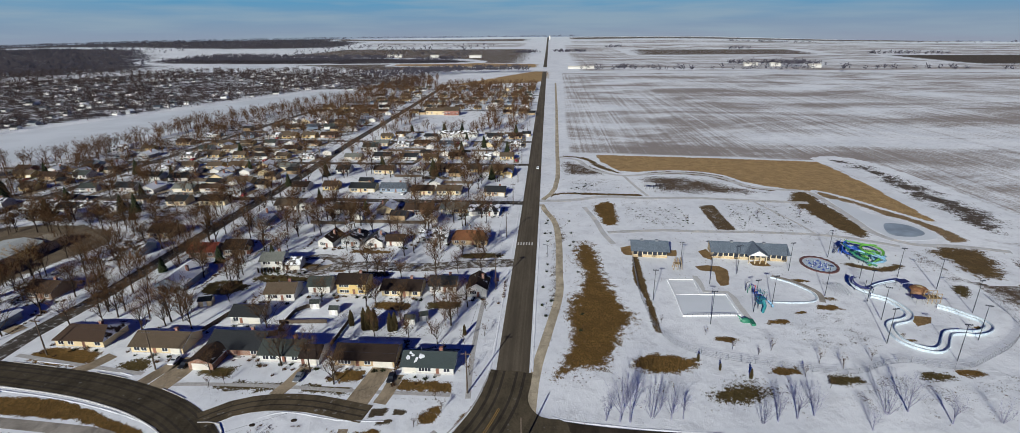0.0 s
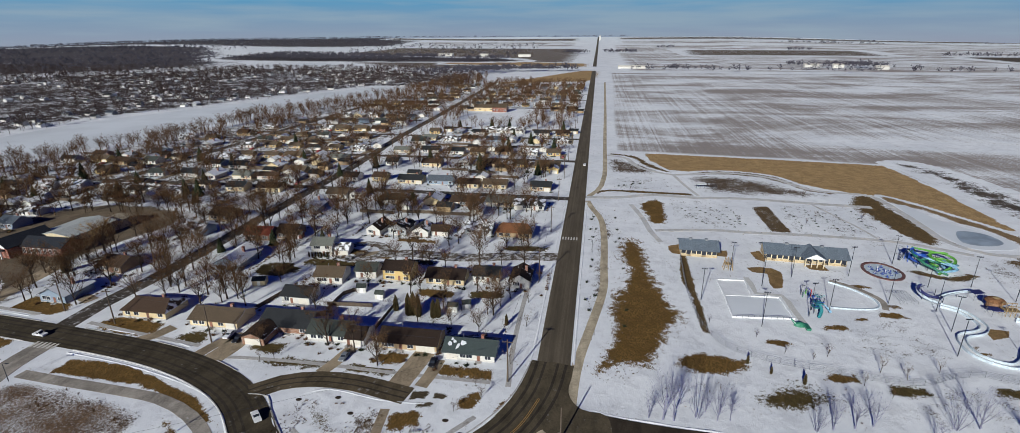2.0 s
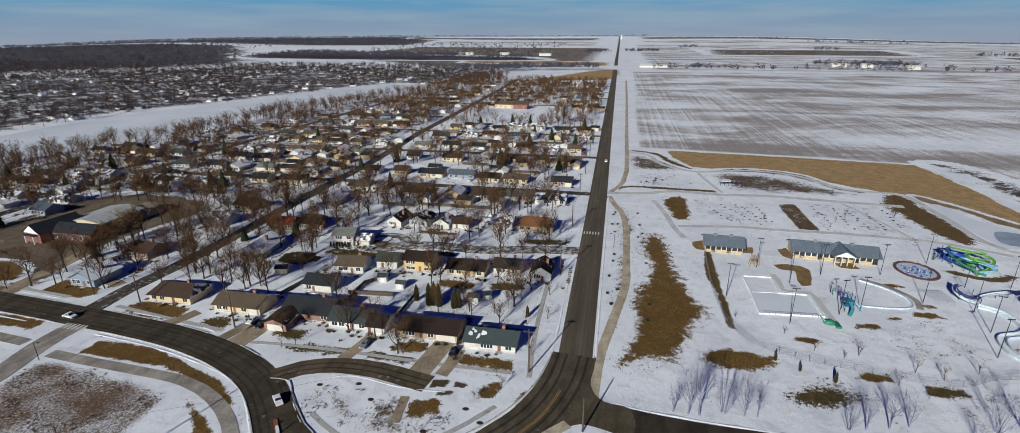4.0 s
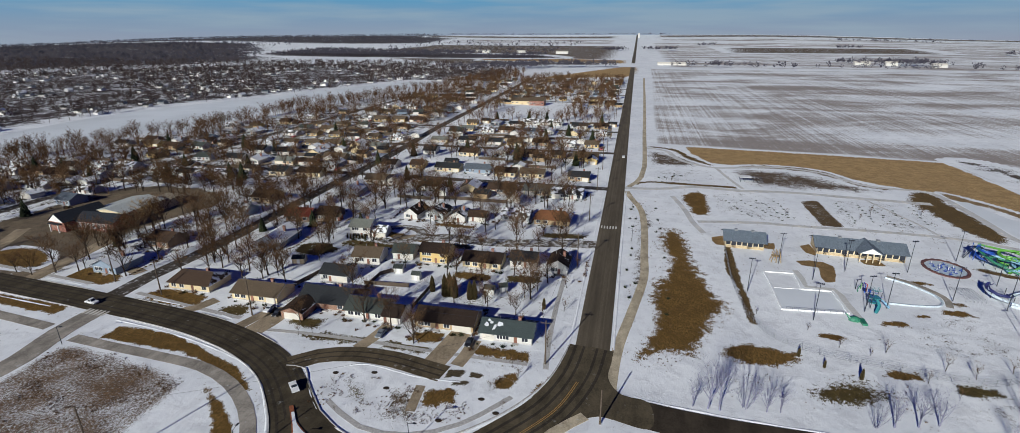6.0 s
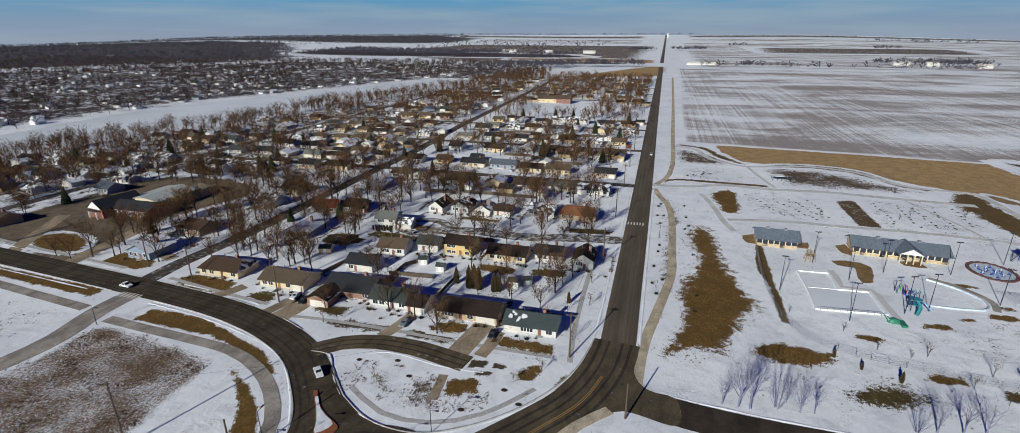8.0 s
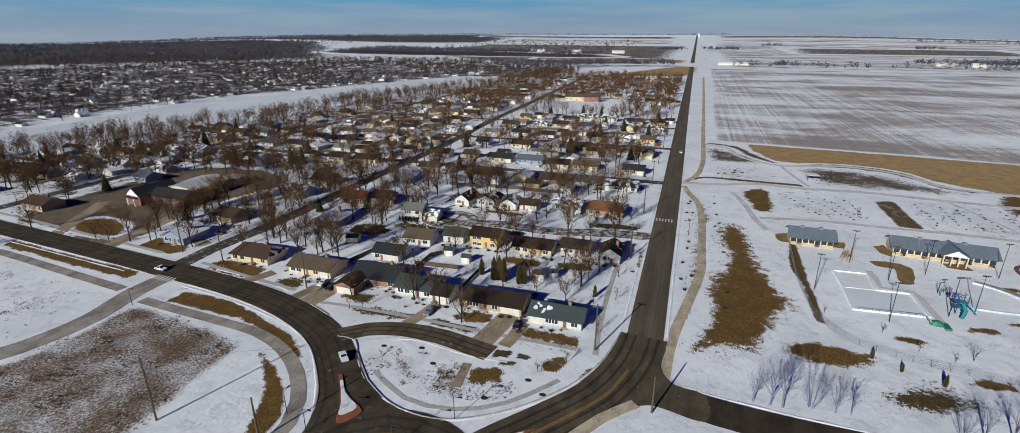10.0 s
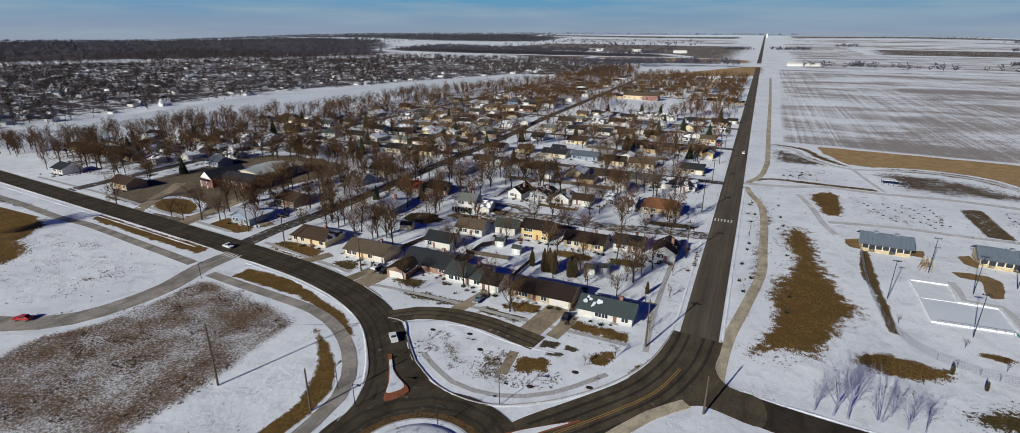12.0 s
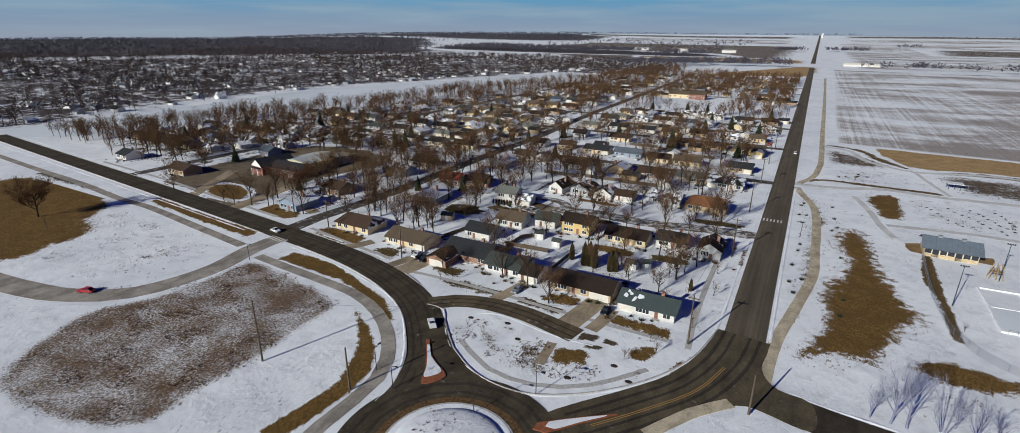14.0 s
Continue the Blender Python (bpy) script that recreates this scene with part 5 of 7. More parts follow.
def shifted(geo, dx, dy):
    geo.v = [(x + dx, y + dy, z) for x, y, z in geo.v]
    return geo


part("wall", shifted(gable_body(18, 9, 3.6, 2.3, "x"), 3, -1), W_RED, ch, "red brick wall")
part("roof", gable_roof(18, 9, 3.6, 2.3, "x", cx=3, cy=-1), R_CHURCH, ch)
gw = new("wing", gable_body(8.6, 16, 4.2, 2.9, "y").mesh("wing", W_RED))
gw.parent, gw.location, gw.rotation_euler = ch, (-9.5, -1, 0), (0, 0, radians(-8))
part("roof", gable_roof(8.6, 16, 4.2, 2.9, "y"), R_CHURCH, gw)
part("gable_front", Geo().add([(-4.4, -8.05, 3.9), (4.4, -8.05, 3.9), (0, -8.05, 6.95), (-4.4, -8.25, 3.9), (4.4, -8.25, 3.9), (0, -8.25, 6.95)], [(3, 4, 5), (0, 2, 1), (0, 1, 4, 3), (1, 2, 5, 4), (2, 0, 3, 5)]), M["white"], gw, "white gable front")
for wx in (-2.4, 2.4):
    part("post", Geo().box(wx - 0.2, -9.4, 0, wx + 0.2, -9.0, 3.2), M["white"], gw)
part("porch_roof", Geo().box(-3.2, -9.6, 3.2, 3.2, -8.0, 3.4), R_CHURCH, gw)
hall = new("hall", gable_body(17, 20, 4.3, 1.3, "y").mesh("hall", W_STONE))
hall.parent, hall.location = ch, (-1.0, 13.5, 0)
part("roof", gable_roof(17, 20, 4.3, 1.3, "y", over=0.4), plain("pale_roof", (0.46, 0.48, 0.46), 0.6), hall, "pale grey roof")
annex = part("annex", Geo().box(-1, 24, -0.2, 8, 33, 3.4), W_STONE, ch)
part("roof", Geo().box(-1.3, 23.7, 3.4, 8.3, 33.3, 3.7), M["gravel_roof"], annex)
for i in range(7):
    window(ch, -4.2 + i * 2.3, 0.9, 1.1, 2.0, -5.5)
cover("church_yard", [(-242, 24), (-216, 20), (-182, 13), (-177, 22), (-186, 44), (-182, 100), (-238, 108), (-248, 60)], M["gravel"], "brown-grey gravel lot round the church", 3, 0.03, 1.5, "ground")
cover("lawn_patch", [(-213.5, 25), (-212, 32), (-196, 31), (-187, 22), (-198, 19)], M["grass"], "brown lawn in front of the church", 1.2, 0.03, 1.0, "grass")


# ---- trees ----
def blade(geo, p, q, w, rnd):
    """A twig too fine to show its roundness: one thin sliver."""
    d = q - p
    s = d.cross(Vector((rnd.uniform(-1, 1), rnd.uniform(-1, 1), rnd.uniform(-1, 1)))).normalized() * w
    geo.add([p - s, p + s, q], [(0, 1, 2)])


def bare_tree(seed, height=10.0, limbs=6, forks=4, twigs=5, thin=0.035, spread=1.0, lean_up=0.3, stem=0.19, fine=2, sides=4):
    """Trunk and limbs in one mesh, the twigs of the crown in another."""
    rnd = random.Random(seed)
    wood, crown = Geo(), Geo()
    top = Vector((rnd.uniform(-0.4, 0.4), rnd.uniform(-0.4, 0.4), height * 0.52))
    r = height * 0.016
    bole = height * stem
    knee = Vector((top.x * 0.4, top.y * 0.4, bole))
    wood.tube((0, 0, -0.4), knee, r * 1.35, r, sides + 1)
    wood.tube(knee, top, r, r * 0.62, sides + 1)

    def way(base, up, out):
        a = rnd.uniform(0, math.tau)
        return (base + Vector((math.cos(a) * out, math.sin(a) * out, up))).normalized()

    for i in range(limbs):
        a = i * math.tau / limbs + rnd.uniform(-0.4, 0.4)
        s = rnd.uniform(0.0, 1.0)
        p = knee.lerp(top, s)
        d = Vector((math.cos(a) * spread, math.sin(a) * spread, rnd.uniform(0.9, 2.1))).normalized()
        ln = height * rnd.uniform(0.38, 0.54) * (1.15 - 0.45 * s)
        mid = p + d * ln * 0.5
        d2 = (d + Vector((0, 0, lean_up))).normalized()
        end = mid + d2 * ln * 0.6
        wood.tube(p, mid, r * 0.5, r * 0.34, sides)
        wood.tube(mid, end, r * 0.34, 0, sides)
        for j in range(forks):
            q = (p.lerp(mid, rnd.uniform(0.5, 1)) if j < forks // 2 else mid.lerp(end, rnd.uniform(0.15, 1)))
            e = way(d2, 0.25, 0.95)
            l2 = height * rnd.uniform(0.15, 0.25)
            tip = q + e * l2
            if sides > 3:
                wood.tube(q, tip, r * 0.2, 0, 3)
            else:
                blade(wood, q, tip, r * 0.22, rnd)
            for k in range(twigs):
                u = q.lerp(tip, rnd.uniform(0.2, 1.0))
                f = way(e, 0.3, 0.9)
                v = u + f * height * rnd.uniform(0.08, 0.17)
                if sides > 3:
                    crown.tube(u, v, thin, 0, 3)
                else:
                    blade(crown, u, v, thin * 1.2, rnd)
                for m in range(fine):
                    b = u.lerp(v, rnd.uniform(0.2, 0.85))
                    blade(crown, b, b + way(f, 0.2, 0.9) * height * rnd.uniform(0.05, 0.11), thin * 0.9, rnd)
    return wood, crown


def thicket(seed, height, stems=8):
    """Many thin stems from one root, with upright branches."""
    rnd = random.Random(seed)
    wood, crown = Geo(), Geo()
    for i in range(stems):
        a = rnd.uniform(0, math.tau)
        o = rnd.uniform(0.05, 0.5)
        d = Vector((math.cos(a) * o, math.sin(a) * o, 1)).normalized()
        p = Vector((math.cos(a) * 0.3, math.sin(a) * 0.3, -0.2))
        ln = height * rnd.uniform(0.6, 1.0)
        mid, end = p + d * ln * 0.5, p + d * ln * 0.5 + (d + Vector((0, 0, 0.35))).normalized() * ln * 0.5
        wood.tube(p, mid, 0.065, 0.04, 4)
        wood.tube(mid, end, 0.04, 0, 4)
        for j in range(10):
            q = p.lerp(mid, rnd.uniform(0.4, 1)) if j < 3 else mid.lerp(end, rnd.uniform(0, 0.9))
            b = rnd.uniform(0, math.tau)
            e = (d + Vector((math.cos(b) * 0.55, math.sin(b) * 0.55, 0.2))).normalized()
            tip = q + e * height * rnd.uniform(0.12, 0.24)
            wood.tube(q, tip, 0.025, 0, 3)
            for k in range(5):
                u = q.lerp(tip, rnd.uniform(0.2, 0.9))
                c = rnd.uniform(0, math.tau)
                blade(crown, u, u + (e + Vector((math.cos(c) * 0.6, math.sin(c) * 0.6, 0.1))).normalized() * height * rnd.uniform(0.05, 0.1), 0.02, rnd)
    return wood, crown


def conifer(seed, height=9.0, radius=2.2, tiers=14, column=False):
    rnd = random.Random(seed)
    wood, crown = Geo(), Geo()
    wood.tube((0, 0, -0.3), (0, 0, height * 0.9), 0.16, 0.03, 5)
    for t in range(tiers):
        s = t / tiers
        z = height * (0.06 + 0.92 * s)
        rr = radius * ((1 - s) ** 0.8 if not column else (1 - s ** 3) * 0.9 + 0.08)
        n = max(5, int(15 * rr / radius) + 3)
        for i in range(n):
            a = i * math.tau / n + rnd.uniform(-0.25, 0.25)
            q = rr * rnd.uniform(0.75, 1.12)
            up = 0.9 if column else -0.25
            tip = (math.cos(a) * q, math.sin(a) * q, z + up * q * 0.5)
            w = q * 0.32 + 0.08
            side = (-math.sin(a) * w, math.cos(a) * w)
            hub = (math.cos(a) * q * 0.25, math.sin(a) * q * 0.25)
            lo = z - height * 0.05
            crown.add([(hub[0], hub[1], z + height * 0.06), (hub[0] * 2.2 + side[0], hub[1] * 2.2 + side[1], lo), tip, (hub[0] * 2.2 - side[0], hub[1] * 2.2 - side[1], lo), (hub[0], hub[1], lo - 0.1)],
                      [(0, 1, 2), (0, 2, 3), (4, 2, 1), (4, 3, 2)])
    crown.tube((0, 0, height * 0.93), (0, 0, height * 1.03), 0.12, 0, 5)
    return wood, crown


def tree(kind_name, label, geos, bark, leaf, at):
    ob = thing(kind_name, label, "tree", "trees of the neighbourhood", at=at)
    part("trunk", geos[0], bark, ob)
    part("crown", geos[1], leaf, ob)
    return ob


BIG = [bare_tree(100 + i, 12.5, 9, 6, 6, 0.022, 0.9, 0.45, 0.14, fine=3) for i in range(6)]
MID = [bare_tree(150 + i, 12.5, 9, 5, 6, 0.03, 0.9, 0.45, 0.13, fine=3, sides=3) for i in range(8)]
SMALL = [bare_tree(200 + i, 5.0, 5, 4, 4, 0.018, 0.8) for i in range(3)]
WILLOW = [bare_tree(300 + i, 10.5, 8, 4, 4, 0.018, 0.7, 0.45, 0.06, fine=2) for i in range(3)] + [thicket(330, 9.0)]
GOLD = bare_tree(400, 12.0, 9, 5, 7, 0.04, 1.0)
GIANT = bare_tree(410, 14.5, 14, 8, 8, 0.045, 1.5, 0.15, 0.14, fine=4)
FIR = [conifer(500 + i, 9.0, 2.6) for i in range(2)]
CEDAR = [conifer(510 + i, 7.4, 1.15, 20, True) for i in range(2)]

masters = {}


def plant(kind, i, x, y, size=1.0, turn=None):
    turn = random.uniform(0, 360) if turn is None else turn
    table = {
        "big": (BIG, "bare_tree", "bare brown deciduous tree standing in snow", M["bark"], M["twig"]),
        "mid": (MID, "bare_tree", "bare brown deciduous tree standing in snow", M["bark"], M["twig"]),
        "small": (SMALL, "young_tree", "small bare young tree in snow", M["bark"], M["twig"]),
        "willow": (WILLOW, "willow_shrub", "multi-stemmed bare grey willow shrub in snow", M["willow"], M["willow"]),
        "gold": ([GOLD], "willow_tree", "bare tree with golden-brown twigs", M["bark"], M["gold"]),
        "giant": ([GIANT], "bare_tree", "large spreading bare tree on brown grass", M["bark"], M["twig"]),
        "fir": (FIR, "fir_tree", "dark green conifer between bare trees", M["bark"], M["needle"]),
        "cedar": (CEDAR, "cedar_tree", "columnar brown-green cedar in the snow", M["bark"], M["cedar"]),
    }
    geos, name, label, bark, leaf = table[kind]
    i %= len(geos)
    at = pose(x, y, gz(x, y), 0, 0, turn) @ Matrix.Diagonal((size, size, size, 1))
    if (kind, i) not in masters:
        masters[kind, i] = tree(name, label, geos[i], bark, leaf, Matrix.Identity(4))
        masters[kind, i].matrix_basis = at
        return masters[kind, i]
    ob = copy_thing(masters[kind, i], at)
    ob.scale = (size, size, size)
    return ob


random.seed(5)
for i, (x, y, s) in enumerate([(-49, 6.4, 0.8), (-65.5, 13, 1.0), (-57, 11, 0.9), (-50.2, 10, 0.7), (-82, 9, 0.6), (-69, 47, 0.7), (-36, 28, 0.55), (-27, 35, 0.5), (-24, 40, 0.6),
                               (-103, 58, 0.8), (-110, 38, 0.9), (-117, 34, 0.95), (-109, 30, 0.8), (-52, 84, 1.1), (-49, 87, 1.0), (-40, 83, 0.8), (-33, 48, 0.9), (-22, 46, 0.8), (-43, 47, 0.7), (-51, 46, 0.7),
                               (-176, 30, 1.0), (-170, 36, 1.0), (-180, 32, 1.1), (-184, 40, 1.0), (-166, 42, 0.9), (-128, 38, 1.0), (-135, 40, 1.0), (-140, 60, 1.1), (-140, 78, 1.1), (-137, 95, 1.1), (-166, 66, 1.1), (-166, 84, 1.0),
                               (-146, 110, 1.0), (-90, 112, 1.0), (-98, 108, 1.1), (-105, 118, 1.1), (-72, 108, 0.9), (-60, 104, 0.9), (-50, 112, 0.9), (-35, 118, 1.0), (-25, 122, 0.9), (-24, 89, 0.7), (-30, 86, 0.7),
                               (-21, 72, 0.8), (-29, 70, 0.7), (-57, 67, 0.7), (-76, 88, 0.8), (-118, 62, 1.0), (-111, 72, 0.9), (-122, 100, 1.1), (-116, 132, 1.0), (-100, 136, 1.1)]):
    plant("big", i, x, y, s * random.uniform(0.9, 1.1))
for i, (x, y, s) in enumerate([(-21, -2, 0.8), (-16.5, 12, 0.9), (-23, 2, 0.6), (-15, 30, 0.9), (-16, 44, 0.9), (-14.5, 58, 1.0), (-20, 26, 0.9), (-25, 22, 0.7), (-30, 30, 1.0), (-35, 36, 0.8), (-76, 5, 0.8), (-79, 3.5, 0.7), (-26, -7, 0.6), (-60, -12, 0.35), (-55, -20, 0.3), (-40, -18, 0.4),
                               (47, 34, 0.5), (52, 27, 0.6), (58, 25, 0.5), (62, 27, 0.8), (72, 22, 0.9), (77, 20, 0.9), (86, 24, 0.8), (66, 16, 0.7), (70, 12, 0.6), (64, 128, 0.7), (98, 136, 0.8), (118, 140, 0.8), (21, 173, 0.6), (104, 170, 0.7), (92, 130, 0.6), (36, 40, 0.5)]):
    plant("small", i, x, y, s)
for i, (x, y, s) in enumerate([(15.7, -2.6, 0.7), (18.6, -2.6, 1.2), (21, -2.6, 1.15), (26, -1.0, 1.0), (30, -1.2, 0.75), (32.7, -0.8, 0.7), (28, 1.3, 0.6), (49.5, -1.2, 0.8), (53, -0.5, 0.85), (57.5, 0.6, 0.9), (61.6, 1.9, 0.8), (78, 3.5, 1.1), (83, 4.5, 1.0), (90, 1, 0.8), (72, -2, 0.6), (101, 2, 0.7), (112, 0, 0.9)]):
    plant("willow", i, x, y, s)
plant("gold", 0, -181, 60, 1.05)
plant("giant", 0, -229, -26, 1.0)
for i in range(7):
    plant("cedar", i, -100.5 + i * 1.15, 66.6 + 0.12 * i, 0.3)
for i, (x, y, s) in enumerate([(-54.2, 33.2, 0.75), (-49.6, 31.2, 1.0), (-48.2, 31.6, 1.05), (-46.6, 31.0, 1.0), (-42, 30.8, 0.85), (-40.8, 31.4, 0.85), (-20.5, 30, 0.5), (52.5, 14.5, 0.4), (46, 17.5, 0.3), (41.5, 21.0, 0.35)]):
    plant("cedar", i, x, y, s)
for i, (x, y, s) in enumerate([(-120, 75, 0.8), (-102, 80, 0.7), (-83, 132, 0.9), (-112, 148, 0.9), (-64, 200, 1.1), (-66, 204, 1.2), (-30, 196, 1.0), (-26, 262, 1.1), (-58, 262, 1.1), (-24, 330, 1.2), (-45, 285, 1.1), (-208, 150, 1.0), (-240, 140, 1.1), (-300, 120, 1.0), (-317, 118, 1.1), (-220, 190, 1.0), (-190, 120, 0.8), (-245, 60, 0.9), (-143, 178, 0.9), (-70, 340, 1.1), (-86, 345, 1.1), (-196, 130, 1.1), (-205, 132, 1.0), (-232, 120, 1.2), (-270, 110, 1.0), (-285, 150, 1.2), (-250, 200, 1.1), (-300, 190, 1.1), (-180, 205, 1.0), (-130, 200, 1.0), (-100, 215, 1.1), (-178, 42, 0.7), (-136, 66, 0.7), (-320, 80, 1.0), (-215, 255, 1.1), (-60, 300, 1.0), (-110, 330, 1.1)]):
    plant("fir", i, x, y, s)

random.seed(8)
near_houses = [o.matrix_basis.translation for o in scene.objects if o.name.startswith("house") and o.parent is None]
k = 0
while k < 120:
    x, y = random.uniform(-232, -20), random.uniform(14, 118)
    if x > -96 and y < 100 and random.random() < 0.66:
        continue
    if all((x - h.x) ** 2 / 90 + (y - h.y) ** 2 / 50 > 1 for h in near_houses) and abs(x + 142.5) > 8 and not (-240 < x < -184 and 18 < y < 98) and (abs(y - 76) > 5 or x < -90):
        plant("mid", k, x, y, random.uniform(0.6, 1.15))
        k += 1

for i in range(18):
    x = -400 + i * 4.6
    plant("mid", i, x + random.uniform(-2, 2), np.interp(x, [-400, -300], [42, 34]) + random.uniform(4, 52) * (0.5 if x < -372 else 1), random.uniform(0.7, 1.1))
for i in range(26):
    y = 24 + i * 5.2
    side = 1 if i % 2 else -1
    plant("mid", i, north_x(y) + side * random.uniform(6.5, 10), y + random.uniform(-2, 2), random.uniform(0.85, 1.2))

# street and garden trees of the blocks behind: a nearer belt as single trees, the rest as one wood
random.seed(21)
streets_y = [c[0] for c in CROSS]


def free(x, y, gap=6.0):
    if any(abs(y - s) < 4.5 for s in streets_y) and x > -300:
        return False
    rx = north_x(y)
    if abs(x - rx) < 5.5 or abs(x + 262) < 5:
        return False
    if -124 < x < -60 and 356 < y < 462:
        return False
    return all(abs(x - a) > gap or abs(y - b) > gap * 0.8 for a, b in FOOT)


def bank(y):
    return np.interp(y, [20, 60, 150, 228, 260, 300, 380, 452, 528, 620, 800], [-425, -385, -372, -360, -337, -333, -335, -308, -290, -262, -262])


spots = []
tries = 0
while len(spots) < 1700 and tries < 30000:
    tries += 1
    y = random.uniform(45, 860)
    x = random.uniform(-400, -17)
    if x < bank(y) + 3 or (y < 120 and x > -168) or (x < -170 and x > -240 and y < 98) or (y > 760 and x > -190):
        continue
    if y < 345 and random.random() < (0.42 if x > -165 else 0.34 if x > -250 else 0.0):
        continue
    if free(x, y):
        spots.append((x, y))
spots.sort(key=lambda p: math.hypot(p[0] + 5, p[1] + 90))
singles = 125
for i, (x, y) in enumerate(spots[:singles]):
    plant("mid", i, x, y, random.uniform(0.7, 1.15))
LOW = [bare_tree(600 + i, 11.8, 7, 4, 4, 0.06, 0.95, 0.45, 0.13, fine=2, sides=3) for i in range(6)]


def both(geos):
    g = Geo().add(*map(list, (geos[0].v, geos[0].f)))
    g.add(geos[1].v, geos[1].f)
    return triangles(g)


LOW_T = [both(g) for g in LOW]
rest = spots[singles:]
k = 0
while k < 70:
    x, y = random.uniform(-395, -240), random.uniform(36, 170)
    if x > bank(y) + 4 and free(x, y) and not (-236 < x < -180 and y < 100):
        rest.append((x, y))
        k += 1
# along the river bank
for i in range(90):
    y = 60 + 580 * random.random() ** 1.4
    rest.append((bank(y) + random.uniform(4, 16), y))
groups = [[] for _ in LOW_T]
for x, y in rest:
    groups[random.randrange(len(groups))].append((x, y, gz(x, y), random.uniform(0.65, 1.15), random.uniform(0, math.tau)))
merged("garden_trees", [(v, t, at) for (v, t), at in zip(LOW_T, groups)], M["dull_twig"], "bare brown trees filling the gardens of the town", "trees")

# ---- the town across the river and the far woods ----
random.seed(31)
FARV = [both(bare_tree(700 + i, 11.0, 5, 3, 2, 0.25, 1.0, fine=1, sides=3)) for i in range(5)]


def far_bank(y):
    return np.interp(y, [-100, 0, 100, 250, 357, 391, 438, 510, 624, 690], [-450, -452, -457, -474, -470, -462, -435, -408, -372, -335])


far_at = [[] for _ in FARV]
homes = []
n = 0
while n < 6000:
    y = random.uniform(-80, 1080)
    x = -1700 + 1500 * random.random() ** 0.7
    edge = far_bank(y) if y < 690 else -30 - (y - 690) * 1.0
    if y > 690 and (x > -190 and y < 1090 or x > -60):
        continue
    if x > edge - 6:
        continue
    if noise.noise((x / 160, y / 160, 3.0)) < -0.32:
        continue
    far_at[n % 5].append((x, y, gz(x, y), random.uniform(0.7, 1.3), random.uniform(0, math.tau)))
    n += 1
    if n % 7 == 0 and x > -1250 and x < edge - 22:
        homes.append((x + random.uniform(5, 9), y + random.uniform(5, 9)))
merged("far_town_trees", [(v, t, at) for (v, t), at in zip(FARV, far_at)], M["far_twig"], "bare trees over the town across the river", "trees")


def simple_home(w, d, h, rise):
    body = triangles(gable_body(w, d, h, rise))
    roof = triangles(gable_roof(w, d, h, rise))
    return body, roof


pick = [[], [], []]
for i, (x, y) in enumerate(homes):
    pick[i % 3].append((x, y, gz(x, y), random.uniform(0.5, 0.74), random.choice([0, 0, math.pi / 2, 0.15, -0.2])))
sh = simple_home(12, 8.5, 3.4, 2.4)
for i, (wall, roof) in enumerate(((WALLS[0], ROOFS[1]), (M["white"], SNOWY), (WALLS[3], ROOFS[4]))):
    merged("far_house_walls", [(*sh[0], pick[i])], wall, "walls of small houses across the river", "houses")
    merged("far_house_roofs", [(*sh[1], pick[i])], roof, "roofs of small houses across the river", "houses")

# far woods: belts and clumps toward the skyline
CLUMP = [triangles(bare_tree(800 + i, 13.0, 5, 2, 2, 0.8, 1.3, fine=1, sides=3)[1]) for i in range(3)]
wood_at = [[], [], []]


def belt(x0, y0, x1, y1, depth, count):
    for i in range(count):
        s = random.random()
        x, y = x0 + (x1 - x0) * s + random.gauss(0, depth * 0.4), y0 + (y1 - y0) * s + random.gauss(0, depth)
        wood_at[i % 3].append((x, y, gz(x, y), random.uniform(0.8, 1.4), random.uniform(0, math.tau)))


WOODS = [(-980, 1160), (-1250, 760), (-1650, 250), (-2200, 100), (-3700, 300), (-3700, 2300), (-2700, 2500), (-1900, 2300), (-1250, 1560)]
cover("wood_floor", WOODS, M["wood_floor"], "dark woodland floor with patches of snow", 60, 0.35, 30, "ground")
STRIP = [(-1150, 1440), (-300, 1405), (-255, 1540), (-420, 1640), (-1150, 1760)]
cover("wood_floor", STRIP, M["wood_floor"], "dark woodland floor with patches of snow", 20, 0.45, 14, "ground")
cover("town_floor", [(-446, 440), (-486, 350), (-494, 270), (-480, 120), (-480, 20), (-900, -60), (-1650, 100), (-1250, 760), (-1000, 1050), (-700, 1100), (-330, 960), (-200, 760), (-280, 700), (-345, 690), (-392, 600)], M["town_floor"], "gardens and streets of the far town, shade in their colour", 12, 0.06, 12, "ground")


def wood(poly, count):
    P = np.array(poly)
    k = 0
    while k < count:
        x, y = random.uniform(P[:, 0].min(), P[:, 0].max()), random.uniform(P[:, 1].min(), P[:, 1].max())
        if inside(np.array([x]), np.array([y]), P)[0] and noise.noise((x / 330, y / 210, 7.0)) > -0.3:
            wood_at[k % 3].append((x, y, gz(x, y), random.uniform(0.8, 1.4), random.uniform(0, math.tau)))
            k += 1


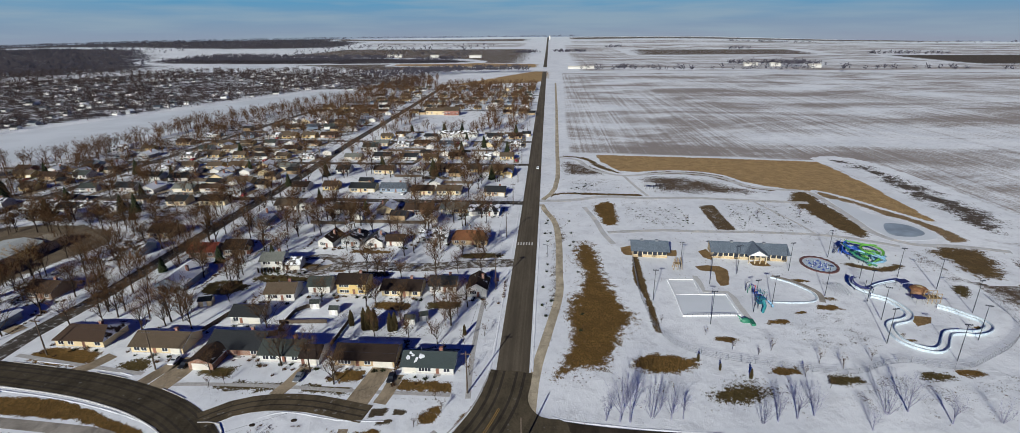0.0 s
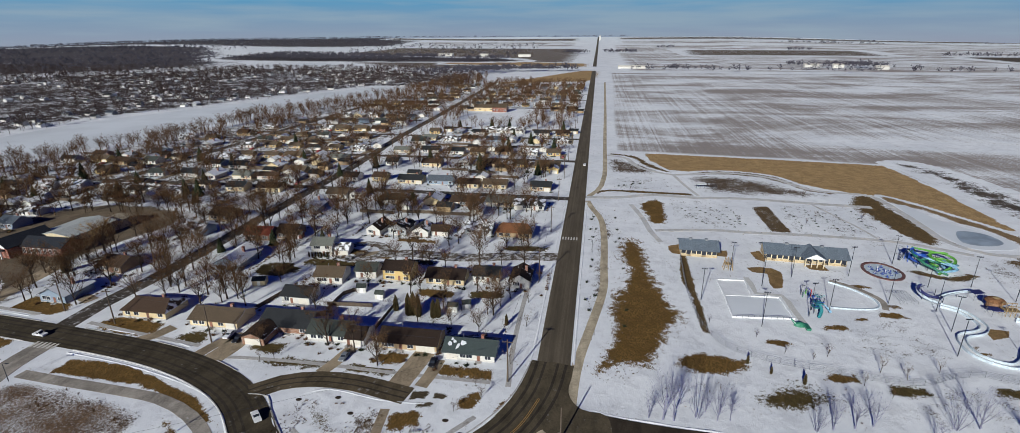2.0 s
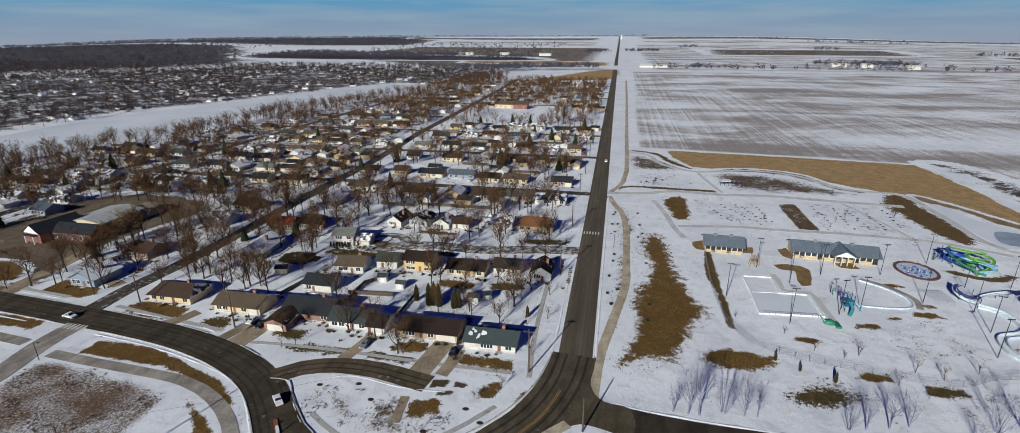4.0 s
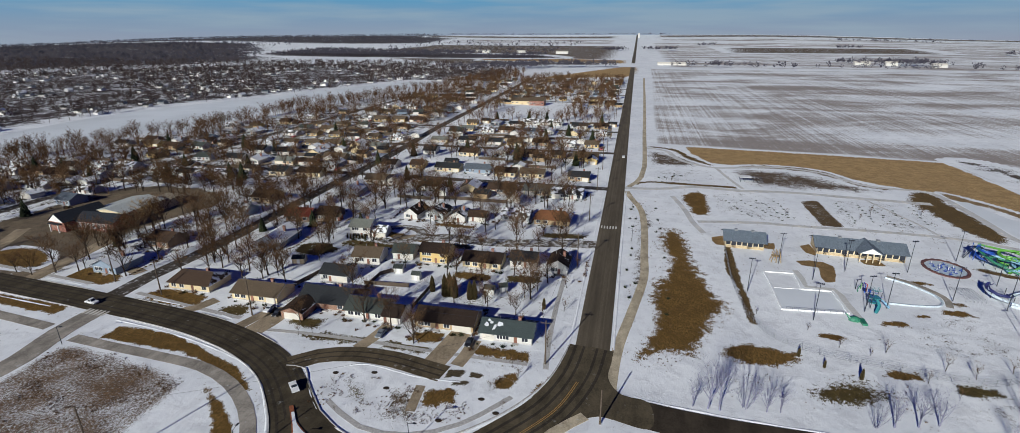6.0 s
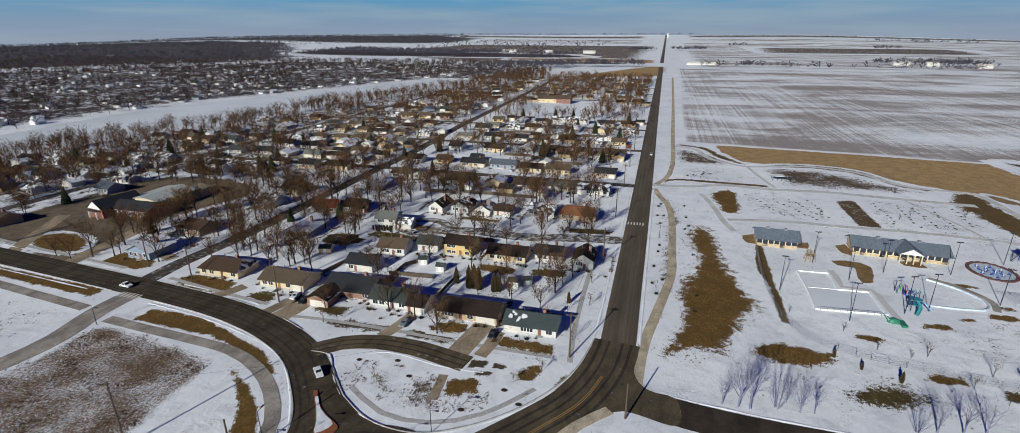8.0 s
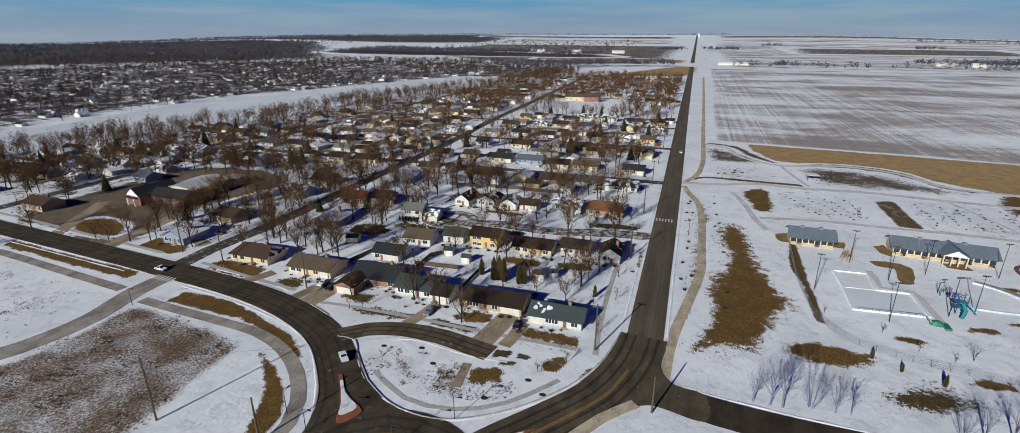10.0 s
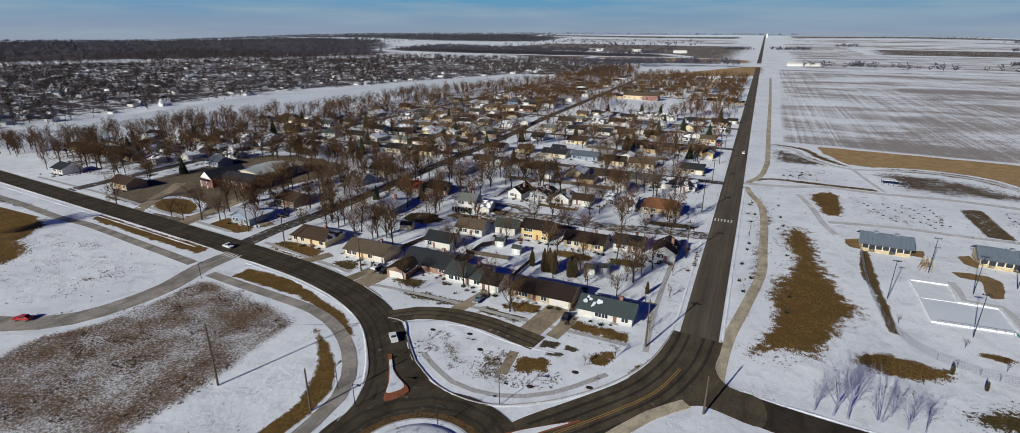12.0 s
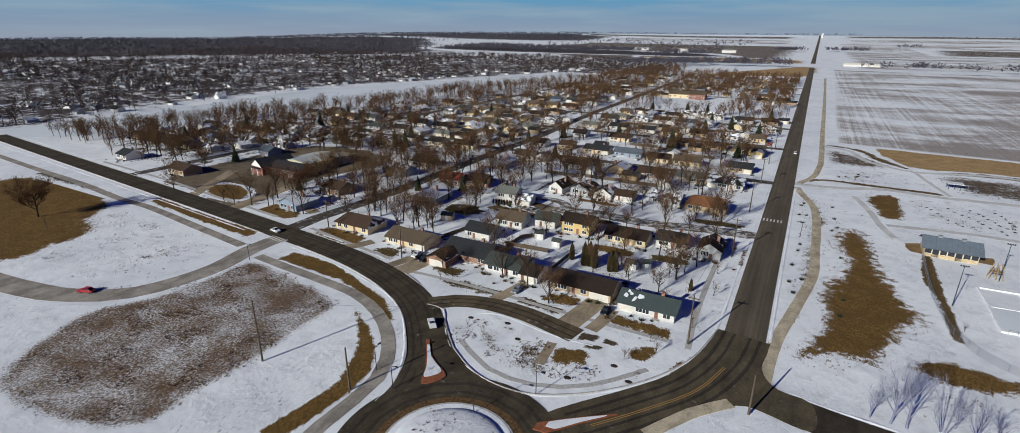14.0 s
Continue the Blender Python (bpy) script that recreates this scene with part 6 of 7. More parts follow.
FAR = [(-4600, 1500), (-3700, 2250), (-2600, 2500), (-1500, 2300), (-1000, 2600), (-1500, 3900), (-3000, 3700), (-4300, 2400)]
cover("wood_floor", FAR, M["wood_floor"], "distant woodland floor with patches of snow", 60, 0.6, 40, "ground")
wood(WOODS, 3600)
wood(FAR, 1700)
wood([(-900, 1750), (-250, 1720), (-250, 2600), (-1200, 2600)], 260)
wood(STRIP, 1100)
belt(-4000, 1500, -1500, 2100, 150, 500)
belt(-4200, 2600, -1200, 2900, 90, 800)
belt(-3000, 3600, 200, 3900, 30, 400)
belt(-250, 1010, -40, 1060, 12, 110)
belt(-330, 900, -200, 1010, 40, 160)
belt(-120, 1900, -40, 1910, 10, 60)
belt(20, 1960, 130, 1960, 10, 60)
belt(60, 1045, 900, 1010, 5, 70)
belt(145, 1075, 185, 1075, 8, 16)
belt(430, 1240, 610, 1180, 14, 110)
belt(240, 2300, 300, 2300, 10, 25)
belt(700, 2100, 770, 2100, 10, 25)
belt(1000, 1700, 1200, 1650, 10, 50)
belt(500, 3200, 3500, 2700, 30, 160)
belt(900, 2800, 1300, 2700, 20, 60)
# Distance haze of these belts is in their base colour.
merged("far_woods", [(v, t, at) for (v, t), at in zip(CLUMP, wood_at)], M["hazed_wood"], "distant belts of bare woodland, bluish with painted haze", "trees")


# ---- cars ----
def car(label, paint, at, pickup=False):
    ob = thing("car", label, "car", at=at)
    body = Geo()
    prof = [(-2.3, 0.35), (-2.3, 0.85), (-1.2, 0.98), (2.05, 0.95), (2.25, 0.8), (2.3, 0.35)]
    cab = [(-1.0, 0.96), (-0.35, 1.5), (1.15, 1.5), (1.95, 0.96)] if not pickup else [(-1.0, 0.96), (-0.4, 1.75), (0.5, 1.75), (0.7, 0.96)]
    for pr, hw in ((prof, 0.9), (cab, 0.76)):
        k = len(pr)
        body.add([(x, -hw, z) for x, z in pr] + [(x, hw, z) for x, z in pr],
                 [(i, (i + 1) % k, k + (i + 1) % k, k + i) for i in range(k)] + [tuple(range(k - 1, -1, -1)), tuple(range(k, 2 * k))])
    part("body", body, paint, ob)
    gl = Geo()
    k = cab
    for (xa, za), (xb, zb) in ((k[0], k[1]), (k[2], k[3])):
        dx, dz = (xb - xa), (zb - za)
        nx, nz = (-abs(dz), abs(dx)) if xa == k[0][0] else (abs(dz), abs(dx))
        ln = math.hypot(nx, nz)
        nx, nz = nx / ln * 0.015, nz / ln * 0.015
        p = [(xa + dx * s + nx, za + dz * s + nz) for s in (0.12, 0.9)]
        gl = Geo()
        gl.add([(p[0][0], -0.66, p[0][1]), (p[0][0], 0.66, p[0][1]), (p[1][0], 0.66, p[1][1]), (p[1][0], -0.66, p[1][1])], [(0, 1, 2, 3)])
        part("windscreen" if xa == k[0][0] else "rear_window", gl, M["glass"], ob)
    for s in (-1, 1):
        q = Geo()
        xs = [k[0][0] + 0.45, k[1][0] + 0.05, k[2][0] - 0.05, k[3][0] - 0.5 if not pickup else k[3][0] - 0.1]
        q.add([(xs[0], s * 0.775, 1.02), (xs[1], s * 0.775, k[1][1] - 0.1), (xs[2], s * 0.775, k[1][1] - 0.1), (xs[3], s * 0.775, 1.02)], [(0, 1, 2, 3)])
        part("side_window", q, M["glass"], ob)
    for x in (-1.45, 1.45):
        for s in (-1, 1):
            w = part("wheel", Geo().tube((x, s * 0.72, 0.33), (x, s * 0.95, 0.33), 0.33, 0.33, 14), M["rubber"], ob)
            part("rim", Geo().tube((x, s * 0.9, 0.33), (x, s * 0.965, 0.33), 0.2, 0.19, 10), M["metal"], w)
    for s in (-1, 1):
        part("headlight", Geo().box(-2.34, s * 0.65 - 0.17, 0.62, -2.28, s * 0.65 + 0.17, 0.76), M["white"], ob)
        part("tail_light", Geo().box(2.25, s * 0.7 - 0.14, 0.65, 2.32, s * 0.7 + 0.14, 0.8), M["red"], ob)
    return ob


M["red"] = plain("red_paint", (0.45, 0.02, 0.02), 0.35)
P_WHITE = plain("car_white", (0.75, 0.75, 0.76), 0.3, grain=0.08)
P_RED = plain("car_red", (0.42, 0.03, 0.04), 0.3, grain=0.1)
P_DARK = plain("car_black", (0.02, 0.022, 0.026), 0.3)
P_GREY = plain("car_grey", (0.2, 0.22, 0.25), 0.35)
car("white car on the curved road", P_WHITE, pose(-67.2, -15.6, 0.08, 0, 0, 136))
car("white pickup waiting at the junction", P_WHITE, pose(-146, 5.4, 0.08, 0, 0, 175), True)
car("red car on the side road", P_RED, pose(-151, -45.6, 0.08, 0, 0, 25))
car("dark car parked in a driveway", P_DARK, pose(-90.5, 11.5, 0.07, 0, 0, 90))
car("white car parked in a driveway", P_WHITE, pose(-94.2, 13.0, 0.07, 0, 0, 90))
car("dark car parked in a driveway", P_DARK, pose(-35.5, 9, 0.07, 0, 0, 90))
car("grey car parked by the house", P_GREY, pose(-58.5, 8, 0.07, 0, 0, 90))
car("yellow-white van on the main road", P_WHITE, pose(-4, 222, 0.08, 0, 0, 90))

# gardens of the cross streets: drives, bushes, parked cars
random.seed(41)
parked = [car("grey car parked beside a house", P_GREY, pose(-30, 142, 0.06, 0, 0, 90)), car("white car parked beside a house", P_WHITE, pose(-74, 164, 0.06, 0, 0, 90)), car("red car parked beside a house", P_RED, pose(-115, 140, 0.06, 0, 0, 90))]
bush = Geo()
rb = random.Random(9)
for i in range(26):
    a, b = rb.uniform(0, math.tau), rb.uniform(0.2, 1.4)
    p = Vector((rb.uniform(-0.4, 0.4), rb.uniform(-0.4, 0.4), 0))
    blade(bush, p, p + Vector((math.cos(a) * math.cos(b), math.sin(a) * math.cos(b), math.sin(b))) * rb.uniform(0.7, 1.2), 0.14, rb)
bushes = []
for i, (x, y, side) in enumerate(slots):
    if y < 420:
        road("driveway", [(x + 6.8, y + side * 3), (x + 6.6, y - side * 6), (x + 6.8, y - side * 12.4)], random.uniform(2.6, 4.4), M["drive"], "concrete driveway beside a house, partly cleared", 0.045)
    for k in range(4):
        bushes.append((x + random.uniform(-7, 6), y - side * random.uniform(5, 6.5), 0, random.uniform(0.5, 1.1), random.uniform(0, 6)))
        bushes.append((x + random.uniform(-10, 10), y + side * random.uniform(6, 18), 0, random.uniform(0.6, 1.5), random.uniform(0, 6)))
    if random.random() < 0.32 and y < 420:
        copy_thing(parked[i % 3], pose(x + 6.7, y - side * random.uniform(7, 9), 0.06, 0, 0, 90 * side + random.uniform(-4, 4)))
for h in near_houses:
    for k in range(5):
        bushes.append((h.x + random.uniform(-7, 7), h.y - random.uniform(5, 6.2), 0, random.uniform(0.4, 1.0), random.uniform(0, 6)))
det = thing("garage", "small detached garage behind a house", "garage", "detached garages", at=pose(-60, 182, 0))
part("wall", gable_body(6.2, 6.6, 2.3, 1.3, "y"), WALLS[0], det)
part("roof", gable_roof(6.2, 6.6, 2.3, 1.3, "y", over=0.35), ROOFS[2], det)
gd = Geo().box(-1.9, -3.36, 0, 1.9, -3.26, 2.05)
part("garage_door", gd, M["garage"], det)
det2 = thing("garage", "small tan garage with dark roof behind a house", "garage", "detached garages", at=pose(-100, 184, 0))
part("wall", gable_body(6.8, 6.2, 2.4, 1.3, "x"), WALLS[2], det2)
part("roof", gable_roof(6.8, 6.2, 2.4, 1.3, "x", over=0.35), ROOFS[1], det2)
part("garage_door", Geo().box(-2.2, -3.16, 0, 2.2, -3.06, 2.05), M["garage"], det2)
yard = thing("garden_fence", "wooden garden fence between back gardens", "fence", "garden fences", at=pose(-48, 186, 0))
for i in range(8):
    part("fence_board", Geo().box(-8 + i * 2.02, -0.03, 0.1, -6.06 + i * 2.02, 0.03, 1.6), M["wood"], yard)
for i in range(9):
    part("fence_post", Geo().box(-8.06 + i * 2.02, -0.07, 0, -7.94 + i * 2.02, 0.07, 1.75), M["wood"], yard)
for i, (x, y, side) in enumerate(slots):
    if y < 480 and random.random() < 0.45:
        copy_thing(det if i % 2 else det2, pose(x + 8.5, y + side * random.uniform(9, 13), 0, 0, 0, (180 if side < 0 else 0) + random.uniform(-5, 5)))
    if y < 330 and random.random() < 0.4:
        copy_thing(yard, pose(x - 2, y + side * random.uniform(17, 20), 0, 0, 0, random.uniform(-3, 3)))
school = house("red brick school building beyond a snowy field", pose(-97, 447, 0), 15, 13, W_RED, TAN, h=5.2, rise=1.0, chimney=False, group="")
house("long tan school wing with flat-pitched roof", pose(-115, 452, 0), 20, 11, WALLS[1], TAN, h=4.0, rise=1.2, chimney=False, group="")
merged("garden_bushes", [(*triangles(bush), bushes)], M["needle"], "low evergreen bushes in the gardens", "bushes")

# driveways
for pts, w in (([(-39.0, 13.6), (-40.5, 4), (-41.2, -0.2)], 5.5), ([(-34.5, 11), (-35, 4), (-35.8, 0)], 3.2), ([(-58.6, 13), (-60, 6), (-61.5, 1.5)], 3.4), ([(-90, 15), (-90.5, 8), (-92, 1)], 6.0), ([(-93, 14.6), (-95.5, 8), (-97, 3)], 3.4), ([(-113, 15), (-115, 10), (-118, 7)], 3.8),
               ([(-84, 70), (-78, 72), (-72, 74)], 5.5), ([(-150, 25), (-156, 27)], 4), ([(-186, 48), (-182, 24), (-180, 14)], 6.0), ([(-230, 48), (-214, 24), (-207, 14)], 5.0)):
    road("driveway", pts, w, M["drive"], "concrete driveway, partly cleared", 0.05)


# ---- water park ----
def park_building(label, at, w, d, h, rise, doors):
    ob = thing("pool_building", label, "building", at=at)
    part("wall", gable_body(w, d, h, rise), W_STONE, ob, "tan block wall")
    r = part("roof", gable_roof(w, d, h, rise, over=0.9), R_METAL, ob, "blue-grey standing-seam roof")
    seams = Geo()
    k = rise / (d / 2)
    n = int(w / 1.2)
    for i in range(n + 1):
        x = -w / 2 + w * i / n
        seams.add([(x - 0.04, -d / 2 - 0.88, h - 0.88 * k + 0.19), (x + 0.04, -d / 2 - 0.88, h - 0.88 * k + 0.19), (x + 0.04, 0, h + rise + 0.19), (x - 0.04, 0, h + rise + 0.19),
                   (x, -d / 2 - 0.88, h - 0.88 * k + 0.27), (x, 0, h + rise + 0.27)], [(0, 4, 5, 3), (4, 1, 2, 5), (0, 1, 4)])
    part("seams", seams, R_METAL, r)
    for s in (-1, 1):
        part("cupola", Geo().box(s * w * 0.22 - 0.5, -0.5, h + rise - 0.2, s * w * 0.22 + 0.5, 0.5, h + rise + 0.55), M["metal"], r)
    for i in range(doors):
        x = -w / 2 + w * (i + 0.5) / doors
        part("door" if i % 3 == 1 else "shutter", Geo().box(x - 0.75, -d / 2 - 0.06, 0.1 if i % 3 == 1 else 1.1, x + 0.75, -d / 2 + 0.04, 2.3), M["dark_metal"] if i % 3 == 1 else M["glass"], ob)
    part("base", Geo().box(-w / 2 - 0.06, -d / 2 - 0.06, -0.2, w / 2 + 0.06, d / 2 + 0.06, 0.9), plain("base_block", (0.52, 0.41, 0.26), 0.85), ob)
    return ob


park_building("tan pool building with blue-grey metal roof", pose(41.2, 92.0, 0, 0, 0, -3), 12.5, 9.0, 3.0, 2.0, 7)
bb = park_building("long tan bath house with blue-grey metal roof", pose(77.5, 91.5, 0, 0, 0, -5), 26.0, 9.0, 3.0, 2.0, 14)
part("porch_roof", gable_roof(6.5, 9.0, 3.3, 1.9, "y", cx=2.0, cy=-3.5), R_METAL, bb)
part("porch_gable", Geo().add([(-1.2, -8.2, 3.2), (5.2, -8.2, 3.2), (2, -8.2, 5.0), (-1.2, -7.9, 3.2), (5.2, -7.9, 3.2), (2, -7.9, 5.0)], [(0, 1, 2), (3, 5, 4), (0, 3, 4, 1), (1, 4, 5, 2), (2, 5, 3, 0)]), M["white"], bb)
for x in (-0.9, 1.1, 2.9, 4.9):
    part("post", Geo().box(x - 0.15, -8.0, 0, x + 0.15, -7.7, 3.3), W_STONE, bb)

M["basin"] = plain("basin_white", (0.82, 0.83, 0.84), 0.5, grain=0.06, space="world")
M["deck_concrete"] = plain("pool_deck", (0.60, 0.59, 0.57), 0.8, space="world", grain=0.15)
M["aqua"] = plain("aqua_paint", (0.05, 0.24, 0.27), 0.4)
M["blue"] = plain("blue_fibreglass", (0.03, 0.09, 0.42), 0.3)
M["sky_blue"] = plain("pale_blue_fibreglass", (0.25, 0.45, 0.62), 0.3)
M["lime"] = plain("lime_fibreglass", (0.13, 0.36, 0.06), 0.35)
M["green"] = plain("green_fibreglass", (0.04, 0.20, 0.12), 0.4)
M["sand"] = cover_material("bare_sand", (0.17, 0.105, 0.045), (0.34, 0.22, 0.10), 0.5, 1.2, 0.4)
M["rust_roof"] = plain("rust_roof", (0.22, 0.11, 0.055), 0.9, grain=0.5)
M["navy"] = plain("navy_canvas", (0.03, 0.035, 0.14), 0.6)
M["thatch"] = plain("thatch", (0.33, 0.24, 0.13), 0.95)
M["maroon"] = plain("maroon_tiles", (0.13, 0.06, 0.055), 0.7, space="world")
M["pale_blue"] = plain("pale_blue_wall", (0.56, 0.64, 0.70), 0.5, space="world")

pool = thing("swimming_pool", "drained white swimming pool with raised rim and snow on its floor", "pool")
rim = [(43.6, 68.6), (52.4, 69.0), (51.9, 58.0), (59.9, 58.3), (60.2, 45.4), (43.2, 44.0), (43.7, 57.4)]
n = len(rim)
cxp, cyp = 51, 54
g = Geo()
for i in range(n):
    a, b = Vector((*rim[i], 0)), Vector((*rim[(i + 1) % n], 0))
    d = (b - a).normalized()
    s = Vector((d.y, -d.x, 0)) * 0.18
    q = [a - s - d * 0.15, b - s + d * 0.15, b + s + d * 0.15, a + s - d * 0.15]
    g.prism([(p.x, p.y) for p in q], 0.0, 0.45 + 0.002 * i)
part("rim", g, M["basin"], pool, "white concrete rim")
part("floor", Geo().prism([(43.8, 68.4), (52.2, 68.8), (51.7, 58.2), (43.9, 57.6)], 0, 0.12), M["basin"], pool, "bright white pool floor")
part("shallow_floor", Geo().prism([(43.9, 57.3), (59.7, 58.0), (60.0, 45.6), (43.4, 44.2)], 0, 0.09), M["ice"], pool, "snow-covered shallow floor")
for i in range(10):
    part("rail_post", Geo().tube((44 + i * 1.6, 43.2 + i * 0.12, 0.4), (44 + i * 1.6, 43.2 + i * 0.12, 1.3), 0.05, 0.05, 5), M["metal"], pool)
part("rail", Geo().tube((44, 43.2, 1.3), (58.4, 44.3, 1.3), 0.05, 0.05, 5), M["metal"], pool)
road("pool_deck", [(53.6, 72), (54.0, 66), (53.8, 60.5), (61.2, 60.2), (61.8, 52), (62.2, 43)], 1.8, M["deck_concrete"], "pale concrete pool deck", 0.05)

frog = thing("play_feature", "green water-play figure beside the pool", "play equipment", at=pose(60.5, 42, 0))
part("base", Geo().dome((0, 0, 0), 1.6, 1.1, 1.2, 10, 4), M["green"], frog)
part("ramp", Geo().box(1.0, -2.5, 0, 2.2, 0.5, 0.6), M["green"], frog)
part("crest", Geo().tube((-1.2, 0, 0.6), (-2.2, 0.6, 1.6), 0.35, 0.12, 7), M["green"], frog)


def flume(name, pts, heights, radius, paint, parent, label=""):
    """An open half-pipe slide along a line with falling height."""
    line = curve_points(pts, False, 0.8)
    m = len(line)
    vs, fs = [], []
    segs = 7
    for i, p in enumerate(line):
        d = (line[min(i + 1, m - 1)] - line[max(i - 1, 0)]).normalized()
        s = Vector((-d.y, d.x, 0))
        h = np.interp(i / (m - 1), np.linspace(0, 1, len(heights)), heights)
        for r in (radius, radius + 0.08):
            for j in range(segs):
                a = math.pi * j / (segs - 1)
                q = p + s * math.cos(a) * r
                vs.append((q.x, q.y, h + radius - math.sin(a) * r))
    w = 2 * segs
    for i in range(m - 1):
        for j in range(segs - 1):
            a = i * w + j
            fs += [(a, a + 1, a + w + 1, a + w), (a + segs, a + segs + w, a + segs + w + 1, a + segs + 1)]
        fs += [(i * w, i * w + w, i * w + w + segs, i * w + segs), (i * w + segs - 1, i * w + 2 * segs - 1, i * w + w + 2 * segs - 1, i * w + w + segs - 1)]
    return part(name, Geo().add(vs, fs), paint, parent, label, True)


def spiral(cx, cy, r0, r1, turns, start, n=28):
    return [(cx + (r0 + (r1 - r0) * i / n) * math.cos(start + turns * math.tau * i / n), cy + (r0 + (r1 - r0) * i / n) * math.sin(start + turns * math.tau * i / n)) for i in range(n + 1)]


sl = thing("water_slide", "tangled blue, green and pale blue water slides on a tower", "water slide")
flume("flume", spiral(122, 91, 4.0, 3.2, 1.6, 0.5), (4.6, 0.8), 0.55, M["lime"], sl, "lime green flume")
flume("flume", spiral(124.5, 88, 2.6, 2.2, 1.2, 2.5), (3.4, 0.5), 0.5, M["sky_blue"], sl, "pale blue flume")
flume("flume", spiral(115.5, 94, 3.2, 3.0, 1.4, 2.0), (5.0, 1.0), 0.5, M["blue"], sl, "blue flume")
flume("flume", spiral(117, 88.5, 3.2, 2.6, 1.5, 4.0), (3.8, 0.5), 0.55, M["green"], sl, "dark green flume")
flume("flume", [(113, 96), (116, 91), (121, 88), (125, 84.5), (123, 82.5), (117, 82.5)], (4.2, 0.6), 0.5, M["sky_blue"], sl, "pale blue flume")
flume("flume", [(114, 98), (120, 97), (127, 95.5), (128, 91), (124, 86), (117, 81)], (5.0, 0.4), 0.5, M["lime"], sl, "lime green flume")
flume("flume", [(112, 95), (112.5, 90), (114, 86), (117, 83), (120, 80.5)], (4.6, 0.4), 0.5, M["green"], sl, "dark green flume")
part("platform", Geo().box(111.5, 94.5, 4.6, 114.5, 97.5, 4.8), M["dark_metal"], sl)
for x in (111.7, 114.3):
    for y in (94.7, 97.3):
        part("tower_leg", Geo().tube((x, y, 0), (x, y, 6.0), 0.12, 0.12, 6), M["blue"], sl)
for i in range(10):
    part("stair_tread", Geo().box(108.6 + i * 0.28, 95.2, 0.3 + i * 0.43, 109.0 + i * 0.28, 96.7, 0.38 + i * 0.43), M["dark_metal"], sl)
for x, y, h in ((125.6, 92, 2.4), (119, 93, 3.0), (113.0, 92.5, 3.6), (112.5, 89, 2.5), (119.5, 86.5, 2.0), (115, 85.8, 1.6), (118.5, 91, 2.5), (126.6, 88, 2.0)):
    part("support", Geo().tube((x, y, 0), (x, y, h), 0.11, 0.11, 6), M["dark_metal"], sl)
for piece in sl.children:
    piece.data.transform(Matrix.Translation((119, 89, 0)) @ Matrix.Diagonal((0.8, 0.8, 0.9, 1)) @ Matrix.Translation((-119, -89, 0)))
cover("sand_patch", [(109, 85), (116, 79.5), (122, 79), (130, 84), (128, 86), (120, 82), (112, 86)], M["lawn2"], "bare brown ground under the slides", 1.0, 0.03, 0.7, "ground")

ring = thing("splash_pad", "round splash pad with maroon rim and blue spray features", "splash pad", at=pose(100.6, 83.6, 0))
oval = [(5.3 * math.cos(a * math.tau / 36), 6.4 * math.sin(a * math.tau / 36)) for a in range(36)]
part("pad", Geo().prism(oval, 0, 0.09), M["pale_blue"], ring)
for i in range(36):
    a, b = Vector((*oval[i], 0)), Vector((*oval[(i + 1) % 36], 0))
    part("rim_block", Geo().prism([(p.x * k, p.y * k) for p, k in ((a, 1.0), (b, 1.0), (b, 1.16), (a, 1.16))], 0, 0.3 + 0.12 * (i % 2)), M["maroon"], ring)
for i in range(16):
    a = i * 2.4
    r = 0.9 + 0.24 * i
    part("spray_post", Geo().tube((r * math.cos(a), r * math.sin(a), 0), (r * math.cos(a), r * math.sin(a), 0.9), 0.12, 0.09, 6), M["blue"] if i % 2 else M["basin"], ring)
    part("spray_disc", Geo().prism([(r * math.cos(a) + 0.6 * math.cos(k * 0.785), r * math.sin(a) + 0.6 * math.sin(k * 0.785)) for k in range(8)], 0.08, 0.13), M["blue"], ring)

tw = thing("play_tower", "slim aqua and navy water-play tower with chute", "play equipment", at=pose(68, 51, 0))
for x in (-1.0, 1.0):
    for y in (-1.0, 1.0):
        part("post", Geo().tube((x, y, 0), (x, y, 5.0), 0.09, 0.09, 6), M["dark_metal"], tw)
for z in (1.6, 3.0):
    part("deck", Geo().box(-1.2, -1.2, z, 1.2, 1.2, z + 0.12), M["aqua"], tw)
    part("railing", Geo().box(-1.2, -1.22, z + 0.7, 1.2, -1.16, z + 0.78).box(-1.2, 1.16, z + 0.7, 1.2, 1.22, z + 0.78).box(-1.22, -1.2, z + 0.7, -1.16, 1.2, z + 0.78), M["blue"], tw)
flume("chute", [(0, -1.0), (0.3, -2.6), (-0.8, -4.2)], (2.8, 0.3), 0.35, M["aqua"], tw)
flume("chute", [(1.0, 0), (2.6, 0.8), (3.6, -0.6)], (2.6, 0.3), 0.35, M["sky_blue"], tw)
part("bucket", Geo().tube((-1.5, 0.5, 4.2), (-1.5, 0.5, 4.9), 0.3, 0.45, 9), M["blue"], tw)
for i in range(7):
    a = i * 0.9
    part("spray_arm", Geo().tube((0, 0, 4.6), (1.5 * math.cos(a), 1.5 * math.sin(a), 5.6), 0.06, 0.04, 5), M["aqua"], tw)
tw = thing("spray_feature", "small coloured spray feature, red, green and navy", "play equipment", at=pose(68.5, 61, 0))
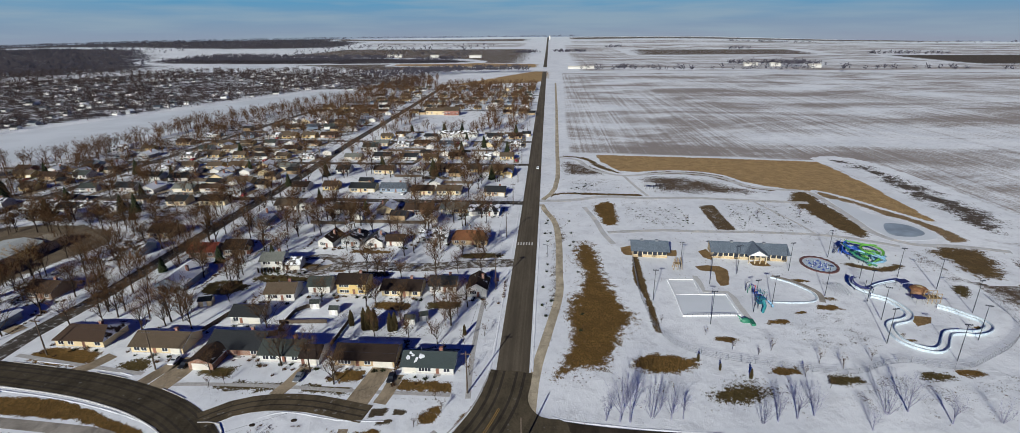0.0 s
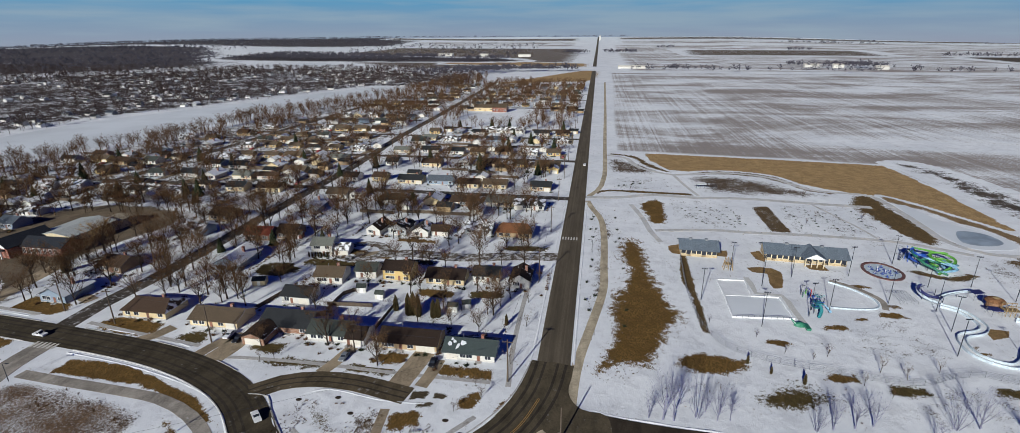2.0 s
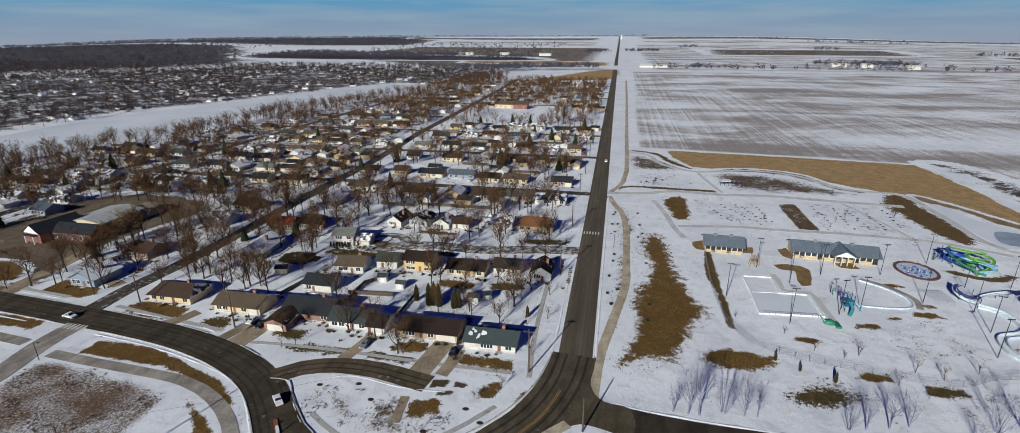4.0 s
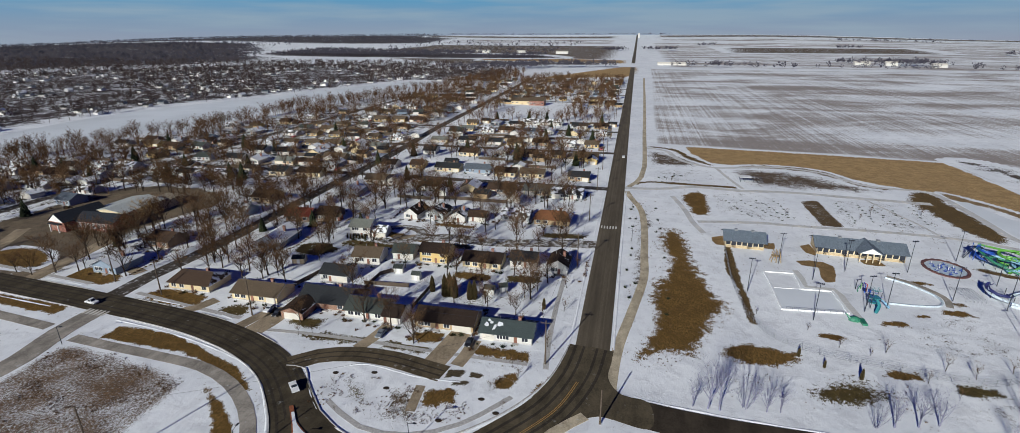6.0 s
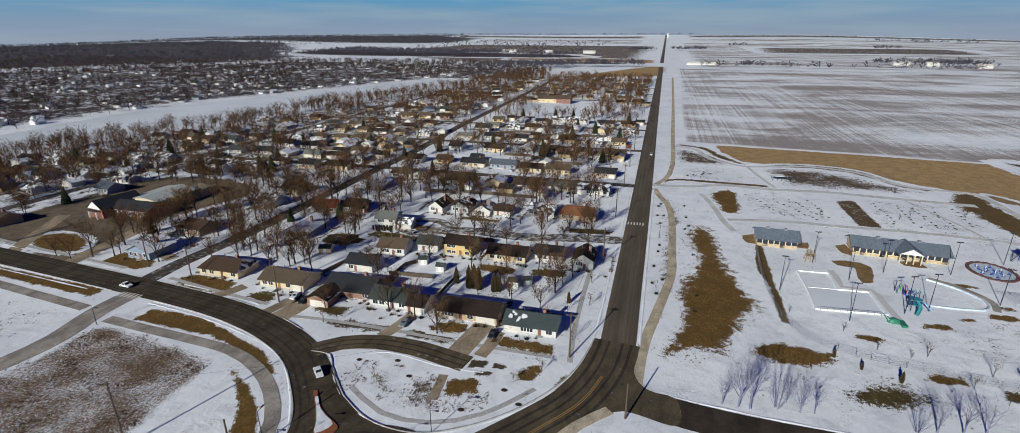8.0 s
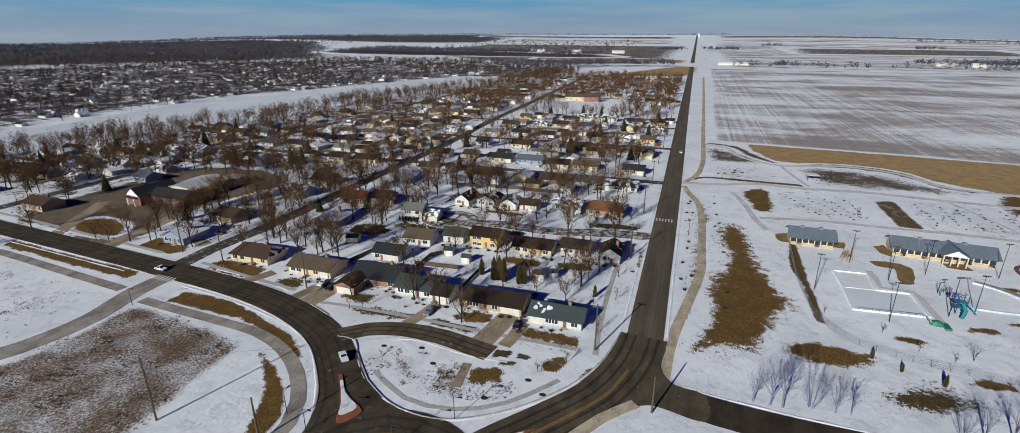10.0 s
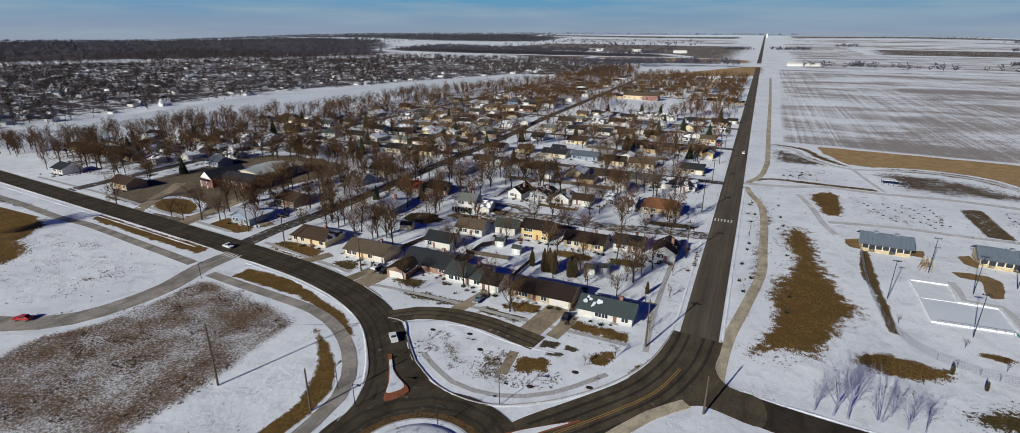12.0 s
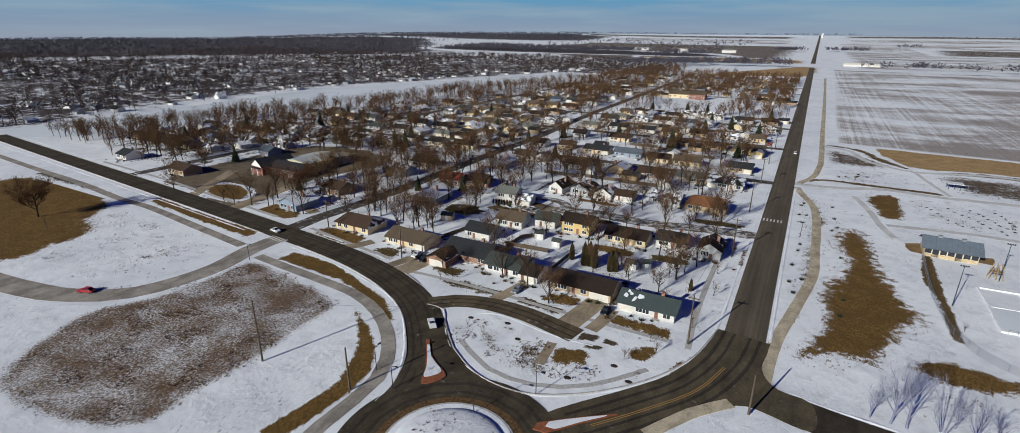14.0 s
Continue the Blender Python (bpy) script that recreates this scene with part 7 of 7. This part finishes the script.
for i, (m, h) in enumerate((("red", 2.2), ("lime", 1.8), ("dark_metal", 3.0), ("green", 1.4), ("blue", 2.6))):
    a = i * 1.26
    part("post", Geo().tube((1.4 * math.cos(a), 1.4 * math.sin(a), 0), (1.4 * math.cos(a), 1.4 * math.sin(a), h), 0.12, 0.1, 7), M[m], tw)
    part("hoop", Geo().tube((1.4 * math.cos(a), 1.4 * math.sin(a), h), (0.5 * math.cos(a), 0.5 * math.sin(a), h + 0.5), 0.1, 0.08, 6), M[m], tw)
wd = thing("wading_pool", "curved edge of a snow-filled wading pool", "pool")
g = Geo()
ribbon(g, curve_points([(79, 72), (84, 68), (88, 61), (86.5, 55.5), (80, 54), (73, 54)], False, 1.2), 0.2, -0.2, 0, 0.45)
part("rim", g, M["pale_blue"], wd)
g = Geo()
ribbon(g, curve_points([(80, 73.5), (86, 69), (90, 61.5), (88.5, 55)], False, 1.2), 0.9, -0.9, 0, 0.05)
part("edge_path", g, M["grey_path"], wd)
rk = thing("rail_pen", "grey metal queue railings in rows", "railing", at=pose(94.5, 59.5, 0, 0, 0, 4))
for i in range(6):
    part("rail", Geo().tube((i * 1.0, 0, 1.0), (i * 1.0 + 0.2, 7.5, 1.0), 0.05, 0.05, 5).tube((i * 1.0, 0, 0), (i * 1.0, 0, 1.0), 0.05, 0.05, 5).tube((i * 1.0 + 0.2, 7.5, 0), (i * 1.0 + 0.2, 7.5, 1.0), 0.05, 0.05, 5), M["metal"], rk)

# lazy river channel
lazy = thing("lazy_river", "winding white lazy-river channel with snow in it", "pool")
LZ = curve_points([(105.5, 60), (109, 57.3), (110.3, 52.7), (110, 48.2), (107.3, 45), (102, 42.8), (100, 40.3), (99, 36.9), (99.1, 33.2), (101.5, 30.3), (105, 29), (108.4, 31), (111.5, 35), (114.3, 38), (118.2, 38.8), (121.4, 38.4), (125.1, 39.6), (127.8, 42), (128.3, 45.5), (126.3, 48.5), (124, 51.8), (121.5, 53.8)], False, 1.0)
g = Geo()
ribbon(g, LZ, 0.85, -0.85, -0.2, 0.10)
part("channel", g, M["basin"], lazy)
for o in (0.95, -0.95):
    e = Geo()
    ribbon(e, LZ, o + 0.1, o - 0.1, -0.2, 0.7)
    part("wall", e, M["pale_blue"], lazy)
ft = thing("play_fort", "play fort with rust-brown round roof, navy canopy and timber tower", "play equipment", at=pose(120.5, 61.5, 0))
part("hut", Geo().tube((0, 0, 0), (0, 0, 2.2), 1.9, 1.9, 14), M["deck"], ft)
part("thatch_roof", Geo().dome((0, 0, 2.1), 2.6, 2.5, 1.2, 16, 5), M["rust_roof"], ft, "rust-brown round roof")
part("roof_cap", Geo().dome((0, 0, 3.15), 1.0, 1.0, 0.3, 12, 3), M["thatch"], ft, "tan roof cap")
part("awning", Geo().add([(-3.6, 3.0, 2.6), (-0.6, 3.6, 2.9), (-0.4, 6.6, 2.6), (-3.4, 6.2, 2.4), (-3.6, 3.0, 2.45), (-0.6, 3.6, 2.75), (-0.4, 6.6, 2.45), (-3.4, 6.2, 2.25)], [(0, 1, 2, 3), (7, 6, 5, 4), (0, 4, 5, 1), (1, 5, 6, 2), (2, 6, 7, 3), (3, 7, 4, 0)]), M["navy"], ft, "navy canopy")
for p in ((-3.5, 3.1), (-0.7, 3.7), (-0.5, 6.5), (-3.3, 6.1)):
    part("awning_post", Geo().tube((*p, 0), (*p, 2.5), 0.07, 0.07, 5), M["metal"], ft)
part("awning", Geo().box(-4.4, -6.4, 1.9, -1.6, -3.6, 2.05), M["navy"], ft, "navy canopy")
for p in ((-4.3, -6.3), (-1.7, -6.3), (-4.3, -3.7), (-1.7, -3.7)):
    part("awning_post", Geo().tube((*p, 0), (*p, 1.9), 0.07, 0.07, 5), M["metal"], ft)
for i in range(4):
    for j in range(2):
        part("pile", Geo().tube((-0.4 + i * 1.2, -5.6 + j * 2.2, 0), (-0.4 + i * 1.2, -5.6 + j * 2.2, 3.4), 0.1, 0.09, 6), M["thatch"], ft)
part("platform", Geo().box(-0.6, -5.8, 1.7, 3.4, -3.2, 1.82), M["thatch"], ft)
for j in range(2):
    part("beam", Geo().box(-0.5, -5.68 + j * 2.2, 3.3, 3.3, -5.52 + j * 2.2, 3.45), M["thatch"], ft)
s2 = thing("water_slide", "low blue-grey looping water slide", "water slide")
flume("flume", spiral(105.5, 65.5, 3.2, 2.4, 0.75, 1.8), (2.4, 0.4), 0.5, M["navy"], s2, "navy flume")
flume("flume", [(104.6, 69.5), (102.2, 66), (102.8, 62.5), (105.5, 61)], (2.6, 0.3), 0.5, M["pale_blue"], s2, "pale blue flume")
flume("flume", [(119, 68.5), (114, 67.5), (110, 66), (107, 63.5)], (1.6, 0.3), 0.45, M["pale_blue"], s2, "pale blue flume")
for x, y, h in ((103, 67, 2.2), (108, 67.5, 2.0), (107.5, 62.5, 1.5), (102.6, 64, 1.8), (114, 67.3, 1.0)):
    part("support", Geo().tube((x, y, 0), (x, y, h), 0.1, 0.1, 6), M["dark_metal"], s2)


def flood_light(x, y, h=10.5):
    ob = thing("flood_light", "tall dark pole with four flood lamps", "lamp post", "flood lights of the water park", at=pose(x, y, 0))
    part("pole", Geo().tube((0, 0, 0), (0, 0, h), 0.11, 0.07, 8), M["dark_metal"], ob)
    part("crossbar", Geo().box(-0.85, -0.05, h - 0.08, 0.85, 0.05, h + 0.04), M["dark_metal"], ob)
    for i in range(4):
        lx = -0.72 + i * 0.48
        part("lamp", Geo().box(lx - 0.13, -0.26, h + 0.04, lx + 0.13, -0.02, h + 0.3), M["dark_metal"], ob)
    return ob


first = flood_light(36.0, 53.4)
for x, y in ((49.6, 76.5), (57, 66), (50, 40), (64.9, 47.8), (71.4, 51), (68.7, 74.6), (87.6, 78), (91.2, 59.5), (102.5, 56.4), (100.2, 45), (94.5, 32.3), (129.6, 50.8), (120.1, 35.4), (107.6, 25.1), (122.5, 75), (107.1, 91), (129.3, 66), (109, 73)):
    copy_thing(first, pose(x, y, 0, 0, 0, random.uniform(-30, 30)))

# wooden play frames and small park things
pf = thing("wooden_frame", "tan wooden climbing frame", "play equipment", at=pose(49, 78, 0))
for x in (-1.5, 0, 1.5):
    for y in (-1, 1):
        part("post", Geo().tube((x, y, 0), (x * 0.6, y * 0.6, 4.2), 0.13, 0.1, 5), M["thatch"], pf)
part("platform", Geo().box(-1.2, -0.9, 2.0, 1.2, 0.9, 2.15), M["thatch"], pf)
for pts in ([(55.6, 80), (57, 76.7), (61.4, 76), (60, 68.4), (60.3, 64.6), (63.2, 65.5), (65, 71), (66.4, 78), (64.4, 80.8), (60, 81.4)], [(48.6, 94.5), (52.4, 95), (51, 88.8), (47.6, 89.4)], [(31.2, 96.6), (35.6, 98.8), (34.8, 88.8), (31.9, 89.4)], [(60.4, 94.3), (64.2, 96.6), (64.9, 90.7), (63.5, 85.8), (61.1, 88.4)], [(76.5, 85.4), (82.3, 86.6), (83.2, 81.7), (76.7, 82)], [(110.5, 48.2), (115.8, 47.4), (113.4, 43.8), (108.4, 41.8)]):
    cover("sand_patch", pts, M["sand"], "bare brown ground in the snow", 0.45, 0.035, 0.5, "ground")
for x, y, w in ((79, 48, 1.9), (88.5, 51.8, 3.6), (91.5, 57.3, 1.6), (107, 20, 4), (98, 18, 4.5), (128, 24, 3), (52, 32, 4), (70, 42, 3.4), (101.2, 34.5, 1.6), (62, 18, 4), (75, 15, 5), (88, 70, 3), (101, 37, 1.2), (124, 42, 2)):
    cover("grass_patch", [(x - w, y - w * 0.3), (x, y - w * 0.45), (x + w, y - w * 0.2), (x + w * 0.8, y + w * 0.4), (x - w * 0.7, y + w * 0.4)], M["lawn"] if w > 4 else M["grass"], "small bare patch of brown grass", 1.0, 0.036, 0.5, "grass")
sk = thing("shelter", "small open shelter with white frames in the snow", "shelter", at=pose(60, 181, 0))
for i in range(6):
    part("arch", Geo().tube((-5 + i * 2, -2, 0), (-5 + i * 2, -2, 2.2), 0.1, 0.1, 5).tube((-5 + i * 2, -2, 2.2), (-5 + i * 2, 2, 2.4), 0.1, 0.1, 5).tube((-5 + i * 2, 2, 2.4), (-5 + i * 2, 2, 0), 0.1, 0.1, 5), M["dark_metal"], sk)
part("canopy", Geo().box(-5.6, -2.4, 2.4, 0, 2.4, 2.55), M["white"], sk)

# chain fence round the water park
FENCE = curve_points([(34.4, 86.5), (33.2, 70), (32.6, 57.7), (33.0, 45), (33.6, 37.6), (37.7, 28), (46.5, 22.8), (58.7, 20.2), (68.7, 18.2), (79.5, 18), (88, 22), (95.4, 23.6), (101, 21.6), (108, 21.8), (116, 26), (128.4, 34), (138, 45), (141, 60)], False, 2.6)
fence = thing("fence", "grey chain-link fence round the water park", "fence")
post = Geo().tube((0, 0, 0), (0, 0, 1.75), 0.05, 0.05, 5).mesh("fence_post", M["metal"])
for i, p in enumerate(FENCE):
    ob = new("fence_post", post)
    ob.parent, ob.location = fence, p
g = Geo()
for z in (0.1, 0.5, 0.9, 1.3, 1.7):
    ribbon(g, FENCE, 0.02, -0.02, z, z + 0.035)
part("mesh_wire", g, M["metal"], fence)


# ---- street furniture ----
def utility_pole(x, y, h=11.5, turn=0.0, arms=True):
    ob = thing("utility_pole", "weathered wooden utility pole with crossarm", "utility pole", "utility poles", at=pose(x, y, 0, 0, 0, turn))
    part("shaft", Geo().tube((0, 0, -0.3), (0, 0, h), 0.2, 0.13, 8), M["wood"], ob)
    if arms:
        part("crossarm", Geo().box(-1.2, -0.07, h - 0.8, 1.2, 0.07, h - 0.62), M["wood"], ob)
        for k in (-1.05, -0.5, 0.5, 1.05):
            part("insulator", Geo().tube((k, 0, h - 0.62), (k, 0, h - 0.42), 0.06, 0.04, 6), M["metal"], ob)
    return ob


POLES = [(-16, 5), (-14.5, 60), (-14.5, 105), (-14.5, 148), (-14.5, 190), (-14.5, 235), (-14.5, 280), (-14.5, 330), (-14.5, 380), (-14.5, 440)]
for x, y in POLES:
    utility_pole(x, y, 11.5)
utility_pole(-88, -43, 13.5, 30, False)
utility_pole(-2.4, -12, 8.0, 0, False)
utility_pole(-97, 9.5, 11.5)
utility_pole(-131, 14, 11.0)
utility_pole(-152, 52, 10.5, 90)
utility_pole(-152, 18, 10.5, 90)
utility_pole(-66.5, -41, 9.0, 0, False)


def cable(a, b, sag=0.8):
    line = []
    for i in range(9):
        s = i / 8
        p = Vector(a).lerp(Vector(b), s)
        p.z -= sag * 4 * s * (1 - s)
        line.append(p)
    g = Geo()
    d = (line[-1] - line[0]).normalized()
    u = d.cross(Vector((0, 0, 1))).normalized()
    vs = [p + (u * math.cos(k * 2.094) + Vector((0, 0, 1)) * math.sin(k * 2.094)) * 0.022 for p in line for k in range(3)]
    g.add(vs, [(3 * i + k, 3 * i + (k + 1) % 3, 3 * i + 3 + (k + 1) % 3, 3 * i + 3 + k) for i in range(8) for k in range(3)])
    return tagged(part("cable", g, M["dark_metal"]), "thin dark overhead cable between poles", "cable", "overhead cables")


for (x0, y0), (x1, y1) in zip(POLES, POLES[1:]):
    for k in (-1.05, 1.05):
        cable((x0 + k, y0, 11.05), (x1 + k, y1, 11.05))
cable((-88, -43, 13.2), (-16, 5, 10.8), 1.5)
cable((-97, 9.5, 11.0), (-131, 14, 10.5))
cable((-97, 9.5, 11.0), (-16, 5, 10.5), 1.5)
cable((-131, 14, 10.5), (-152, 18, 10.2))
cable((-152, 18, 10.2), (-152, 52, 10.2))


def street_lamp(x, y, h=6.5, turn=0.0):
    ob = thing("street_lamp", "slim grey street lamp beside the road", "street lamp", "street lamps", at=pose(x, y, 0, 0, 0, turn))
    part("pole", Geo().tube((0, 0, 0), (0, 0, h), 0.09, 0.06, 7), M["dark_metal"], ob)
    part("arm", Geo().tube((0, 0, h - 0.1), (1.3, 0, h + 0.15), 0.05, 0.04, 6), M["dark_metal"], ob)
    part("head", Geo().box(1.0, -0.16, h + 0.08, 1.7, 0.16, h + 0.22), M["dark_metal"], ob)
    return ob


lamp = street_lamp(-36.5, -25.3, 5.0)
for x, y, t in ((-60, -36.8, 0), (-66.5, -34, 90), (-212, -30, 0), (-43.4, -35.2, 0), (-133.5, -13, 0), (-15, 66, 0), (2.5, 86, 180)):
    copy_thing(lamp, pose(x, y, 0, 0, 0, t))
for x, y in ((-61.5, -8.5), (-48, -11), (-33.5, -18), (-23, -13.5), (-27, -10), (-53, -6.5)):
    pl = thing("tree_ring", "dark planting ring in the snow", "planter", "planting rings", at=pose(x, y, 0))
    part("mulch", Geo().dome((0, 0, 0), 0.75, 0.55, 0.12, 12, 3), M["soil_flat"], pl)

# sheds, garden fences, crossing stripes, hedges
for x, y, w, t, c in ((-105, 43.5, 4.0, 15, WALLS[1]), (-69.5, 43.5, 2.8, 10, WALLS[0]), (-37.5, 36, 3.0, 0, WALLS[0]), (-114.5, 84, 3.4, 5, W_RED), (-34, 38, 2.4, 20, WALLS[3]), (-62, 40, 2.6, 0, WALLS[0])):
    sd = thing("shed", "small garden shed in the snow", "shed", "garden sheds", at=pose(x, y, 0, 0, 0, t))
    part("wall", gable_body(w, w * 0.8, 1.9, 0.8), c, sd)
    part("roof", gable_roof(w, w * 0.8, 1.9, 0.8, over=0.2, thick=0.1), ROOFS[2], sd)
    part("door", Geo().box(-0.5, -w * 0.4 - 0.05, 0.05, 0.5, -w * 0.4 + 0.02, 1.75), M["white"], sd)
for pts in ([(-74, 24), (-74, 40), (-70, 43)], [(-56, 22), (-55.5, 36)], [(-76, 33), (-62, 34)], [(-96, 27), (-92, 44)]):
    line = curve_points(pts, False, 2.0)
    gf = thing("garden_fence", "dark wooden garden fence in snow", "fence", "garden fences")
    for z in (0.3, 1.1):
        g = Geo()
        ribbon(g, line, 0.03, -0.03, z, z + 0.1)
        part("rail", g, M["wood"], gf)
    pm = Geo().box(-0.06, -0.06, 0, 0.06, 0.06, 1.5).mesh("fence_post", M["wood"])
    for p in line:
        ob = new("fence_post", pm)
        ob.parent, ob.location = gf, p
    g = Geo()
    ribbon(g, line, 0.05, 0.03, 0.1, 1.4)
    part("board", g, M["wood"], gf)
M["marking"] = plain("road_paint", (0.62, 0.60, 0.55), 0.7, space="world")
M["yellow_marking"] = plain("yellow_road_paint", (0.34, 0.20, 0.05), 0.7, space="world")
zc = thing("crossing", "worn white zebra crossing stripes", "road marking", kind="structure")
for i in range(6):
    part("stripe", Geo().box(-9.4 + i * 1.1, 97.2, 0.06, -8.9 + i * 1.1, 100.2, 0.078), M["marking"], zc)
zc = thing("crossing", "worn white zebra crossing stripes", "road marking", kind="structure")
for i in range(6):
    part("stripe", Geo().box(-143.8 + i * 1.3, 0.2, 0.06, -143.1 + i * 1.3, 2.8, 0.082), M["marking"], zc)
ml = thing("centre_line", "faded yellow centre line", "road marking", kind="structure")
for o in (0.12, -0.28):
    g = Geo()
    ribbon(g, curve_points([(-25, -28), (-18.5, -20), (-11.5, -10), (-8, 0)], False, 2), o + 0.16, o, 0.06, 0.088)
    part("line", g, M["yellow_marking"], ml)

# farm buildings far off
for x, y, w, d, h in ((470, 1215, 30, 12, 6), (520, 1200, 22, 10, 7), (585, 1150, 24, 12, 6), (75, 1150, 60, 10, 4), (-240, 1700, 40, 14, 7), (-380, 1720, 30, 14, 7), (-520, 1740, 50, 20, 7), (3, 3300, 8, 8, 22)):
    fb = thing("farm_building", "distant pale farm building", "barn", "distant farm buildings", at=pose(x, y, gz(x, y)))
    part("wall", gable_body(w, d, h, 2.5), WALLS[0], fb)
    part("roof", gable_roof(w, d, h, 2.5), M["garage"], fb)

# dry tufts and small shrubs that stand out of the snow
random.seed(77)
tuft = Geo()
rt = random.Random(3)
for i in range(9):
    a = rt.uniform(0, math.tau)
    p = Vector((rt.uniform(-0.25, 0.25), rt.uniform(-0.25, 0.25), -0.03))
    blade(tuft, p, p + Vector((math.cos(a) * 0.3, math.sin(a) * 0.3, rt.uniform(0.3, 0.6))), 0.07, rt)
places = []
for x0, y0, x1, y1, count in ((2, 8, 14, 140, 900), (14, 100, 130, 160, 500), (14, 170, 120, 235, 700), (-141, -73, -88, -13, 6000), (-62, -20, -22, -8, 1000), (-220, -45, -145, -8, 500), (20, 0, 140, 16, 300), (130, 20, 178, 100, 400), (-50, -52, -36, -38, 160)):
    for i in range(count):
        x, y = random.uniform(x0, x1), random.uniform(y0, y1)
        if x0 == -141 and not inside(np.array([x]), np.array([y]), STUB)[0]:
            continue
        if noise.noise((x / 7, y / 7, 1.0)) > 0.08:
            places.append((x, y, 1.0 if y < -36 and x > -52 else 0, random.uniform(0.25, 0.7), random.uniform(0, 6)))
merged("grass_tufts", [(*triangles(tuft), places)], M["twig"], "dry grass tufts standing out of the snow", "grass")
for i in range(26):
    x, y = random.choice(((random.uniform(9, 14), random.uniform(20, 130)), (random.uniform(1, 4), random.uniform(40, 130)), (random.uniform(12, 30), random.uniform(168, 190))))
    sb = thing("shrub", "low dark dormant shrub in the snow", "shrub", "planted shrubs", at=pose(x, y, 0))
    g = Geo()
    for k in range(40):
        a, b = random.uniform(0, math.tau), random.uniform(0.3, 1.3)
        p = Vector((random.uniform(-0.3, 0.3), random.uniform(-0.3, 0.3), -0.05))
        blade(g, p, p + Vector((math.cos(a) * math.cos(b), math.sin(a) * math.cos(b), math.sin(b))) * random.uniform(0.6, 1.1), 0.09, random)
    part("crown", g, M["needle"], sb)

young = [o for o in scene.objects if o.name.startswith("shrub") and o.parent is None][0]
for x0, y0, x1, y1, count in ((49.6, 146, 61.7, 121, 9), (57, 147, 64, 126, 8), (64, 147.6, 66, 126, 7), (97.5, 150, 96.5, 123, 8), (103, 147, 102, 123, 8), (109.2, 144, 108.4, 124, 7), (90, 150, 89, 124, 8), (43, 144, 50, 124, 7), (118, 150, 116, 128, 6)):
    for i in range(count):
        f = i / (count - 1)
        at = pose(x0 + (x1 - x0) * f + random.uniform(-0.7, 0.7), y0 + (y1 - y0) * f + random.uniform(-0.7, 0.7), 0, 0, 0, random.uniform(0, 360))
        copy_thing(young, at @ Matrix.Diagonal((1.0, 0.8, 0.5, 1)))

# garden clutter between the near houses: low hedges and log piles as the snow shows them
random.seed(91)
hedge_bits = []
for x, y in HAND:
    if y < 150:
        for k in range(6):
            hedge_bits.append((x + random.uniform(-9, 9), y + random.choice((-1, 1)) * random.uniform(5, 9), 0, random.uniform(0.5, 1.2), random.uniform(0, 6)))
        side = random.choice((-1, 1))
        for k in range(9):
            hedge_bits.append((x + side * random.uniform(8.2, 8.8), y - 4 + k * 1.5, 0, random.uniform(0.5, 0.8), random.uniform(0, 6)))
merged("garden_hedges", [(*triangles(bush), hedge_bits)], M["dull_twig"], "bare brown hedges and low shrubs between the gardens", "bushes")

# ---- to metres ----
# The plan above is drawn in units of 1.2 m; cars and the low sky are already in metres.
UNIT = 1.2
true_size = set()
for ob in scene.objects:
    top = ob
    while top.parent:
        top = top.parent
    if top.name.split(".")[0] in ("car", "backdrop") and ob.data:
        true_size.add(ob.data)
for me in bpy.data.meshes:
    if me not in true_size:
        me.transform(Matrix.Scale(UNIT, 4))
for ob in scene.objects:
    if ob.type in ("MESH", "EMPTY"):
        ob.location = ob.location * UNIT
